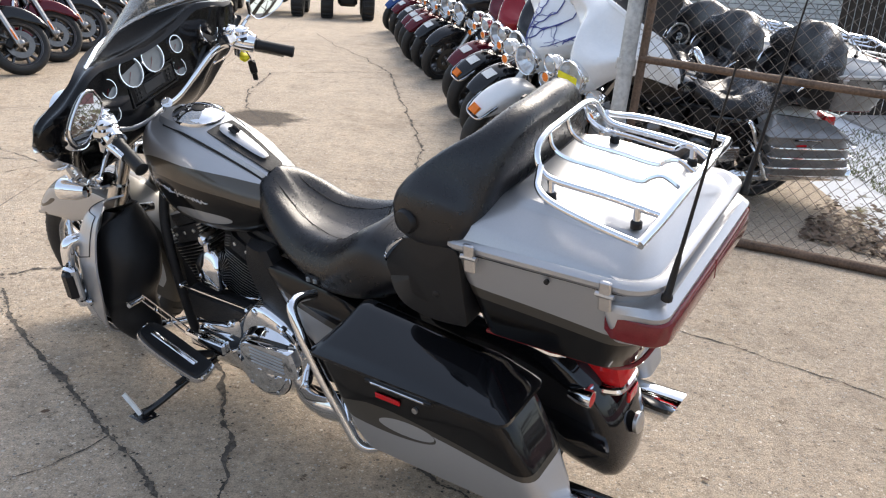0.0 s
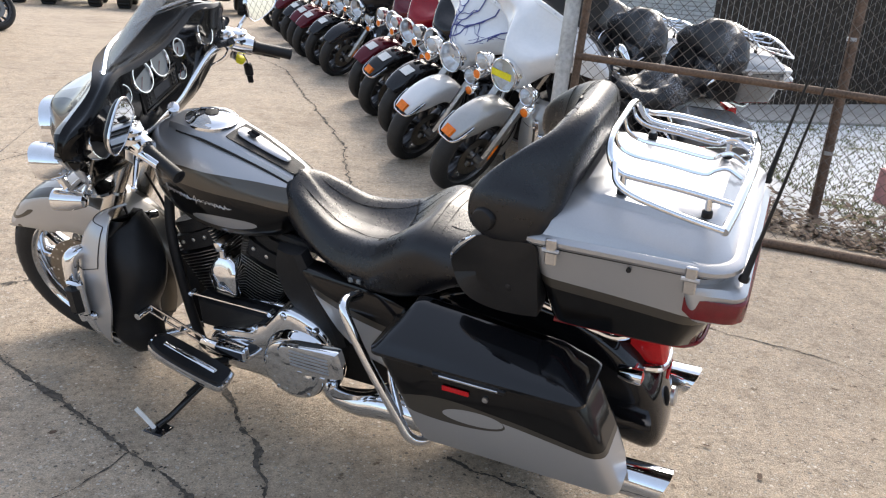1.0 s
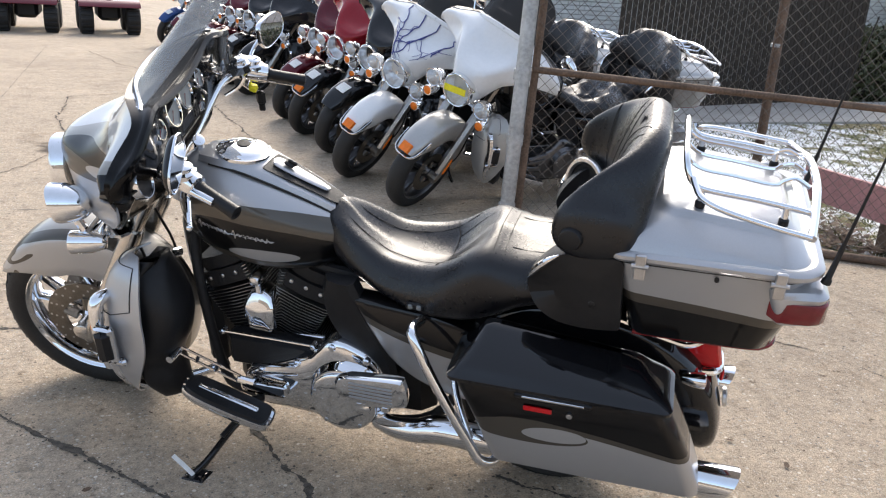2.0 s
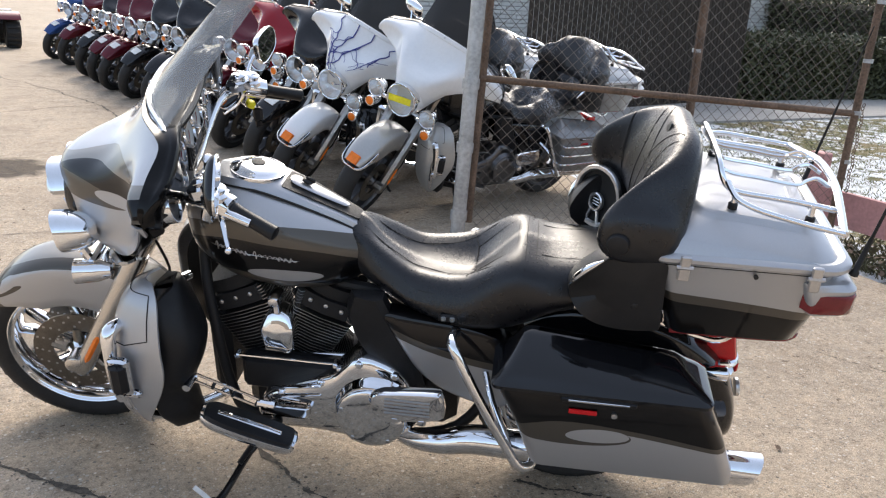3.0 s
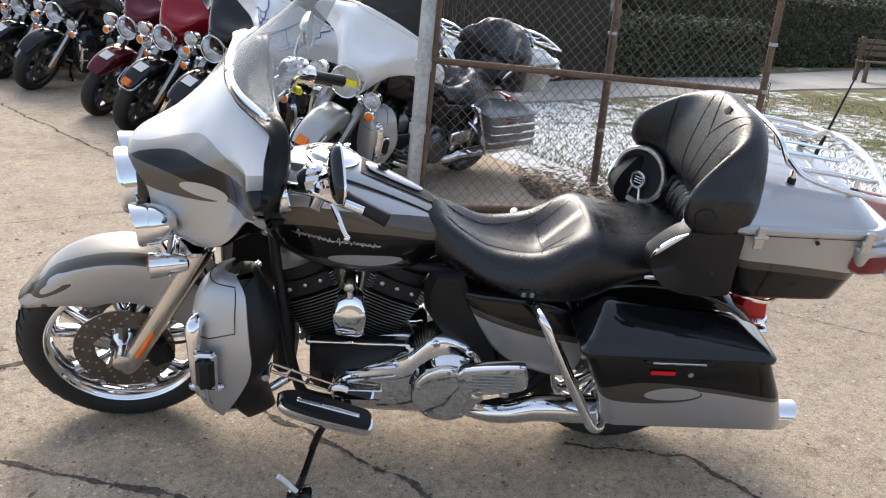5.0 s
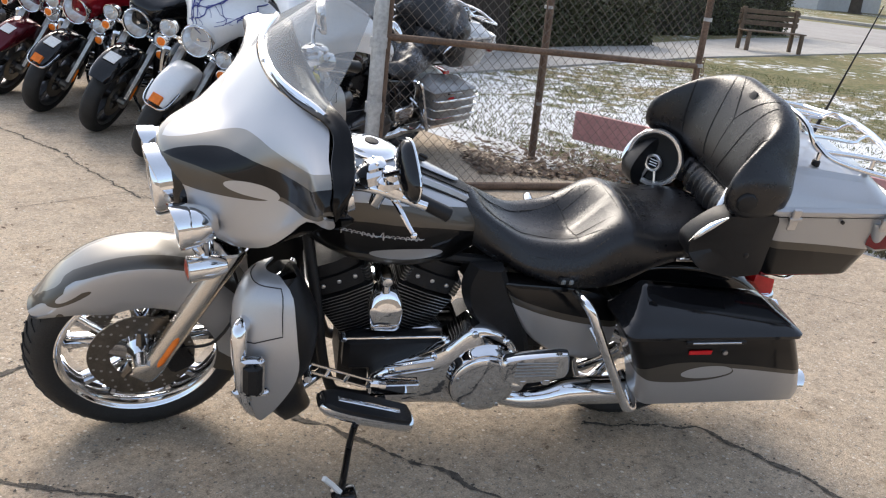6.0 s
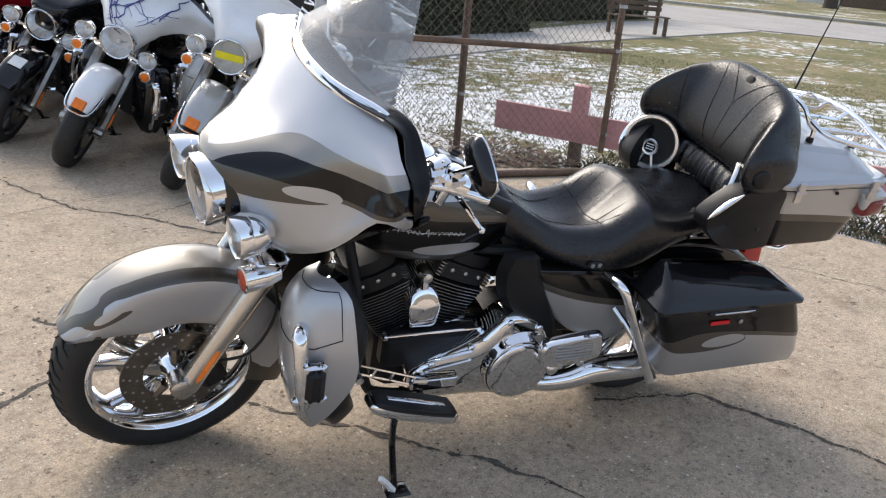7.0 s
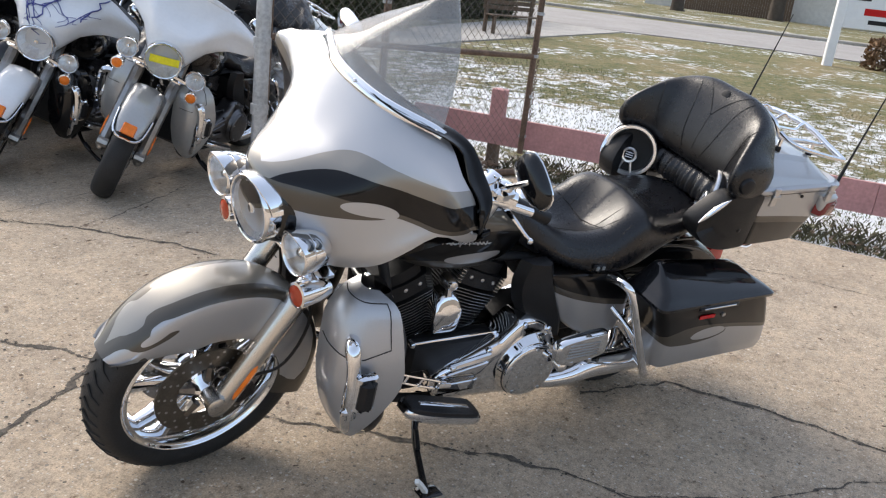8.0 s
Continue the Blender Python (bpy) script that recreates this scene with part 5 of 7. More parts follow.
def engine(bike, q, look_):
    e = Shape()
    e.box((.62, -.13, .2), (1.02, .13, .43), .04)
    e.lathe((.84, -.15, .32), (0, 1, 0), [(0, .1), (.01, .125), (.3, .125), (.31, .1)], int(28 * q))
    case = part("crankcase", e, WRINKLE, bike, "black wrinkle-finish crankcase")
    # added block that darkens the see-through space between the side covers
    part("battery_box", Shape().box((1.2, -.13, .36), (1.47, .13, .64), .03), WRINKLE, bike, "black block added to darken the space behind the side covers")
    part("gearbox", Shape().box((1.0, -.12, .2), (1.3, .12, .44), .04), WRINKLE, bike, "black gearbox")
    # two finned cylinders in a V
    for tilt, bx, nm in ((-22.5, .692, "front"), (20.5, .806, "rear")):
        t_ = radians(tilt)
        ax = np.array((math.sin(t_), 0, math.cos(t_)))
        lx = np.array((math.cos(t_), 0, -math.sin(t_)))
        base = np.array((bx, 0, .41))

        def slab(sh, h0, h1, wx, wy, off=0.0, mm=0, bev=.014):
            pts = [(-wx, -wy + bev), (-wx + bev * .3, -wy + bev * .3), (-wx + bev, -wy), (0, -wy - .006), (wx - bev, -wy), (wx - bev * .3, -wy + bev * .3), (wx, -wy + bev), (wx, wy - bev), (wx - bev, wy), (-wx + bev, wy), (-wx, wy - bev)]
            sh.loft([[base + lx * (x + off) + np.array((0, y, 0)) + ax * h for x, y in pts] for h in (h0, h1)], m=mm)
        c = Shape()
        slab(c, 0, .26, .045, .07)
        cyl = part("cylinder", c, WRINKLE, bike, "black finned cylinder")
        nf = 15 if q > .8 else 8
        for i in range(nf):
            h = .025 + i * .172 / nf
            grow = .06 + .038 * i / nf
            fs = Shape()
            slab(fs, h, h + .0040, grow, .104)
            slab(fs, h + .0012, h + .0026, grow + .0008, .1048, mm=1)
            part("fin", fs, [WRINKLE, FIN], cyl)
        hd = Shape()
        slab(hd, .2, .255, .092, .098, bev=.03)
        slab(hd, .258, .30, .08, .09, bev=.035)
        part("cylinder_head", hd, WRINKLE, cyl, "black rocker cover")
        if q > .8:
            for i in range(5):
                for e_ in (-1, 1):
                    st_ = Shape()
                    slab(st_, .204 + i * .011, .2065 + i * .011, .012, .1, off=e_ * .086, bev=.004)
                    part("fin", st_, FIN, cyl)
            for d in (-.05, .0, .05):
                p = base + lx * d + np.array((0, -.1, 0)) + ax * .232
                part("head_bolt", Shape().lathe(p, (0, -1, 0), [(-.006, .007), (.004, .007), (.006, .004), (.006, 0)], 8), STEEL, cyl)
        for d in (-.045, .045):
            pr = Shape()
            p = base + lx * d + np.array((0, .1, 0))
            pr.tube([p, p + ax * .24], .01, 8)
            part("pushrod_tube", pr, look_["metal"], cyl)
    hc = Shape()
    bell = spline([(-.042, -.07), (-.053, -.012), (-.051, .02), (-.037, .05), (-.013, .065), (.013, .065), (.037, .05), (.051, .02), (.053, -.012), (.042, -.07), (0, -.074), (-.042, -.07)], int(40 * q))[:-1]
    hc.loft([[(.745 + x * k, y + .5 * max(0.0, z * k - .012), .548 + z * k) for x, z in bell] for k, y in ((.97, -.10), (1.0, -.14), (.985, -.15), (.93, -.157), (.8, -.160), (.1, -.162))])
    part("horn_cover", hc, look_["metal"], bike, "chrome horn cover")
    part("horn_nut", Shape().lathe((.74, -.125, .655), (0, -1, 0), [(-.03, .02), (.0, .022), (.02, .021), (.03, .015), (.034, 0)], int(20 * q)).tube([(.74, -.13, .65), (.742, -.135, .61)], .013, 10), look_["metal"], bike, "chrome acorn nut")
    # primary cover on the left
    p = Shape()
    out = spline([(.70, .295), (.705, .345), (.76, .385), (.85, .42), (.925, .452), (.965, .492), (1.0, .526), (1.04, .532), (1.09, .515), (1.13, .49), (1.168, .44), (1.178, .36), (1.155, .27), (1.07, .215), (.98, .225), (.86, .235), (.75, .24), (.70, .295)], int(68 * q))[:-1]
    cx, cz = .95, .37
    p.loft([[(cx + (x - cx) * k, y, cz + (z - cz) * k) for x, z in out] for k, y in ((.99, -.12), (1.0, -.15), (1.0, -.195), (.985, -.212), (.94, -.221), (.8, -.227), (.5, -.232), (.1, -.235))])
    pr = part("primary_cover", p, look_["metal"], bike, "chrome primary cover")
    part("derby_cover", Shape().lathe((1.056, -.262, .348), (0, -1, 0), [(-.006, .106), (.004, .106), (.008, .103), (.0105, .096), (.012, .085), (.0145, .045), (.015, 0)], int(48 * q)), look_["metal"], pr, "round chrome derby cover")
    # solid dark ring stands for the shaded gap at the cover's rim
    part("derby_gasket", Shape().lathe((1.056, -.257, .348), (0, -1, 0), torus_ring(.1065, .003), int(40 * q), caps=False), SEAM, pr, "dark gap round the cover")
    drum = Shape().lathe((1.058, -.205, .354), (0, -1, 0), [(-.01, .142), (.008, .134), (.02, .124), (.034, .116), (.048, .111), (.055, .107), (.056, .09), (.057, 0)], int(48 * q))
    part("primary_dome", drum, look_["metal"], pr, "round chrome clutch drum")
    for x, z in ((1.015, .512), (1.122, .482), (.895, .428), (.77, .378), (.725, .32)):
        part("cover_bolt", Shape().lathe((x, -.212, z), (0, -1, 0), [(0, .012), (.014, .012), (.018, .008), (.018, 0)], 10), look_["metal"], pr)
    for a in np.linspace(0, 2 * math.pi, 5, endpoint=False):
        part("derby_screw", Shape().lathe((1.056 + .093 * math.cos(a + .3), -.271, .348 + .093 * math.sin(a + .3)), (0, -1, 0), [(0, .006), (.005, .006), (.006, 0)], 8), STEEL, pr)
    # linkage and frame bits
    lk = Shape()
    for z0, z1, y in ((.405, .445, -.232), (.37, .405, -.23)):
        lk.box((.74, y - .008, z0), (.90, y + .008, z0 + .013), .005, turn=turn_y(-10))
    lk.box((.70, -.25, .30), (.86, -.232, .345), .008)
    part("shift_linkage", lk, look_["metal"], bike, "chrome linkage rods")
    sh = Shape()
    toe, heel = np.array((.515, -.262, .43)), np.array((.70, -.252, .35))
    up_ = np.array((.006, 0, .013))
    for k in (-1, 1):
        sh.tube([toe + up_ * k, heel + up_ * k], .0045, 6)
    for f_ in (0, .3, .62, 1):
        sh.tube([toe + (heel - toe) * f_ - up_, toe + (heel - toe) * f_ + up_], .006, 6)
    sh.tube([heel, heel + np.array((.05, .006, -.012))], .012, 8)
    sh.lathe(toe + np.array((-.006, -.055, .0)), (0, 1, 0), [(0, .012), (.055, .012), (.057, 0)], 12)
    part("shift_lever", sh, look_["metal"], bike, "chrome shift lever")
    blk = Shape()
    blk.box((.50, -.1, .26), (.57, .1, .58), .02)
    part("oil_cooler", blk, WRINKLE, bike, "black oil cooler and covers between the down tubes")
    part("engine_mount", Shape().box((.66, -.05, .66), (1.0, .05, .74), .02), WRINKLE, bike, "black top engine mount")
    fr = Shape()
    for side in (-1, 1):
        fr.tube([(.50, side * .05, .80), (.53, side * .12, .62), (.58, side * .14, .3), (.66, side * .15, .22), (1.0, side * .15, .2), (1.3, side * .15, .25), (1.42, side * .13, .5), (1.3, side * .1, .72)], .017, int(10 * q), int(36 * q))
        fr.tube([(.46, 0, .86), (.8, side * .05, .72), (1.1, side * .1, .70), (1.5, side * .12, .71)], .017, int(8 * q), int(20 * q))
    part("frame", fr, WRINKLE, bike, "black tube frame")
    inn = Shape()
    inn.box((.66, -.11, .43), (1.0, .11, .46), .012)
    inn.tube([(.625, -.176, .467), (.925, -.178, .469)], .0042, 8)
    for x_ in (.622, .93):
        inn.lathe((x_, -.178, .467), (0, -1, 0), [(-.02, .009), (.006, .009), (.009, .006), (.009, 0)], 10)
    part("engine_side_cover", Shape().box((.625, -.172, .33), (1.0, -.10, .458), .018), PLASTIC, bike, "black cover above the primary case")
    part("rocker_rail", inn, look_["metal"], bike, "chrome throttle rail")
    ac = Shape().lathe((.79, .11, .55), (0, 1, 0), [(0, .08), (.06, .085), (.08, .075), (.085, 0)], int(28 * q))
    part("air_cleaner", ac, look_["metal"], bike, "chrome air cleaner")
    for side in (-1, 1):
        g = Shape()
        rings = []
        for x0, x1, z in ((1.10, 1.18, .43), (1.04, 1.16, .50), (.985, 1.12, .58), (.965, 1.08, .66), (.98, 1.05, .73)):
            rings.append([(x0, side * .15, z), (x0 + .02, side * .19, z), (.5 * (x0 + x1) + .02, side * .203, z), (x1 + .012, side * .205, z), (x1 + .03, side * .19, z), (x1 + .03, side * .15, z)])
        rings = spline([[c for p in r for c in p] for r in rings], int(16 * q)).reshape(-1, 6, 3)
        part("heat_guard", g.loft(rings), PLASTIC, bike, "black mid-frame heat guard")
        sc = Shape()
        o2 = spline([(1.07, .69), (1.13, .58), (1.20, .48), (1.30, .415), (1.44, .385), (1.485, .46), (1.475, .60), (1.36, .66), (1.2, .68), (1.07, .69)], int(30 * q))[:-1]
        sc.loft([[(1.28 + (x - 1.28) * k, side * y, .54 + (z - .54) * k) for x, z in o2] for k, y in ((1, .14), (1, .185), (.97, .198), (.85, .208), (.4, .214))])
        part("side_cover", sc, look_["side"], bike, look_["side_label"])


def footrests(bike, q, look_):
    for side in (-1, 1):
        fb = Shape()
        out = spline([(-.165, .03), (-.15, -.035), (-.06, -.055), (.12, -.05), (.16, -.03), (.155, .04), (.12, .055), (-.12, .055), (-.165, .03)], int(28 * q))[:-1]
        tn = turn_y(17)
        pl = lambda k, h: [np.array((.69, side * .315, .305)) + tn @ np.array((x * k * .92, -side * y * k * .84, h)) for x, y in out]
        fb.loft([pl(.97, -.022), pl(1.02, -.014), pl(1.03, .0), pl(1.0, .006), pl(.96, .006)])
        b = part("floorboard", fb, CHROME, bike, "chrome-edged rider floorboard")
        part("floorboard_pad", Shape().loft([pl(.94, .006), pl(.94, .014), pl(.9, .018)]), PLASTIC, b, "black rubber pad")
        st = Shape().box((.596, side * .315 - .009, .3205), (.796, side * .315 + .009, .3265), .002, turn=tn)
        part("pad_strip", st, CHROME, b, "chrome pad insert")
        part("floorboard_bracket", Shape().tube([(.72, side * .28, .28), (.76, side * .2, .25), (.8, side * .13, .25)], .014, 8, 8), PLASTIC, b)
        pb = Shape()
        o = np.array((1.18, side * .335, .475))
        pl2 = lambda k, h: [o + turn_y(-6) @ np.array((x * k * .66, side * h, y * k * .9)) for x, y in out]
        pb.loft([pl2(.96, -.02), pl2(1.0, -.012), pl2(1.0, .008), pl2(.93, .016), pl2(.8, .017)])
        p = part("passenger_footboard", pb, CHROME, bike, "folded chrome passenger footboard")
        for dx in (-.035, .042):
            part("hinge_lug", Shape().box(o + (dx - .013, side * .004 - .014, -.062), o + (dx + .013, side * .004 + .014, -.034), .006), look_["metal"], p)
        rib = Shape()
        for k in range(5):
            z = .452 + k * .012
            rib.box((1.115, side * .3525 - .002, z), (1.245, side * .3525 + .002, z + .006), .0015)
        part("footboard_rib", rib, STEEL, p)
        ar = Shape()
        ar.tube([(1.14, side * .33, .43), (1.145, side * .30, .395), (1.16, side * .2, .37)], .012, 8, 8)
        ar.lathe((1.145, side * .29, .385), (0, side, 0), [(0, .02), (.03, .02), (.036, .012), (.036, 0)], 12)
        part("footboard_arm", ar, CHROME, p)
    # side stand, swung out to the left
    s = Shape()
    s.tube([(.73, -.13, .21), (.70, -.18, .18), (.66, -.26, .145), (.63, -.38, .108), (.614, -.438, .098)], [.016, .014, .0115, .0115, .014], 10, 14)
    s.box((.585, -.475, .090), (.66, -.405, .099), .004, turn=np.array(Matrix.Rotation(radians(-12), 3, "X")))
    ss = part("side_stand", s, BLACK, bike, "black side stand propped out")
    part("stand_tab", Shape().tube([(.612, -.446, .10), (.585, -.45, .14), (.56, -.454, .172)], .0095, 4), look_["tab"], ss, "white-taped stand tab")
    part("stand_spring", Shape().tube([(.665, -.25, .165), (.645, -.31, .145)], .009, 8), PLASTIC, ss)


def leg_guards(bike, q, look_):
    for side in (-1, 1):
        gb = Shape()
        gb.tube([(.46, side * .10, .69), (.45, side * .15, .70), (.40, side * .24, .69), (.36, side * .30, .60), (.33, side * .345, .47), (.345, side * .335, .35), (.40, side * .27, .275), (.5, side * .16, .26), (.58, side * .1, .28)], .0155, int(12 * q), int(40 * q))
        g = part("engine_guard", gb, CHROME, bike, "chrome engine guard bar")
        if not look_["lowers"]:
            continue
        lw = Shape()
        rows = []
        secs = [(.748, [(.405, .16), (.385, .2), (.392, .232), (.42, .25)]), (.722, [(.352, .16), (.335, .22), (.362, .282), (.455, .31)]), (.66, [(.312, .16), (.302, .245), (.338, .31), (.465, .345)]), (.59, [(.3, .17), (.294, .262), (.33, .335), (.472, .368)]),
                (.53, [(.298, .175), (.293, .27), (.332, .345), (.478, .378)]), (.47, [(.298, .18), (.295, .278), (.335, .35), (.468, .378)]), (.40, [(.305, .195), (.308, .285), (.345, .348), (.438, .368)]), (.34, [(.32, .21), (.325, .285), (.35, .338), (.408, .352)]), (.29, [(.345, .245), (.35, .28), (.362, .315), (.382, .328)]), (.268, [(.365, .265), (.367, .28), (.372, .295), (.38, .302)])]
        prof = np.array([np.hstack([spline(p, int(12 * q)), np.full((int(12 * q) + 1, 1), z)]) for z, p in secs])
        cols = spline(prof.reshape(len(secs), -1), int(24 * q)).reshape(-1, int(12 * q) + 1, 3)
        cols[..., 1] *= side
        lw.sheet(cols if side < 0 else cols[:, ::-1], .006)
        lo = part("lower_fairing", lw, look_["plain"], bike, look_["lower_label"], sharp=60)
        r0, r1, c1 = int(np.argmin(abs(cols[:, 0, 2] - .588))), int(np.argmin(abs(cols[:, 0, 2] - .735))), int(cols.shape[1] * .85)
        away = np.array((-.001, side * .001, 0))
        seam_ = Shape().tube([p + away for p in cols[r0, 1:c1 - 1]] + [cols[r0 - 1, c1] + away] + [p + away for p in cols[r1:r0 - 1, c1][::-1]] + [p + away for p in cols[r1, 1:c1 - 1][::-1]], .0016, 6)
        part("glovebox_seam", seam_, SEAM, lo)
        bk = Shape()
        rings = []
        for z, x0, x1, y0, y1 in ((.73, .42, .47, .15, .25), (.66, .36, .50, .14, .30), (.57, .34, .53, .15, .325), (.47, .34, .515, .16, .342), (.40, .35, .49, .18, .338), (.33, .36, .50, .19, .335), (.27, .375, .52, .22, .305), (.25, .40, .51, .24, .29)):
            rings.append([(x0, side * y0, z), (x0 + .05, side * (y1 - .02), z), (x1 - .06, side * y1, z), (x1, side * (y1 - .05), z), (x1 - .01, side * y0, z)])
        sm = spline([[c for p in r for c in p] for r in rings], int(28 * q)).reshape(-1, 5, 3)
        sm = [spline(list(r) + [r[0]], int(20 * q))[:-1] for r in sm]
        part("lower_fairing_back", bk.loft(sm), PLASTIC, lo, "black plastic inner panel", sharp=60)
        pg = Shape()
        pg.tube([(.335, side * .30, .635), (.318, side * .345, .63), (.32, side * .365, .58), (.325, side * .372, .48), (.335, side * .36, .41)], [.02, .023, .02, .019, .022], int(12 * q), 20)
        peg = part("highway_peg", pg, CHROME, g, "folded chrome highway peg")
        fr_ = Shape().box((.322, side * .388 - .014, .445), (.386, side * .388 + .014, .575), .01)
        fr_.box((.30, side * .372 - .012, .425), (.40, side * .372 + .012, .45), .008)
        part("peg_clamp", fr_, CHROME, peg, "chrome peg clamp")
        part("peg_pad", Shape().box((.328, side * .40 - .018, .455), (.38, side * .40 + .018, .565), .014), PLASTIC, peg, "black rubber pad")


def motorcycle(label, look_, q=1.0, steer=12.5, m=None, group=""):
    bike = thing("touring_motorcycle", label, "motorcycle", group=group)
    s = steering(steer)
    low, axle = s, s
    if look_["hero"]:
        # its fork legs, fender and larger front wheel
        low = steering(9.6) @ Matrix.Translation((.032, .024, .013))
        at = Vector(FRONT_AXLE)
        axle = low @ Matrix.Translation(at) @ Matrix.Scale(1.066, 4) @ Matrix.Translation(-at)
    wheel(bike, "front_wheel", FRONT_AXLE, .13, axle, q, look_)
    wheel(bike, "rear_wheel", REAR_AXLE, .17, None, q, look_)
    front_fender(bike, low, q, look_)
    fork(bike, low, q, look_)
    batwing(bike, s, q, look_)
    controls(bike, s, q, look_)
    fuel_tank(bike, q, look_)
    seat(bike, q, look_)
    backrest(bike, q, look_)
    trunk(bike, q, look_)
    if look_["hero"]:
        antennas(bike, q)
    for side in (-1, 1):
        saddlebag(bike, side, q, look_)
    rear_end(bike, q, look_)
    engine(bike, q, look_)
    footrests(bike, q, look_)
    leg_guards(bike, q, look_)
    if m is not None:
        bike.matrix_basis = m
    return bike


def stance(x, y, heading, lean):
    """Where the front tyre stands, which way the rear points, and the lean towards the stand."""
    return pose(x, y, 0, 0, 0, heading) @ pose(0, 0, 0, lean)


HERO = dict(hero=True, fork=SATIN, metal=CHROME, rim=CHROME, caliper=WRINKLE, fender=FENDER_PAINT, fender_label="silver front fender with dark flame band", fairing=FAIRING_PAINT, fairing_label="silver batwing fairing with black and taupe flame band",
            tank=TANK_PAINT, tank_label="silver and black flame-painted fuel tank", trunk=TRUNK_PAINT, trunk_label="silver over black luggage trunk", lid=SILVERP, lid_label="silver trunk lid", bag=BAG_PAINT,
            bag_label="black over silver stretched saddlebag", bag_lid=BLACK, plain=SILVERP, lower_label="silver lower leg fairing", side=SIDE_PAINT, side_label="black and silver side cover", lens=LENS, signal=SIGNAL_RED, tab=PAPER, lowers=True, arch=False, screen_height=.36)
motorcycle("silver and black flame-painted touring motorcycle leaning on its side stand", HERO, 1.0, 12.5, stance(-1.068, 3.142, -30.2, 12.0))


# ---- ground ----
def ground_mat(name, build):
    m = bpy.data.materials.new(name)
    m.use_nodes = True
    build(m.node_tree, m.node_tree.nodes["Principled BSDF"])
    return m


def noise_node(t, scale, detail=6, rough=0.55, co=None):
    n = t.nodes.new("ShaderNodeTexNoise")
    n.inputs["Scale"].default_value, n.inputs["Detail"].default_value, n.inputs["Roughness"].default_value = scale, detail, rough
    t.links.new(co or t.nodes.new("ShaderNodeTexCoord").outputs["Object"], n.inputs["Vector"])
    return n.outputs["Fac"]


def ramp_node(t, fac, stops):
    r = t.nodes.new("ShaderNodeValToRGB")
    e = r.color_ramp.elements
    while len(e) < len(stops):
        e.new(0.5)
    for k, (p, c) in zip(e, stops):
        k.position, k.color = p, (*c, 1)
    t.links.new(fac, r.inputs[0])
    return r.outputs[0]


def mix_node(t, fac, a, b, kind="MIX"):
    n = t.nodes.new("ShaderNodeMix")
    n.data_type, n.blend_type = "RGBA", kind
    for v, i in ((fac, 0), (a, 6), (b, 7)):
        if isinstance(v, (int, float)):
            n.inputs[i].default_value = v
        elif isinstance(v, tuple):
            n.inputs[i].default_value = (*v, 1)
        else:
            t.links.new(v, n.inputs[i])
    return n.outputs[2]


def speckle(t, col, scale, reach, share, dark, light, strength, seed):
    """Stones of one size showing in the surface, each of its own tone."""
    co = t.nodes.new("ShaderNodeTexCoord").outputs["Object"]
    mp = t.nodes.new("ShaderNodeMapping")
    mp.inputs["Location"].default_value = (seed, seed * .7, 0)
    t.links.new(co, mp.inputs[0])
    v = t.nodes.new("ShaderNodeTexVoronoi")
    v.inputs["Scale"].default_value = scale
    t.links.new(mp.outputs[0], v.inputs["Vector"])
    sep = t.nodes.new("ShaderNodeSeparateColor")
    t.links.new(v.outputs["Color"], sep.inputs[0])
    body = ramp_node(t, v.outputs["Distance"], [(reach * .75, (1, 1, 1)), (reach, (0, 0, 0))])
    pick = ramp_node(t, sep.outputs[0], [(1 - share - .01, (0, 0, 0)), (1 - share, (strength,) * 3)])
    fac = mix_node(t, 1.0, body, pick, "MULTIPLY")
    return mix_node(t, fac, col, mix_node(t, sep.outputs[1], dark, light))


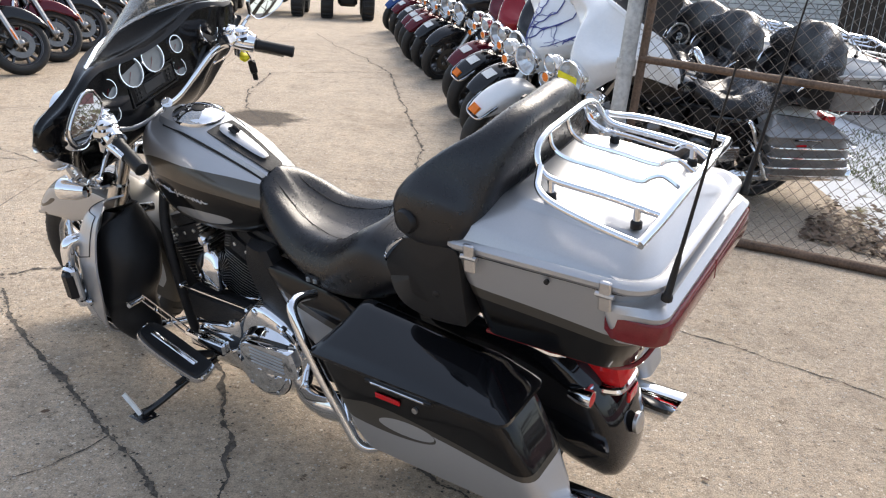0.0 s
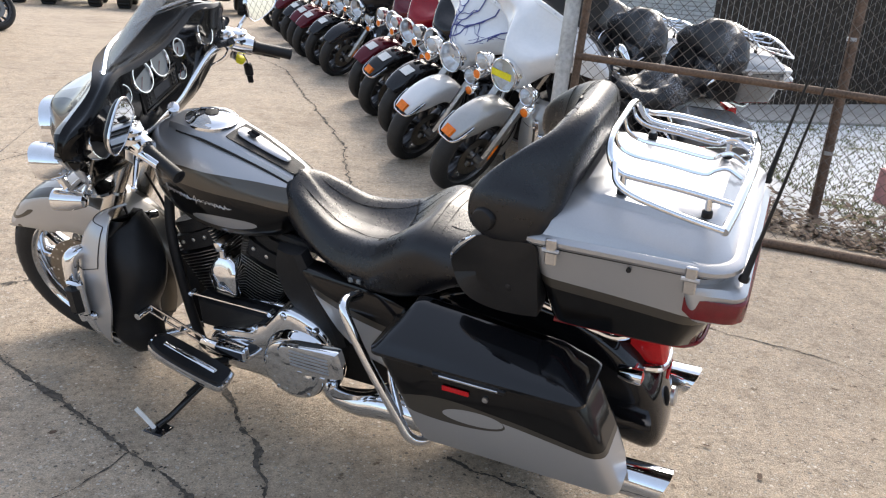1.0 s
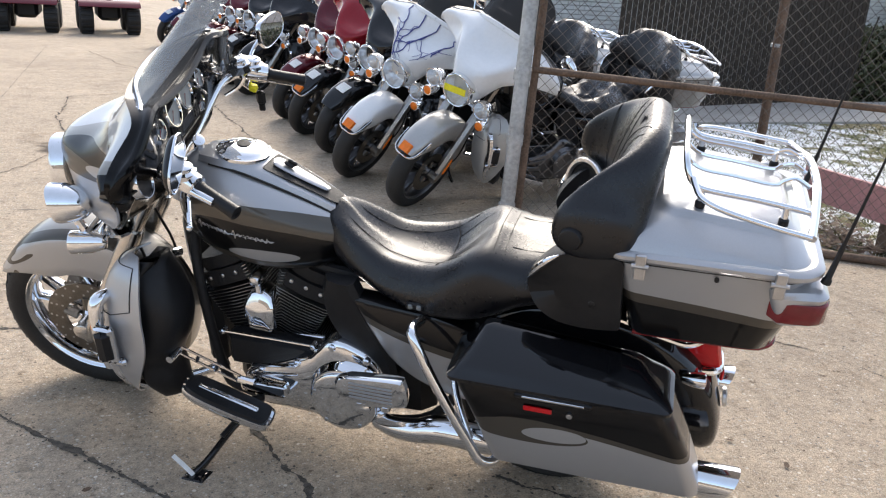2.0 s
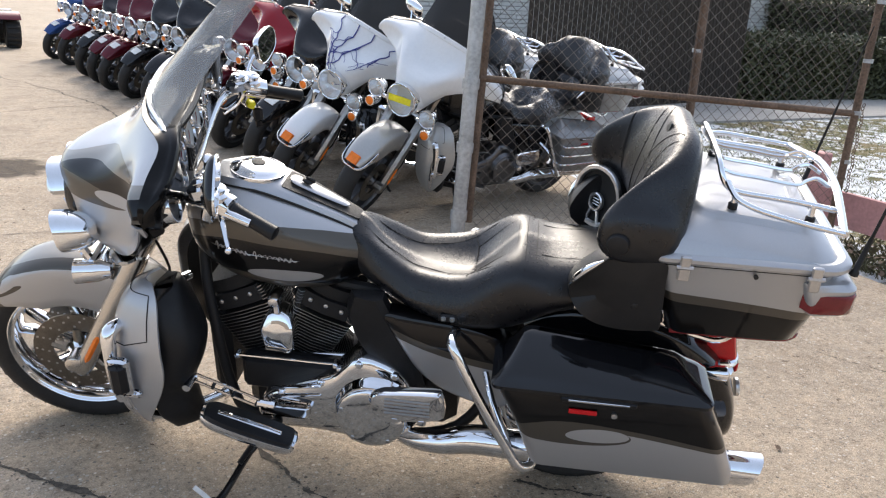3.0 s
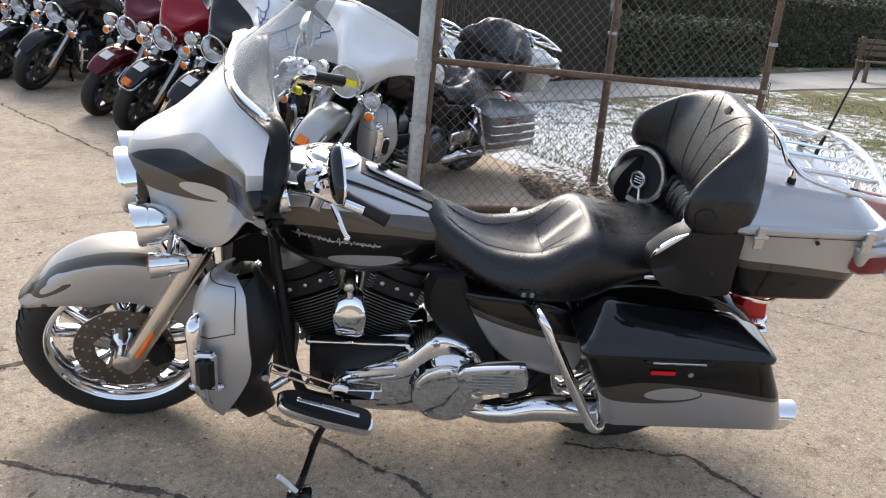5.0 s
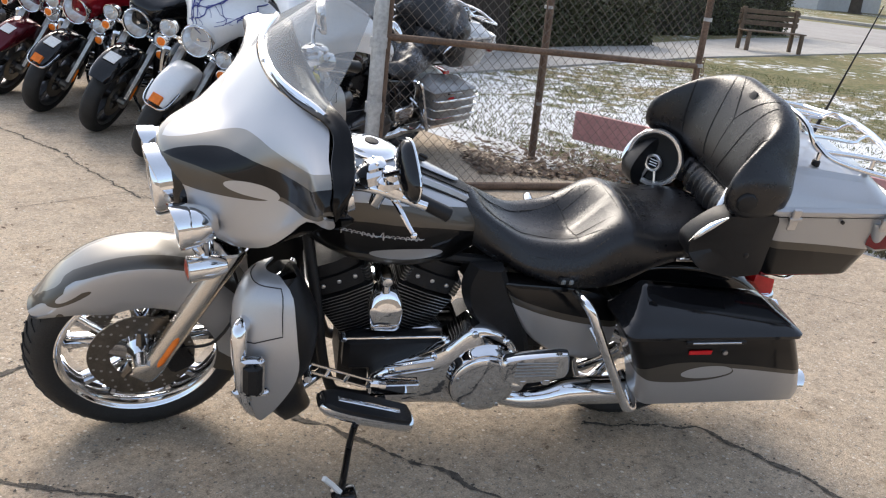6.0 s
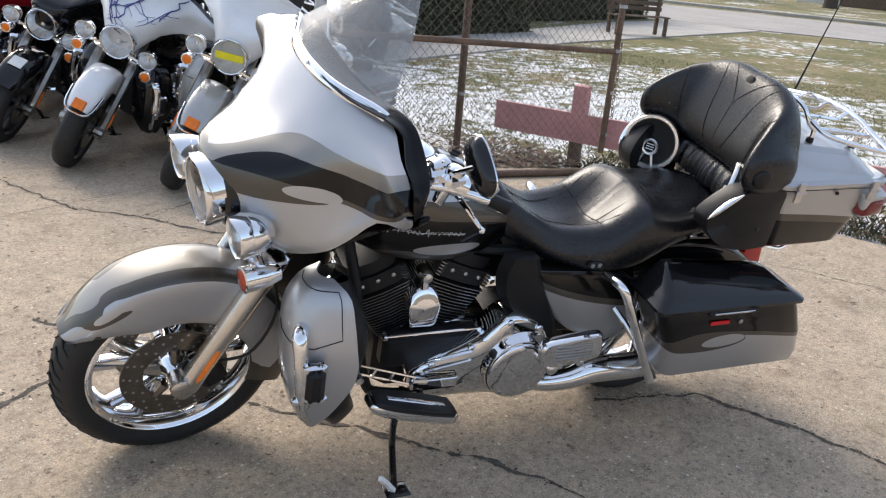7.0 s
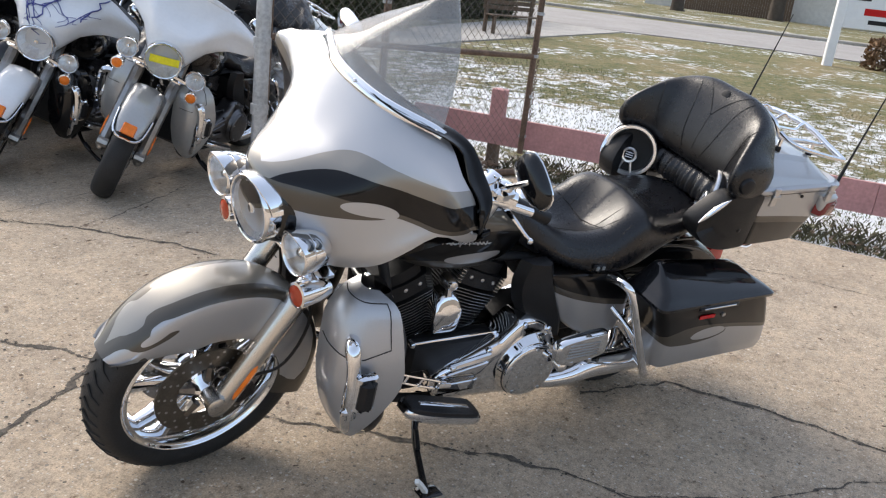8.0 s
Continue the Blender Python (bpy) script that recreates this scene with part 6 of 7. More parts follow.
def concrete(t, b):
    big = ramp_node(t, noise_node(t, .55, 5), [(.3, (.41, .33, .247)), (.55, (.455, .37, .278)), (.75, (.49, .40, .302))])
    mid = ramp_node(t, noise_node(t, 4, 9, .7), [(.28, (.78, .77, .76)), (.5, (1, 1, 1)), (.74, (1.12, 1.1, 1.07))])
    col = mix_node(t, 1.0, big, mid, "MULTIPLY")
    # rust-brown and mossy patches
    rust = ramp_node(t, noise_node(t, 1.7, 9, .72), [(.56, (0, 0, 0)), (.72, (.55, .55, .55))])
    col = mix_node(t, rust, col, (.26, .18, .105))
    # fine sand grain, then small and larger stones
    grain = ramp_node(t, noise_node(t, 150, 3, .85), [(.33, (.42, .41, .40)), (.5, (1, 1, 1)), (.68, (1.5, 1.48, 1.45))])
    col = mix_node(t, .65, col, grain, "MULTIPLY")
    blot = ramp_node(t, noise_node(t, 13, 4, .6), [(.30, (.78, .76, .73)), (.46, (1, 1, 1)), (.66, (1.12, 1.11, 1.09))])
    col = mix_node(t, .9, col, blot, "MULTIPLY")
    grit = ramp_node(t, noise_node(t, 42, 6, .75), [(.33, (.52, .5, .47)), (.48, (1, 1, 1)), (.68, (1.3, 1.27, 1.22))])
    col = mix_node(t, .9, col, grit, "MULTIPLY")
    col = speckle(t, col, 110, .40, .34, (.10, .085, .07), (.78, .71, .6), .85, 3.1)
    col = speckle(t, col, 48, .33, .22, (.085, .072, .06), (.8, .73, .62), .9, 7.7)
    # dark damp spots and stains
    stain = ramp_node(t, noise_node(t, .9, 7, .7), [(.56, (1, 1, 1)), (.70, (.74, .72, .7))])
    col = mix_node(t, 1.0, col, stain, "MULTIPLY")
    fleck = ramp_node(t, noise_node(t, 14, 6, .75), [(.60, (1, 1, 1)), (.67, (.34, .30, .26))])
    col = mix_node(t, 1.0, col, fleck, "MULTIPLY")
    # pale paint flecks and one old oil stain
    pale = ramp_node(t, noise_node(t, 9, 4, .6), [(.71, (0, 0, 0)), (.73, (.6, .6, .6))])
    col = mix_node(t, pale, col, (.58, .57, .54))
    co = t.nodes.new("ShaderNodeTexCoord").outputs["Object"]
    dist, wob, ad = (t.nodes.new(k) for k in ("ShaderNodeVectorMath", "ShaderNodeMath", "ShaderNodeMath"))
    dist.operation, dist.inputs[1].default_value = "DISTANCE", (-1.66, 7.35, 0)
    t.links.new(co, dist.inputs[0])
    wob.operation, wob.inputs[1].default_value = "MULTIPLY", .55
    t.links.new(noise_node(t, 4, 8, .7), wob.inputs[0])
    t.links.new(dist.outputs["Value"], ad.inputs[0]), t.links.new(wob.outputs[0], ad.inputs[1])
    oil = ramp_node(t, ad.outputs[0], [(.56, (.20, .18, .16)), (.70, (1, 1, 1))])
    col = mix_node(t, 1.0, col, oil, "MULTIPLY")
    # the concrete beyond the long diagonal joint is slightly paler than the rest
    dot, half = t.nodes.new("ShaderNodeVectorMath"), t.nodes.new("ShaderNodeMapRange")
    dot.operation, dot.inputs[1].default_value = "DOT_PRODUCT", (.738, .675, 0)
    t.links.new(co, dot.inputs[0]), t.links.new(dot.outputs["Value"], half.inputs["Value"])
    half.inputs["From Min"].default_value, half.inputs["From Max"].default_value = .915, .935
    col = mix_node(t, 1.0, col, ramp_node(t, half.outputs[0], [(0, (1.14, 1.14, 1.15)), (1, (.97, .97, .97))]), "MULTIPLY")
    t.links.new(col, b.inputs["Base Color"])
    b.inputs["Roughness"].default_value = .85
    bm_ = t.nodes.new("ShaderNodeBump")
    bm_.inputs["Strength"].default_value, bm_.inputs["Distance"].default_value = 1.0, .009
    t.links.new(noise_node(t, 95, 6, .75), bm_.inputs["Height"])
    t.links.new(bm_.outputs[0], b.inputs["Normal"])


def lawn(t, b):
    g = ramp_node(t, noise_node(t, 9, 9, .75), [(.3, (.045, .05, .016)), (.45, (.10, .105, .03)), (.55, (.17, .15, .055)), (.7, (.30, .22, .10))])
    straw = ramp_node(t, noise_node(t, .45, 5, .6), [(.47, (0, 0, 0)), (.62, (.6, .6, .6))])
    g = mix_node(t, straw, g, (.30, .225, .12))
    co = t.nodes.new("ShaderNodeTexCoord").outputs["Object"]
    s = noise_node(t, 3.2, 12, .8)
    drift = t.nodes.new("ShaderNodeMapRange")
    drift.inputs["From Min"].default_value, drift.inputs["From Max"].default_value = .3, .7
    drift.inputs["To Min"].default_value, drift.inputs["To Max"].default_value = -.085, .1
    t.links.new(noise_node(t, .33, 3, .5), drift.inputs["Value"])
    far = t.nodes.new("ShaderNodeSeparateXYZ")
    t.links.new(co, far.inputs[0])
    fade = t.nodes.new("ShaderNodeMapRange")
    fade.inputs["From Min"].default_value, fade.inputs["From Max"].default_value = 4.0, 13.0
    fade.inputs["To Min"].default_value, fade.inputs["To Max"].default_value = .075, -.085
    t.links.new(far.outputs[0], fade.inputs["Value"])
    ad, both = t.nodes.new("ShaderNodeMath"), t.nodes.new("ShaderNodeMath")
    t.links.new(s, both.inputs[0]), t.links.new(drift.outputs[0], both.inputs[1])
    t.links.new(both.outputs[0], ad.inputs[0]), t.links.new(fade.outputs[0], ad.inputs[1])
    snow = ramp_node(t, ad.outputs[0], [(.485, (0, 0, 0)), (.54, (.92, .92, .92))])
    t.links.new(mix_node(t, snow, g, (.8, .82, .85)), b.inputs["Base Color"])
    b.inputs["Roughness"].default_value = .9
    bm_ = t.nodes.new("ShaderNodeBump")
    bm_.inputs["Strength"].default_value, bm_.inputs["Distance"].default_value = .9, .03
    t.links.new(noise_node(t, 40, 6, .7), bm_.inputs["Height"])
    t.links.new(bm_.outputs[0], b.inputs["Normal"])


CONCRETE, LAWN = ground_mat("weathered_concrete", concrete), ground_mat("winter_lawn", lawn)
ASPHALT = mat("road_surface", (.30, .28, .26), .85, vary=.15, scale=.6, bump=.3, bump_scale=80)
WALKWAY = mat("pale_walkway", (.36, .34, .31), .85, vary=.2, scale=1.2, bump=.3, bump_scale=90)
CRACK = mat("crack_dirt", (.085, .072, .058), .95, vary=.8, scale=40, bump=.9, bump_scale=90)
JOINT = mat("slab_joint_dirt", (.16, .14, .12), .95, vary=.4, scale=14)
RUST = mat("rusty_pipe", (.15, .10, .07), .75, .3, vary=.45, scale=9, bump=.4, bump_scale=120)
GALV = mat("galvanised_pipe", (.40, .41, .42), .45, .7, vary=.3, scale=5, bump=.15, bump_scale=160)
WIRE = mat("weathered_fence_wire", (.165, .14, .12), .6, .5, vary=.45, scale=3)

solid("ground", Shape().add([(-300, -300, -.03), (400, -300, -.03), (400, 400, -.03), (-300, 400, -.03)], [(0, 1, 2, 3)]), LAWN, "winter lawn with patches of thin snow", "ground", kind="structure")
lot = [(-40, -30), (3.35, -30), (3.32, 1.0), (3.25, 4.0), (2.85, 5.1), (3.05, 9.0), (3.2, 46.0), (-40, 46)]
slab = Shape()
slab.loft([[(x, y, -.12) for x, y in lot], [(x, y, 0) for x, y in lot]])
solid("pavement", slab, CONCRETE, "weathered cracked concrete parking lot", "pavement", kind="structure", sharp=20)


def ribbon(pts, w, seed, z=.0025, wob=.02, step=.010, chips=.9):
    """A ragged crack lying in the ground along pts."""
    rnd = random.Random(seed)
    p = np.array(pts, float)
    seg = np.linalg.norm(np.diff(p, axis=0), axis=1)
    n = max(4, int(seg.sum() / step))
    c = np.concatenate([[0], np.cumsum(seg)])
    s = np.linspace(0, c[-1], n)
    x, y = np.interp(s, c, p[:, 0]), np.interp(s, c, p[:, 1])
    off = np.array([noise.noise((seed * 7.3, v * 2.2, 0)) * wob * 1.6 + noise.noise((seed * 3.1, v * 11, 4)) * wob * .7 for v in s])
    d = np.gradient(np.stack([x, y], 1), axis=0)
    d /= np.linalg.norm(d, axis=1)[:, None] + 1e-9
    nx, ny = -d[:, 1], d[:, 0]
    wl = np.array([w * max(.08, .05 + 1.5 * abs(noise.noise((seed, v * 5, 9))) + .8 * noise.noise((seed, v * 23, 5)) + .5 * noise.noise((seed, v * 61, 2)) + .6 * rnd.random()) for v in s])
    wl[0] = wl[-1] = w * .15
    v, f = [], []
    for i in range(n):
        for k in (-.5, .5):
            v.append((x[i] + nx[i] * (off[i] + k * wl[i]), y[i] + ny[i] * (off[i] + k * wl[i]), z))
    for i in range(n - 1):
        f.append((2 * i, 2 * i + 1, 2 * i + 3, 2 * i + 2))
    # crumbled bits along both edges
    for i in range(int(n * chips)):
        j = rnd.randrange(n)
        e = off[j] + rnd.gauss(0, .9) * w
        r_ = w * rnd.uniform(.08, .3)
        a0 = rnd.random() * 6.28
        o = len(v)
        for k in range(5):
            rr = r_ * rnd.uniform(.6, 1.3)
            v.append((x[j] + nx[j] * e + rr * math.cos(a0 + k * 1.257), y[j] + ny[j] * e + rr * math.sin(a0 + k * 1.257), z + .0004))
        f.append(tuple(range(o, o + 5)))
    return v, f


CRACKS = [
    (.026, [(-1.75, 3.35), (-1.6, 3.12), (-1.25, 2.75), (-.91, 2.40), (-.62, 2.1), (-.3, 1.7)]), (.032, [(-1.83, 3.48), (-1.63, 3.62), (-1.33, 3.67), (-1.0, 3.75), (-.84, 3.86), (-.94, 4.23)]),
    (.022, [(-.76, 3.13), (-.66, 2.92), (-.53, 2.61), (-.42, 2.31), (-.40, 2.07), (-.38, 1.6)]), (.010, [(-1.01, 2.02), (-.9, 2.2), (-.83, 2.31)]),
    (.026, [(.2, 2.3), (.49, 2.0), (.51, 1.73), (.515, 1.18), (.56, .2)]), (.014, [(-.40, 1.92), (-.1, 1.5), (.26, 1.18), (.9, .8)]),
    (.010, [(1.0, 3.7), (1.29, 3.44), (1.95, 2.98), (2.36, 2.13), (2.44, 1.22)]), (.022, [(-.09, 5.46), (.10, 5.13), (.28, 4.61), (.31, 4.29)]), (.010, [(.10, 5.13), (.55, 5.2), (1.14, 5.30)]),
    (.024, [(-.09, 5.4), (-.12, 5.95), (-.16, 6.9), (-.44, 8.35), (-.83, 10.6), (-1.39, 12.0), (-2.0, 13.2), (-2.53, 14.6)]), (.024, [(-1.5, 7.1), (-1.9, 7.77), (-2.1, 8.6), (-2.17, 9.9), (-1.4, 10.4), (-.83, 10.6)]),
    (.014, [(-2.9, 4.7), (-2.52, 5.39), (-2.2, 6.2), (-1.9, 7.0)]), (.012, [(-5.0, 6.0), (-4.1, 5.6), (-3.1, 5.7), (-2.4, 5.2)]), (.014, [(-3.0, 12.0), (-2.2, 12.4), (-1.39, 12.0)]),
]
cr = thing("crack", "dirt-filled cracks in the concrete", "crack", kind="stuff")
for i, (w, pts) in enumerate(CRACKS):
    s = Shape()
    s.add(*ribbon(pts, w * .85, i + 1, wob=.035 if i else .012))
    part("crack_line", s, CRACK, cr, flip=False)
jo = thing("slab_joint", "straight joints between concrete slabs", "joint", kind="stuff")
for i, pts in enumerate(([(-6, 5.3), (1.5, 5.62)], [(-6, 6.9), (1.2, 7.28)], [(-6, 9.4), (1, 9.75)], [(-6, 12.5), (.5, 12.8)], [(-3.3, 16), (-2.2, 2.2)], [(-6, 3.35), (-1.8, 3.48)])):
    s = Shape()
    s.add(*ribbon(pts, .010, i + 40, z=.002, wob=.004, step=.06, chips=0) if i < 5 else ribbon(pts, .03, i + 40, z=.002, wob=.02, step=.02))
    part("joint_line", s, JOINT, jo, flip=False)

# unseen wall far behind the camera, added to darken reflections from that side
UNSEEN_BRICK = mat("unseen_wall_brick", (.16, .14, .12), .8, vary=.25, scale=3, bump=.3, bump_scale=40)
solid("wall_south", Shape().box((-26, -15.4, -.1), (16, -15.0, 3.6), .02), UNSEEN_BRICK, "unseen plain brown wall added to darken reflections", "wall", kind="structure")


# ---- row of parked motorcycles ----
ROWPAINT = mat("row_paint", (0.012, 0.012, 0.014), 0.15, 0.0, 1.0, vary=0.05)
SMOKE = thin_glass("smoked_screen", (0.12, 0.12, 0.13), 0.06)
# the row's fork legs take a darker metal than the hero's
DULLFORK = mat("darker_fork_metal", (.36, .35, .34), .3, 1.0, vary=.15, scale=30)
DARKRIM = mat("dull_cast_wheel", (.14, .14, .145), .35, .9, vary=.1)
# chrome of the parked engines, its colour darkened for the shade they stand in
SHADED_CHROME = mat("shaded_engine_chrome", (.16, .16, .165), .3, 1.0, vary=.2)
ROW = dict(HERO, hero=False, lens=CLEAR, fork=DULLFORK, metal=SHADED_CHROME, rim=DARKRIM, fender=ROWPAINT, fender_label="", fairing=ROWPAINT, fairing_label="", tank=ROWPAINT, tank_label="", trunk=ROWPAINT, trunk_label="", lid=ROWPAINT, lid_label="",
           bag=ROWPAINT, bag_label="", bag_lid=ROWPAINT, plain=ROWPAINT, lower_label="", side=ROWPAINT, side_label="", tab=BLACK, arch=True, screen_height=.27, signal=AMBER)


def dressed(base, m, label, body, fender=None, lower=None, bag=None, screen=None, lamp=True, card=False, extra=None, frost=False):
    """A copy of a parked motorcycle in its own colours, some parts darkened for shade."""
    b = copy_thing(base, m)
    tagged(b, label)
    # tanks are black to paint in the shade under the fairing wings
    # trunk and lid paint is greyed for shade and dirt
    over = {"front_fender": fender, "lower_fairing": lower, "saddlebag": bag, "bag_lid": bag, "fuel_tank": BLACK, "side_cover": BLACK, "trunk": bag, "trunk_lid": SILVER2 if frost else None}
    for o in b.children_recursive:
        kind = o.name.split(".")[0]
        if kind == "windscreen" and screen:
            o.material_slots[0].link, o.material_slots[0].material = "OBJECT", screen
        elif o.data.materials[0] == ROWPAINT:
            o.material_slots[0].link, o.material_slots[0].material = "OBJECT", over.get(kind) or body
    ff = next(o for o in b.children if o.name.startswith("front_fender"))
    c = np.array((FRONT_AXLE[0], 0, FRONT_AXLE[2]))
    tip = lambda a, r: c + r * np.array((math.cos(radians(a)), 0, math.sin(radians(a))))
    if lamp:
        s = Shape().loft([[tip(a, r) + (0, y, 0) for y, r in ((-.04, .373), (.04, .373), (.034, .392), (-.034, .392))] for a in (141.5, 137, 132)])
        part("fender_lamp", s, AMBER, ff, "amber fender-tip lamp")
        t = Shape()
        for r in (.366, .352):
            t.tube([tip(115, r) + (0, -.098, -.02), tip(135, r) + (0, -.085, -.02), tip(143, r) + (0, -.05, -.01), tip(145, r + .004), tip(143, r) + (0, .05, -.01), tip(135, r) + (0, .085, -.02), tip(115, r) + (0, .098, -.02)], .005, 6, 18)
        part("fender_trim", t, CHROME, ff, "chrome fender trim")
        run = spline([(115, -.096, -.02), (135, -.083, -.02), (143, -.049, -.01), (145, 0, 0), (143, .049, -.01), (135, .083, -.02), (115, .096, -.02)], 18)
        part("fender_skirt", Shape().loft([[tip(a, r) + (0, y * k_, z) for r, k_ in ((.367, 1), (.351, 1), (.351, .9), (.367, .9))] for a, y, z in run]), BLACK, ff, "black fender skirt between the trim lines")
    if card:
        s = Shape().loft([[tip(a, r) + (0, y, 0) for y, r in ((-.045, .384), (.045, .384), (.045, .388), (-.045, .388))] for a in (116, 108, 101)])
        part("fender_card", s, PAPER, ff, "white card on the fender")
    if extra:
        extra(b)
    if frost:
        for o in b.children_recursive:
            kind = o.name.split(".")[0]
            if o.data.materials[0] == LEATHER:
                # soft, sagging upholstery under a skin of frost
                o.data = o.data.copy()
                o.data.materials[0] = FROSTED
                co = np.array([v.co[:] for v in o.data.vertices])
                amp = .013 if kind in ("seat", "backrest") else .003
                lump = np.sin(co @ (31, 11, 5) + 1.3) * np.sin(co @ (7, 37, 13)) + .7 * np.sin(co @ (17, -23, 41) + .6) + .5 * np.sin(co @ (-53, 47, 29))
                co[:, 2] += amp * lump - (.02 if kind == "backrest" else 0)
                co[:, 0] += amp * .7 * np.roll(lump, 3)
                o.data.vertices.foreach_set("co", co.ravel())
            elif kind in ("speaker_ring", "tweeter"):
                o.material_slots[0].link, o.material_slots[0].material = "OBJECT", PLASTIC
    return b


def frosted():
    """Black upholstery with white frost in flecks."""
    m = mat("frosted_leather", (.012, .012, .014), .34, vary=.3, scale=10, bump=.4, bump_scale=60)
    t = m.node_tree
    b = t.nodes["Principled BSDF"]
    old = b.inputs["Base Color"].links[0].from_socket
    n, big, r, mx, mul = (t.nodes.new(k) for k in ("ShaderNodeTexNoise", "ShaderNodeTexNoise", "ShaderNodeMapRange", "ShaderNodeMix", "ShaderNodeMath"))
    co = t.nodes.new("ShaderNodeTexCoord").outputs["Object"]
    t.links.new(co, n.inputs["Vector"]), t.links.new(co, big.inputs["Vector"])
    n.inputs["Scale"].default_value, n.inputs["Detail"].default_value, big.inputs["Scale"].default_value = 130, 3, 6
    mul.operation = "MULTIPLY"
    t.links.new(n.outputs["Fac"], mul.inputs[0]), t.links.new(big.outputs["Fac"], mul.inputs[1])
    r.inputs["From Min"].default_value, r.inputs["From Max"].default_value = .29, .40
    t.links.new(mul.outputs[0], r.inputs["Value"])
    mx.data_type, mx.inputs[7].default_value = "RGBA", (.32, .33, .35, 1)
    t.links.new(r.outputs[0], mx.inputs[0]), t.links.new(old, mx.inputs[6]), t.links.new(mx.outputs[2], b.inputs["Base Color"])
    return m


FROSTED = frosted()


row = motorcycle("dark touring motorcycle parked in a row", ROW, 0.5, 29, stance(-.18, 10.45, 13, 12), "parked motorcycle row")


def bolts(b):
    """Blue-violet lightning strokes over the white fairing."""
    fa = next(o for o in b.children if o.name.startswith("fairing"))
    me, rnd = fa.data, random.Random(5)
    nu, nv = int(48 * .5), int(24 * .5)
    g = np.array([me.vertices[i].co[:] for i in range((nu + 1) * (nv + 1))]).reshape(nu + 1, nv + 1, 3)

    def at(u, v):
        u, v = min(max(u, 0), nu - .01), min(max(v, 0), nv - .01)
        i, j = int(u), int(v)
        f, h = u - i, v - j
        return g[i, j] * (1 - f) * (1 - h) + g[i + 1, j] * f * (1 - h) + g[i, j + 1] * (1 - f) * h + g[i + 1, j + 1] * f * h + (-.006, 0, .003)
    ink = mat("lightning_ink", (.05, .06, .25), .3, 0, 1.0)

    def stroke(u, v, du, dv, n, w, depth):
        pts = []
        for i in range(n):
            pts.append(at(u, v))
            u, v = u + du + rnd.uniform(-.45, .45), v + dv + rnd.uniform(-.2, .2)
            if depth and i and rnd.random() < .55:
                stroke(u, v, rnd.choice((-1, 1)) * rnd.uniform(.3, .7), dv * .7, max(3, n - i - 1), w * .6, depth - 1)
        if len(pts) > 2:
            part("lightning_stroke", Shape().tube(pts, w, 5), ink, fa, "blue-violet painted lightning")
    for u0 in (7, 11, 13.5, 17):
        stroke(u0, nv - .3, rnd.uniform(-.25, .25), -.75, 9, .0045, 2)


def tagged_lamp(b):
    """A yellow card tied over the headlamp."""
    fa = next(o for o in b.children if o.name.startswith("fairing"))
    hd = next(o for o in fa.children if o.name.startswith("headlamp"))
    s = Shape().box((.04, -.092, .895), (.044, .075, .94), .002, turn=np.array(Matrix.Rotation(radians(-14), 3, "X")), about=(.06, 0, .905))
    part("price_card", s, YELLOW, hd, "yellow card across the headlamp")
    for z in (.43, .50, .57):
        part("bag_rail", Shape().tube([(1.47, -.30, z), (1.46, -.40, z), (1.50, -.425, z), (1.75, -.43, z), (2.02 - .1 * (z - .4), -.42, z), (2.07, -.38, z), (2.075, -.26, z)], .008, 8, 24), CHROME, b, "chrome saddlebag rail")


GREYP = mat("grey_bag_paint", (.24, .24, .24), .42, .5, 1.0, vary=.2, scale=14)
SILVER2 = mat("pale_silver_paint", (.42, .42, .41), .32, .5, 1.0, vary=.05)
dressed(row, stance(.65, 5.56, 13, 12.8), "white and silver touring motorcycle with a yellow card on its headlamp", WHITE, SILVER2, SILVER2, GREYP, SMOKE, True, False, tagged_lamp, True)
dressed(row, stance(.40, 6.38, 15, 13.5), "white touring motorcycle with painted blue lightning", WHITE, WHITE, BLACK, WHITE, SMOKE, True, False, bolts, True)
dressed(row, stance(.38, 7.24, 13, 12), "black touring motorcycle with a white card on its fender", BLACK, None, None, None, SMOKE, False, True)
dressed(row, stance(.24, 8.05, 12, 12), "red and black touring motorcycle with amber fender lamp", REDP, BLACK, BLACK, None, SMOKE, True, True)
dressed(row, stance(.15, 8.86, 13, 12), "maroon touring motorcycle with a white card on its fender", MAROON, None, None, None, SMOKE, False, True)
for y, x, c, l in ((11.2, -.52, BLACK, "black"), (11.95, -.72, MAROON, "maroon"), (12.7, -.84, MAROON, "maroon"), (13.5, -.98, BLACK, "black"), (14.9, -1.22, MAROON, "maroon"), (15.9, -1.45, BLUEP, "blue")):
    dressed(row, stance(x + .14, y + .1, 13, 12), l + " touring motorcycle parked far down the row", c, None, None, None, SMOKE, False, True)
for x, y, c, l in ((-4.5, 8.6, BLACK, "black"), (-4.62, 9.6, MAROON, "maroon"), (-4.75, 10.6, BLACK, "black"), (-5.0, 12.7, BLACK, "black"), (-4.9, 11.6, BLACK, "black")):
    dressed(row, stance(x, y, 196, 10), l + " touring motorcycle parked on the far side of the lot", c, None, None, None, SMOKE, False, False)


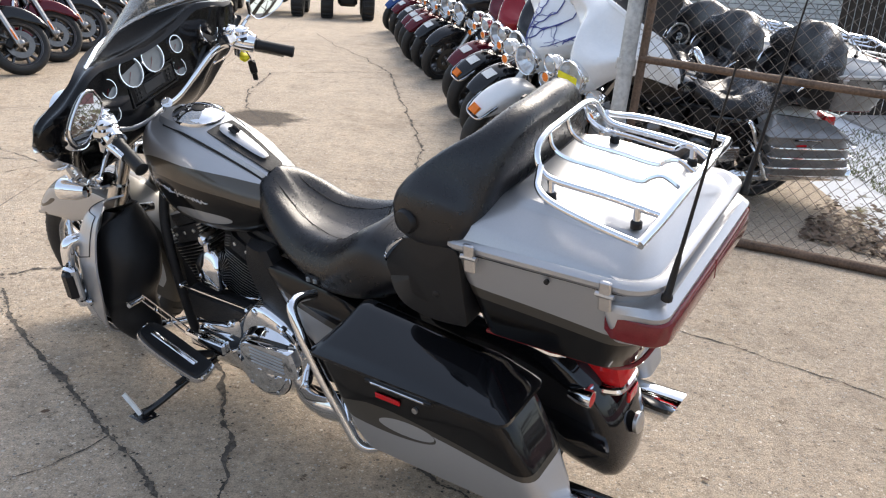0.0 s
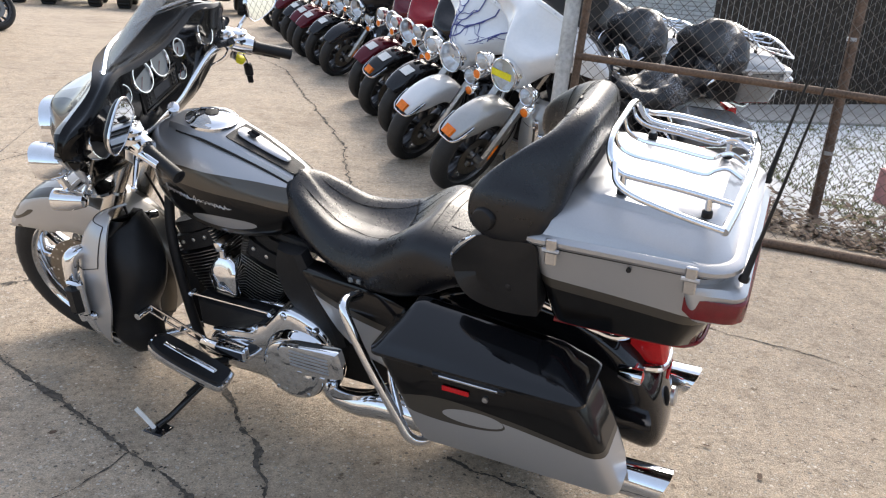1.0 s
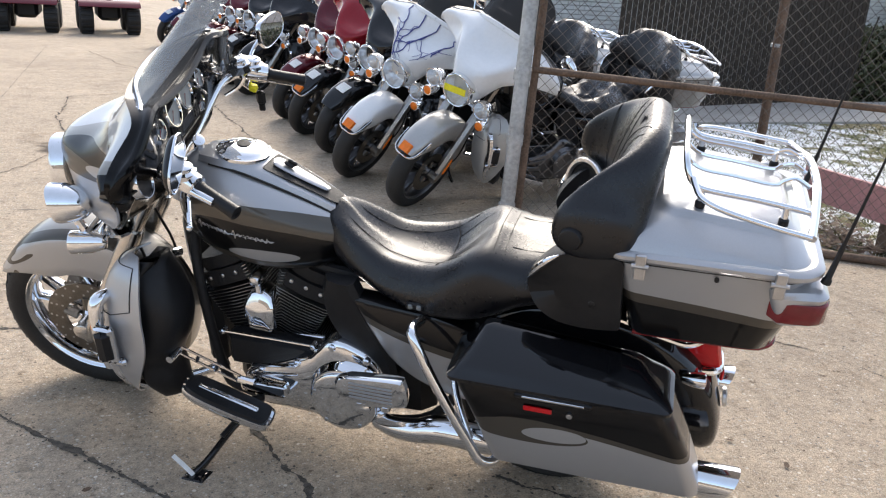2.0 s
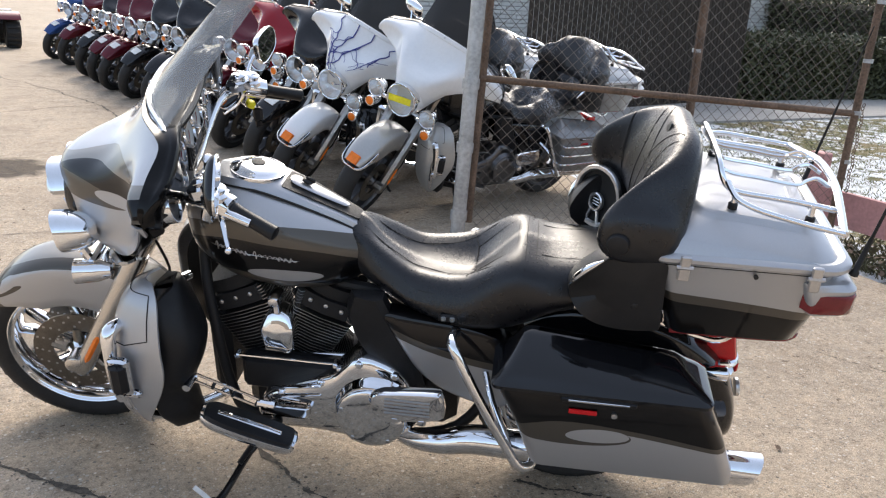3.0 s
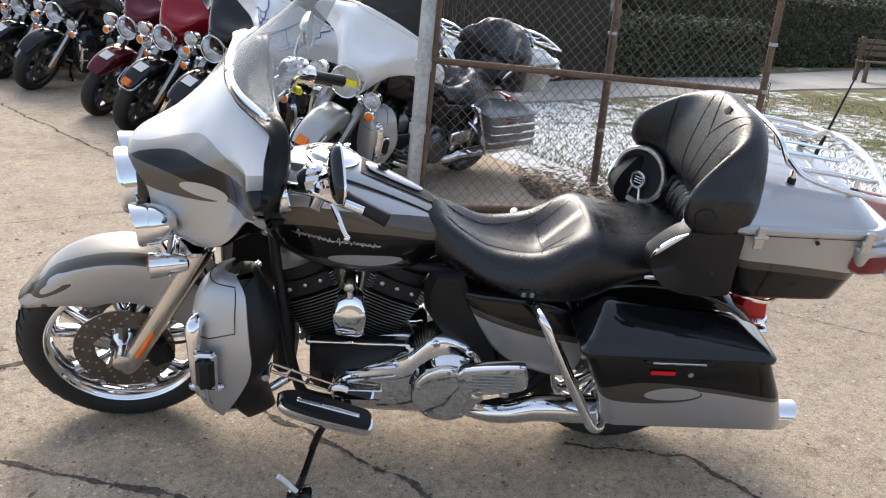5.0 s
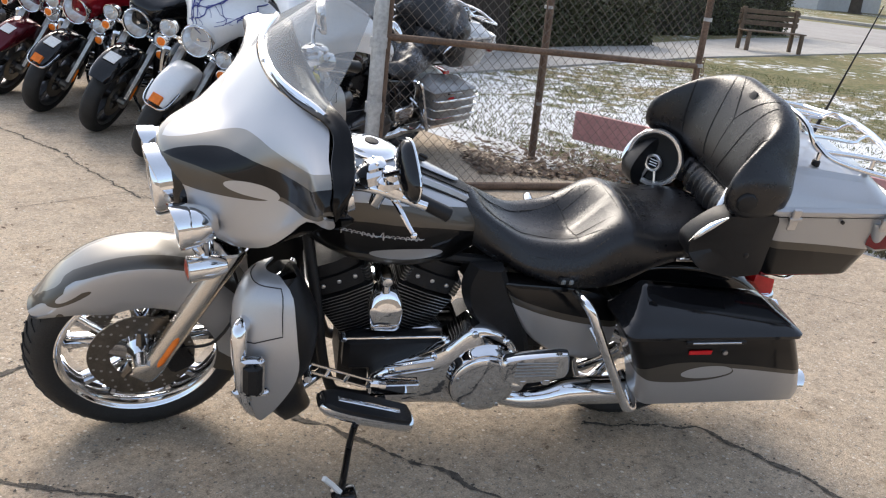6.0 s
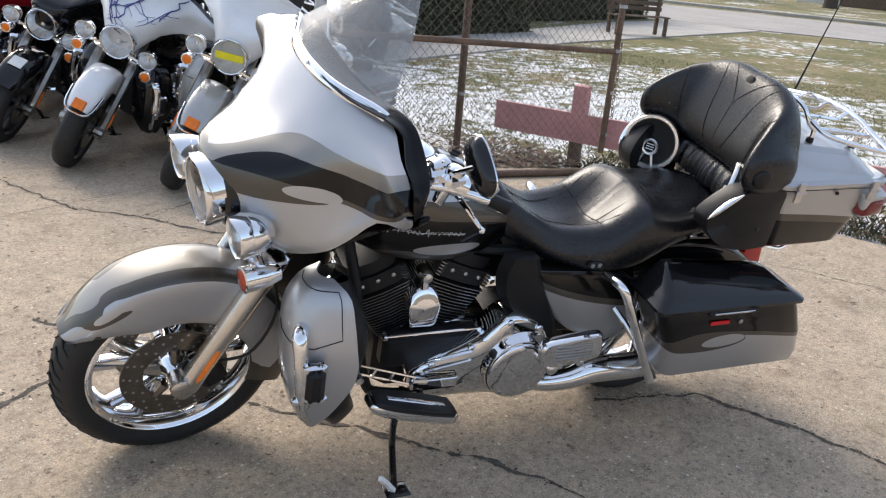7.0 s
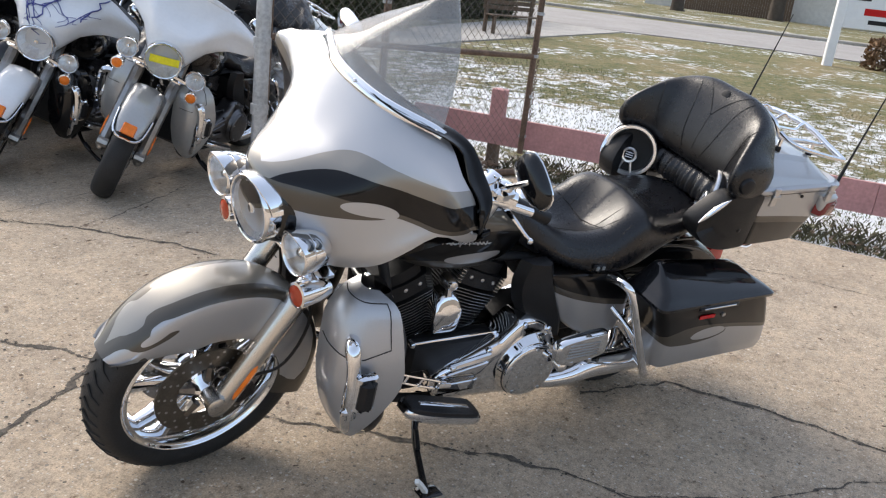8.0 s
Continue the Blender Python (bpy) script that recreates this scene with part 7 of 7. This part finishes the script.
def quad():
    """A four-wheeled off-road machine with fat knobbly tyres."""
    qb = thing("quad_bike", "black and dark red quad bike with fat tyres", "quad bike", group="quad bikes at the back")
    for x in (-.55, .55):
        for y in (-.42, .42):
            t = Shape().lathe((x, y, .28), (0, 1, 0), [(-.11, .13), (-.13, .2), (-.12, .26), (-.08, .28), (.08, .28), (.12, .26), (.13, .2), (.11, .13), (0, .1), (-.11, .13)], 20, caps=False)
            w = part("tyre", t, RUBBER, qb, "knobbly black tyre")
            part("rim", Shape().lathe((x, y, .28), (0, 1, 0), [(-.08, 0), (-.08, .125), (.08, .125), (.08, 0)], 14), STEEL, w)
            lug = Shape()
            for i in range(18):
                a = 2 * math.pi * i / 18
                p = np.array((x + .285 * math.cos(a), y, .28 + .285 * math.sin(a)))
                lug.box(p - (.02, .1, .02), p + (.02, .1, .02), .005, turn=turn_y(-math.degrees(a)))
            tagged(part("tyre_lug", lug, RUBBER, w), kind="stuff")
    part("chassis", Shape().box((-.6, -.2, .25), (.6, .2, .55), .06), WRINKLE, qb)
    for x in (-.55, .55):
        f = Shape()
        f.sheet(np.array([[(x + .36 * math.sin(a), y, .45 + .2 * math.cos(a)) for y in np.linspace(-.55, .55, 7)] for a in np.linspace(-1.2, 1.2, 8)]), .01)
        part("mudguard", f, MAROON if x > 0 else BLACK, qb, "plastic mudguard")
    part("saddle", Shape().loft([oval(x, 0, z, w, h, 14) for x, z, w, h in ((-.5, .78, .1, .05), (-.3, .8, .16, .08), (.1, .78, .14, .07), (.3, .8, .08, .05))]), LEATHER, qb)
    part("handlebar", Shape().tube([(.25, -.4, 1.0), (.3, -.15, .98), (.35, 0, .9), (.3, .15, .98), (.25, .4, 1.0)], .014, 8, 16), STEEL, qb)
    return qb


q0 = quad()
q0.matrix_basis = pose(-2.6, 18.3, 0, 0, 0, -80)
for i, x in enumerate((-4.0, -5.4, -6.8, -8.2)):
    copy_thing(q0, pose(x, 18.2 - .15 * i, 0, 0, 0, -84 + 3 * i))


# ---- chain-link gate, posts and yard ----
def link_mesh(a, b, z0, z1, pitch=.058, r=.0016):
    """Woven wire between two points of the plan: two families of slanted wires that weave past each other."""
    a, b = np.array(a, float), np.array(b, float)
    L = float(np.linalg.norm(b - a))
    u = (b - a) / L
    nrm = np.array((-u[1], u[0]))
    H = z1 - z0
    s = Shape()
    k = 1.0
    for fam, o in ((1, .0015), (-1, -.0015)):
        c = -H if fam > 0 else 0.0
        while c < (L if fam > 0 else L + H):
            pts = []
            for t in (0, H):
                pts.append((c + fam * t, t))
            (s0, t0), (s1, t1) = pts
            # clip to the panel's length
            lo, hi = 0.0, 1.0
            ds = s1 - s0
            for lim, sign in ((0.0, 1), (L, -1)):
                f = (lim - s0) / ds
                if ds * sign > 0:
                    lo = max(lo, f)
                else:
                    hi = min(hi, f)
            if hi - lo > .01:
                q = []
                for f in (lo, hi):
                    d = s0 + ds * f
                    p = a + u * d + nrm * o
                    q.append((p[0], p[1], z0 + H * f))
                s.tube(q, r, 4)
            c += pitch * 1.25
    return s


P0, P1 = (1.135, 4.735), (3.415, 3.985)
pole = thing("gate_post", "dull galvanised steel gate post with hinge collars", "fence post")
part("post_pipe", Shape().tube([(1.035, 4.685, 0), (1.075, 4.705, 1.0), (1.12, 4.725, 2.3)], .044, 20), GALV, pole)
for z in (.2, .62, 1.0, 1.55):
    x = 1.035 + .038 * z
    part("hinge_collar", Shape().lathe((x, 4.688 + .018 * z, z), (.038, .018, 1), [(-.03, .045), (-.03, .052), (.03, .052), (.03, .045)], 18), GALV, pole)
gate = thing("chain_link_gate", "rusty tube gate with chain-link mesh standing open", "gate")
part("gate_stile", Shape().tube([(1.13, 4.73, .14), (1.165, 4.74, 1.0), (1.20, 4.75, 1.95)], .023, 14), RUST, gate, "rusty hinge-side tube")
part("gate_stile", Shape().tube([(3.39, 3.98, .16), (3.42, 3.985, 1.0), (3.45, 3.99, 1.95)], .024, 14), RUST, gate, "rusty end tube")
part("gate_rail", Shape().tube([(1.15, 4.735, 1.03), (3.42, 3.985, .925)], .021, 14), RUST, gate, "rusty middle rail")
part("gate_rail", Shape().tube([(1.19, 4.75, 1.95), (3.45, 3.99, 1.95)], .021, 14), RUST, gate, "rusty top rail")
mesh_ = part("wire_mesh", link_mesh(P0, P1, .10, 1.95), WIRE, gate, "woven chain-link wire")
tagged(mesh_, kind="stuff")
for z in (.3, .62, .93, 1.25, 1.6):
    part("tie_clamp", Shape().lathe((3.395 + .03 * z, 3.983, z), (.03, 0, 1), [(-.012, .025), (-.012, .03), (.012, .03), (.012, .025)], 14), GALV, gate)
ch = thing("hanging_chain", "rusty chain hanging from the gate end", "chain")
for i in range(26):
    z = .98 - i * .022
    lk = Shape().lathe((3.455, 3.965 + .006 * math.sin(i), z), (1, 0, 0) if i % 2 else (0, 1, 0), torus_ring(.011, .003, k=6), 10, caps=False)
    part("chain_link", lk, RUST, ch)
post = thing("fence_post", "rusty steel fence post with a thin rod beside it", "fence post")
part("post_pipe", Shape().tube([(3.115, 5.165, -.02), (3.10, 5.155, 1.0), (3.085, 5.145, 2.3)], .031, 14), RUST, post)
part("tension_rod", Shape().tube([(3.065, 5.15, .02), (3.05, 5.14, 2.2)], .006, 8), RUST, post)
for z in (.45, .85, 1.2, 1.6):
    part("tie_clamp", Shape().lathe((3.108 - .013 * z, 5.16, z), (0, 0, 1), [(-.012, .032), (-.012, .038), (.012, .038), (.012, .032)], 14), GALV, post)
solid("ground_pipe", Shape().tube([(1.36, 4.90, .03), (2.1, 4.60, .028), (2.6, 4.36, .028), (3.33, 3.93, .03)], .028, 12), RUST, "rusty pipe lying along the edge of the concrete", "pipe")
PINK = mat("faded_pink_paint", (.50, .26, .25), .7, vary=.18, scale=5, bump=.2, bump_scale=60)
WOOD = mat("weathered_brown_wood", (.13, .09, .06), .8, vary=.35, scale=4, bump=.4, bump_scale=50)
pk = thing("low_board_fence", "low faded pink board fence in the snow", "fence")
a, b = np.array((3.42, 5.0)), np.array((3.88, 1.0))
d = b - a
for i, (f0, f1) in enumerate(((0, .44), (.44, .9), (.9, 1.6))):
    p, q_ = a + d * f0, a + d * (f1 - .001)
    s = Shape()
    n_ = np.array((d[1], -d[0])) / np.linalg.norm(d) * .018
    s.loft([[(e[0] - n_[0], e[1] - n_[1], .17), (e[0] + n_[0], e[1] + n_[1], .17), (e[0] + n_[0], e[1] + n_[1], .40), (e[0] - n_[0], e[1] - n_[1], .40)] for e in (p, q_)])
    part("board", s, PINK, pk)
for f in (.18, .62, 1.1):
    p = a + d * f + np.array((.03, 0))
    part("post", Shape().box((p[0] - .04, p[1] - .045, -.02), (p[0] + .04, p[1] + .045, .2), .006), WOOD, pk, "bare brown wooden stump")
    if f < .3:
        part("post_cap", Shape().box((p[0] - .042, p[1] - .06, .2), (p[0] + .042, p[1] + .06, .62), .006), PINK, pk, "pink upright board")

# paths, road and far lawn
walk_ = Shape()
walk_.loft([[(x, y, z) for x, y in ((4.5, 8.9), (13.0, 9.7), (24.5, 9.6), (24.5, 12.6), (20.0, 12.5), (12.5, 11.4), (9.0, 11.0), (4.5, 10.6))] for z in (-.08, .0)])
solid("footpath", walk_, WALKWAY, "pale concrete footpath across the lawn", "footpath", kind="structure")
road_ = Shape()
road_.loft([[(x, y, z) for x, y in ((26.0, -30), (26.5, 5), (24.4, 11), (21, 40), (34, 40), (38, 5), (40, -30))] for z in (-.08, .0)])
solid("road", road_, ASPHALT, "pale worn street beyond the lawn", "road", kind="structure")
solid("kerb", Shape().box((39.2, -30, -.05), (39.5, 40, .12), .03), WALKWAY, "concrete street kerb", "kerb", kind="structure")

LEAF = mat("hedge_leaf", (.062, .066, .028), .6, vary=.5, scale=6)
TWIG = mat("hedge_twig", (.035, .03, .02), .9, vary=.4)


def leafy(n, lo, hi, seed, size=.045):
    """Small leaves over the skin of a clipped block, thicker towards the outside, with ragged gaps."""
    rnd = np.random.RandomState(seed)
    lo, hi = np.array(lo), np.array(hi)
    v, f = [], []
    for i in range(n):
        p = lo + (hi - lo) * rnd.rand(3)
        ax = rnd.choice(3, p=(.2, .45, .35))
        side = 0 if ax == 1 and rnd.rand() < .85 else (1 if ax == 2 else rnd.randint(2))
        p[ax] = (hi if side else lo)[ax] + rnd.normal(0, .05) + .07 * noise.noise(Vector(p * 2.2))
        e = rnd.normal(size=3)
        e /= np.linalg.norm(e)
        g = np.cross(e, rnd.normal(size=3))
        g /= np.linalg.norm(g)
        s_ = size * rnd.uniform(.6, 1.4)
        o = len(v)
        v += [p - e * s_, p + g * s_ * .45, p + e * s_, p - g * s_ * .45]
        f.append((o, o + 1, o + 2, o + 3))
    return Shape().add(v, f)


def hedge(lo, hi, n, seed, label):
    h = thing("hedge", label, "hedge")
    lo_, hi_ = np.array(lo) + (.08, .08, 0), np.array(hi) - (.08, .08, .08)
    part("hedge_core", Shape().box(lo_, hi_, .1), TWIG, h, "dark inner twigs")
    lv = part("foliage", leafy(n, lo, hi, seed), LEAF, h, "dense dark green leaves", flip=False)
    tagged(lv, kind="stuff")


hedge((9.3, 11.3, -.05), (13.8, 12.5, 1.0), 15000, 3, "clipped dark green hedge")
hedge((12.2, 13.2, -.05), (24, 15.0, 1.75), 22000, 4, "tall dark green hedge")
# dark slatted screen fence behind the row
sl = thing("slatted_fence", "tall dark brown slatted screen fence", "fence")
SLAT = mat("brown_slat", (.026, .019, .013), .9, vary=.35, scale=3)
a, b = np.array((4.25, 9.75)), np.array((9.3, 11.3))
L = float(np.linalg.norm(b - a))
u = (b - a) / L
ang = math.degrees(math.atan2(u[1], u[0]))
one = Shape().box((-.04, -.008, 0), (.04, .008, 2.2), .004).mesh("slat", [SLAT])
for i in range(int(L / .095)):
    p = a + u * (i * .095)
    part("slat", one, None, sl, m=pose(p[0], p[1], -.02 + .015 * math.sin(i * 7.1), 0, 0, ang + 6 * math.sin(i * 3.3)))
for z in (.3, 1.9):
    part("fence_rail", Shape().tube([(*(a - (0, -.03)), z), (*(b - (0, -.03)), z)], .025, 8), RUST, sl)
# white-painted brick building behind the row
BRICK = mat("white_painted_brick", (.62, .61, .57), .7, vary=.12, scale=4, bump=.25, bump_scale=60)
MORTAR = mat("grey_mortar", (.36, .35, .33), .9, vary=.2)
house = thing("brick_building", "low white-painted brick building behind the motorcycles", "building")
part("wall", Shape().box((3.3, 14.03, -.1), (12.5, 20, 3.4), .01), MORTAR, house, "grey mortar wall")
bk = Shape()
bk.box((0, 0, 0), (.205, .03, .062), .006)
bm_ = bk.mesh("brick", [BRICK])
rest = Shape()
for r in range(44):
    for c in range(42):
        x, z = 3.32 + c * .215 + (.107 if r % 2 else 0), .02 + r * .074
        if x > 12.2:
            continue
        if 4.0 < x < 6.0 and 1.1 < z < 3.2 and (r + c) % 1 == 0 and r < 44 and c < 14 and r >= 14:
            part("brick", bm_, None, house, m=pose(x, 14.0, z))
        else:
            rest.box((x, 14.0, z), (x + .205, 14.03, z + .062))
tagged(part("brick_rest", rest, BRICK, house, "white-painted bricks", flip=False), kind="stuff")
part("roof", Shape().box((3.1, 13.8, 3.4), (12.7, 20.2, 3.6), .03), WALKWAY, house)

# garden bench by the path
bn = thing("garden_bench", "brown wooden bench beside the footpath", "bench")
for i in range(4):
    part("seat_slat", Shape().box((-.75, -.22 + i * .11, .42), (.75, -.13 + i * .11, .45), .006), WOOD, bn)
for i in range(3):
    part("back_slat", Shape().box((-.75, .24, .55 + i * .13), (.75, .265, .65 + i * .13), .006), WOOD, bn)
for x in (-.65, .65):
    for y in (-.2, .24):
        part("leg", Shape().box((x - .04, y - .04, 0), (x + .04, y + .04, .42 if y < 0 else .95), .006), WOOD, bn)
bn.matrix_basis = pose(17.0, 10.2, 0, 0, 0, -35)

# roadside sign with unreadable lettering as bars
SIGNW = mat("white_sign_board", (.82, .82, .82), .5, vary=.04)
sg = thing("roadside_sign", "white roadside sign board on white posts", "sign")
part("sign_board", Shape().box((-1.2, -.05, 1.0), (1.2, .05, 2.3), .02), SIGNW, sg, "white board with lettering bars")
for x in (-1.2, 1.2):
    part("sign_post", Shape().box((x - .12, -.11, -.05), (x + .12, .11, 2.5), .02), SIGNW, sg, "square white post")
for x0, x1, z0, z1, m_ in ((-.85, -.5, 1.86, 1.92, PLASTIC), (-.85, -.5, 1.75, 1.82, PLASTIC), (-.6, 0.6, 1.38, 1.56, RED), (-.45, .5, 1.16, 1.27, PLASTIC)):
    part("lettering_bar", Shape().box((x0, -.06, z0), (x1, -.051, z1), .002), m_, sg)
sg.matrix_basis = pose(23.2, 2.1, 0, 0, 0, -72)
pl = thing("dry_shrub", "dead brown shrub under the roadside sign", "shrub")
DRY = mat("dry_leaf", (.16, .095, .05), .8, vary=.4, scale=8)
tagged(part("dry_foliage", leafy(1800, (-.9, -.4, 0), (.9, .4, .75), 8, .09), DRY, pl, "brittle brown leaves", flip=False), kind="stuff")
part("shrub_stems", Shape().tube([(-.4, 0, 0), (-.3, 0, .6)], .03, 6).tube([(.3, 0, 0), (.4, .1, .6)], .03, 6), WOOD, pl)
pl.matrix_basis = pose(24.2, 1.4, -.05, 0, 0, -72)

# far houses over the street
SIDING = mat("pale_house_siding", (.5, .5, .5), .7, vary=.1, scale=.6)
SHINGLE = mat("grey_roof_shingle", (.16, .15, .15), .9, vary=.25, scale=2)
DOORW = mat("white_garage_door", (.75, .76, .78), .5, vary=.04)
PANE = mat("dark_window_pane", (.03, .035, .04), .05, 0, 1.0, vary=.1)
for x, y, w, c in ((66, 33, 14, SIDING), (78, 13, 16, BRICK), (82, -12, 15, SIDING)):
    h = thing("house", "pale house with garage across the street", "house", pose(x, y, 0, 0, 0, 90 - 8))
    part("wall", Shape().box((-w / 2, 0, -.1), (w / 2, 8, 3.2), .02), c, h)
    part("roof", Shape().loft([[(-w / 2 - .5, -.6, 3.2), (-w / 2 - .5, 8.6, 3.2), (-w / 2 - .5, 4, 5.8)], [(w / 2 + .5, -.6, 3.2), (w / 2 + .5, 8.6, 3.2), (w / 2 + .5, 4, 5.8)]]), SHINGLE, h)
    part("garage_door", Shape().box((-w / 2 + 1, -.05, 0), (-w / 2 + 5, .05, 2.3), .02), DOORW, h)
    for k in (1.0, 4.2):
        wd = part("window", Shape().box((k, -.06, 1.0), (k + 1.5, .04, 2.3), .02), DOORW, h)
        part("pane", Shape().box((k + .1, -.08, 1.1), (k + 1.4, -.055, 2.2), .01), PANE, wd)


BARK = mat("grey_brown_bark", (.07, .055, .042), .9, vary=.4, scale=3, bump=.6, bump_scale=20)


def bare_tree(x, y, h, r, seed):
    rnd = random.Random(seed)
    t = thing("bare_tree", "leafless winter street tree with a thick trunk", "tree", pose(x, y, -.03))
    part("trunk", Shape().tube([(0, 0, 0), (.02, 0, .15), (.05, .03, h * .25), (.0, .1, h * .5), (.1, .05, h)], [r * 1.5, r * 1.15, r, r * .7, r * .12], 12, 16), BARK, t)
    for i in range(9):
        z, a = h * (.28 + .06 * i), i * 2.4 + rnd.random()
        l = h * (.5 - .035 * i)
        e = np.array((math.cos(a), math.sin(a), .7))
        limb = part("limb", Shape().tube([np.array((.03, .05, z)), np.array((.03, .05, z)) + e * l * .5, np.array((.03, .05, z)) + e * l + (0, 0, .3)], [r * .4, r * .25, r * .04], 7, 8), BARK, t)
        tw = Shape()
        for k in range(10):
            b0 = np.array((.03, .05, z)) + e * l * (.35 + .06 * k)
            d_ = np.array((rnd.uniform(-1, 1), rnd.uniform(-1, 1), rnd.uniform(.2, 1))) * l * .3
            tw.tube([b0, b0 + d_ * .5 + (0, 0, .05), b0 + d_], [r * .08, r * .05, r * .015], 5)
        tagged(part("twigs", tw, BARK, limb), kind="stuff")


for x, y, h, r, sd in ((60, 16.5, 11, .42, 1), (66, 10.5, 12, .5, 2), (58, 25, 10, .35, 3), (64, -1.5, 12, .4, 4)):
    bare_tree(x, y, h, r, sd)
bf = thing("board_fence", "tall brown board fence beyond the street", "fence")
one = Shape().box((-.09, -.012, 0), (.09, .012, 1.7), .004).mesh("board", [WOOD])
for i in range(44):
    part("board", one, None, bf, m=pose(69 - .05 * i * .19, 18 - i * .19, -.03 + .01 * math.sin(i * 5), 0, 0, 87))


def scatter(n, area, seed, size, material, name, label, cat, lift=.0, curl=.4):
    """Loose flat bits strewn on the ground inside a plan polygon test."""
    rnd = np.random.RandomState(seed)
    v, f = [], []
    while len(f) < n:
        x, y = area(rnd)
        s_ = size * rnd.uniform(.5, 1.4)
        a = rnd.uniform(0, 6.28)
        e, g = np.array((math.cos(a), math.sin(a), rnd.uniform(-curl, curl))) * s_, np.array((-math.sin(a), math.cos(a), rnd.uniform(-curl, curl))) * s_ * .55
        p = np.array((x, y, lift + .006 + abs(rnd.normal(0, .01)) + max(abs(e[2]), abs(g[2]))))
        o = len(v)
        v += [p - e, p - e * .3 + g, p + e * .5 + g * .8, p + e, p + e * .4 - g * .9, p - e * .4 - g]
        f.append(tuple(range(o, o + 6)))
    return solid(name, Shape().add(v, f), material, label, cat, kind="stuff", flip=False)


FALLEN = mat("fallen_leaf", (.10, .062, .038), .8, vary=.5, scale=12)


def by_gate(rnd):
    s_, d_ = rnd.rand(), abs(rnd.normal(0, .45))
    return 2.3 + 1.1 * s_ + d_ * .5, 4.95 - .85 * s_ + d_


def lawn_edge(rnd):
    return 3.36 + abs(rnd.normal(0, .35)), rnd.uniform(-2.5, 4.2)


def lot_bits(rnd):
    return rnd.uniform(-4, 3.2), rnd.uniform(.3, 14) if rnd.rand() < .6 else rnd.uniform(3.8, 6.5)


scatter(1500, by_gate, 21, .024, FALLEN, "fallen_leaves", "brown fallen leaves drifted by the gate", "leaves")
scatter(500, lawn_edge, 22, .03, FALLEN, "edge_leaves", "brown dead leaves along the lawn edge", "leaves")
scatter(500, lot_bits, 23, .012, FALLEN, "lot_debris", "small dead leaves and grit on the concrete", "debris", curl=.2)


def tufts(n, area, seed, h, material, name, label):
    rnd = np.random.RandomState(seed)
    v, f = [], []
    for i in range(n):
        x, y = area(rnd)
        a, l = rnd.uniform(0, 6.28), h * rnd.uniform(.4, 1.3)
        d_ = np.array((math.cos(a), math.sin(a), 0))
        w = np.array((-d_[1], d_[0], 0)) * .004
        p = np.array((x, y, -.02))
        o = len(v)
        v += [p - w, p + w, p + d_ * l * .35 + w * .7 + (0, 0, l * .75), p + d_ * l * .9 + (0, 0, l)]
        f += [(o, o + 1, o + 2), (o, o + 2, o + 3)]
    return solid(name, Shape().add(v, f), material, label, "grass", kind="stuff", flip=False)


GRASS = mat("winter_grass", (.125, .135, .05), .75, vary=.6, scale=3)


WEED = mat("dead_weed", (.075, .066, .032), .8, vary=.6, scale=5)


def lawn_area(rnd):
    r_ = rnd.rand() ** 1.6
    return 3.4 + 9 * r_, rnd.uniform(-1.5, 9.0)


tufts(30000, lawn_area, 31, .028, GRASS, "grass_blades", "short patchy winter grass")
tufts(5000, lawn_edge, 32, .055, WEED, "edge_weeds", "rough weeds along the lawn edge")
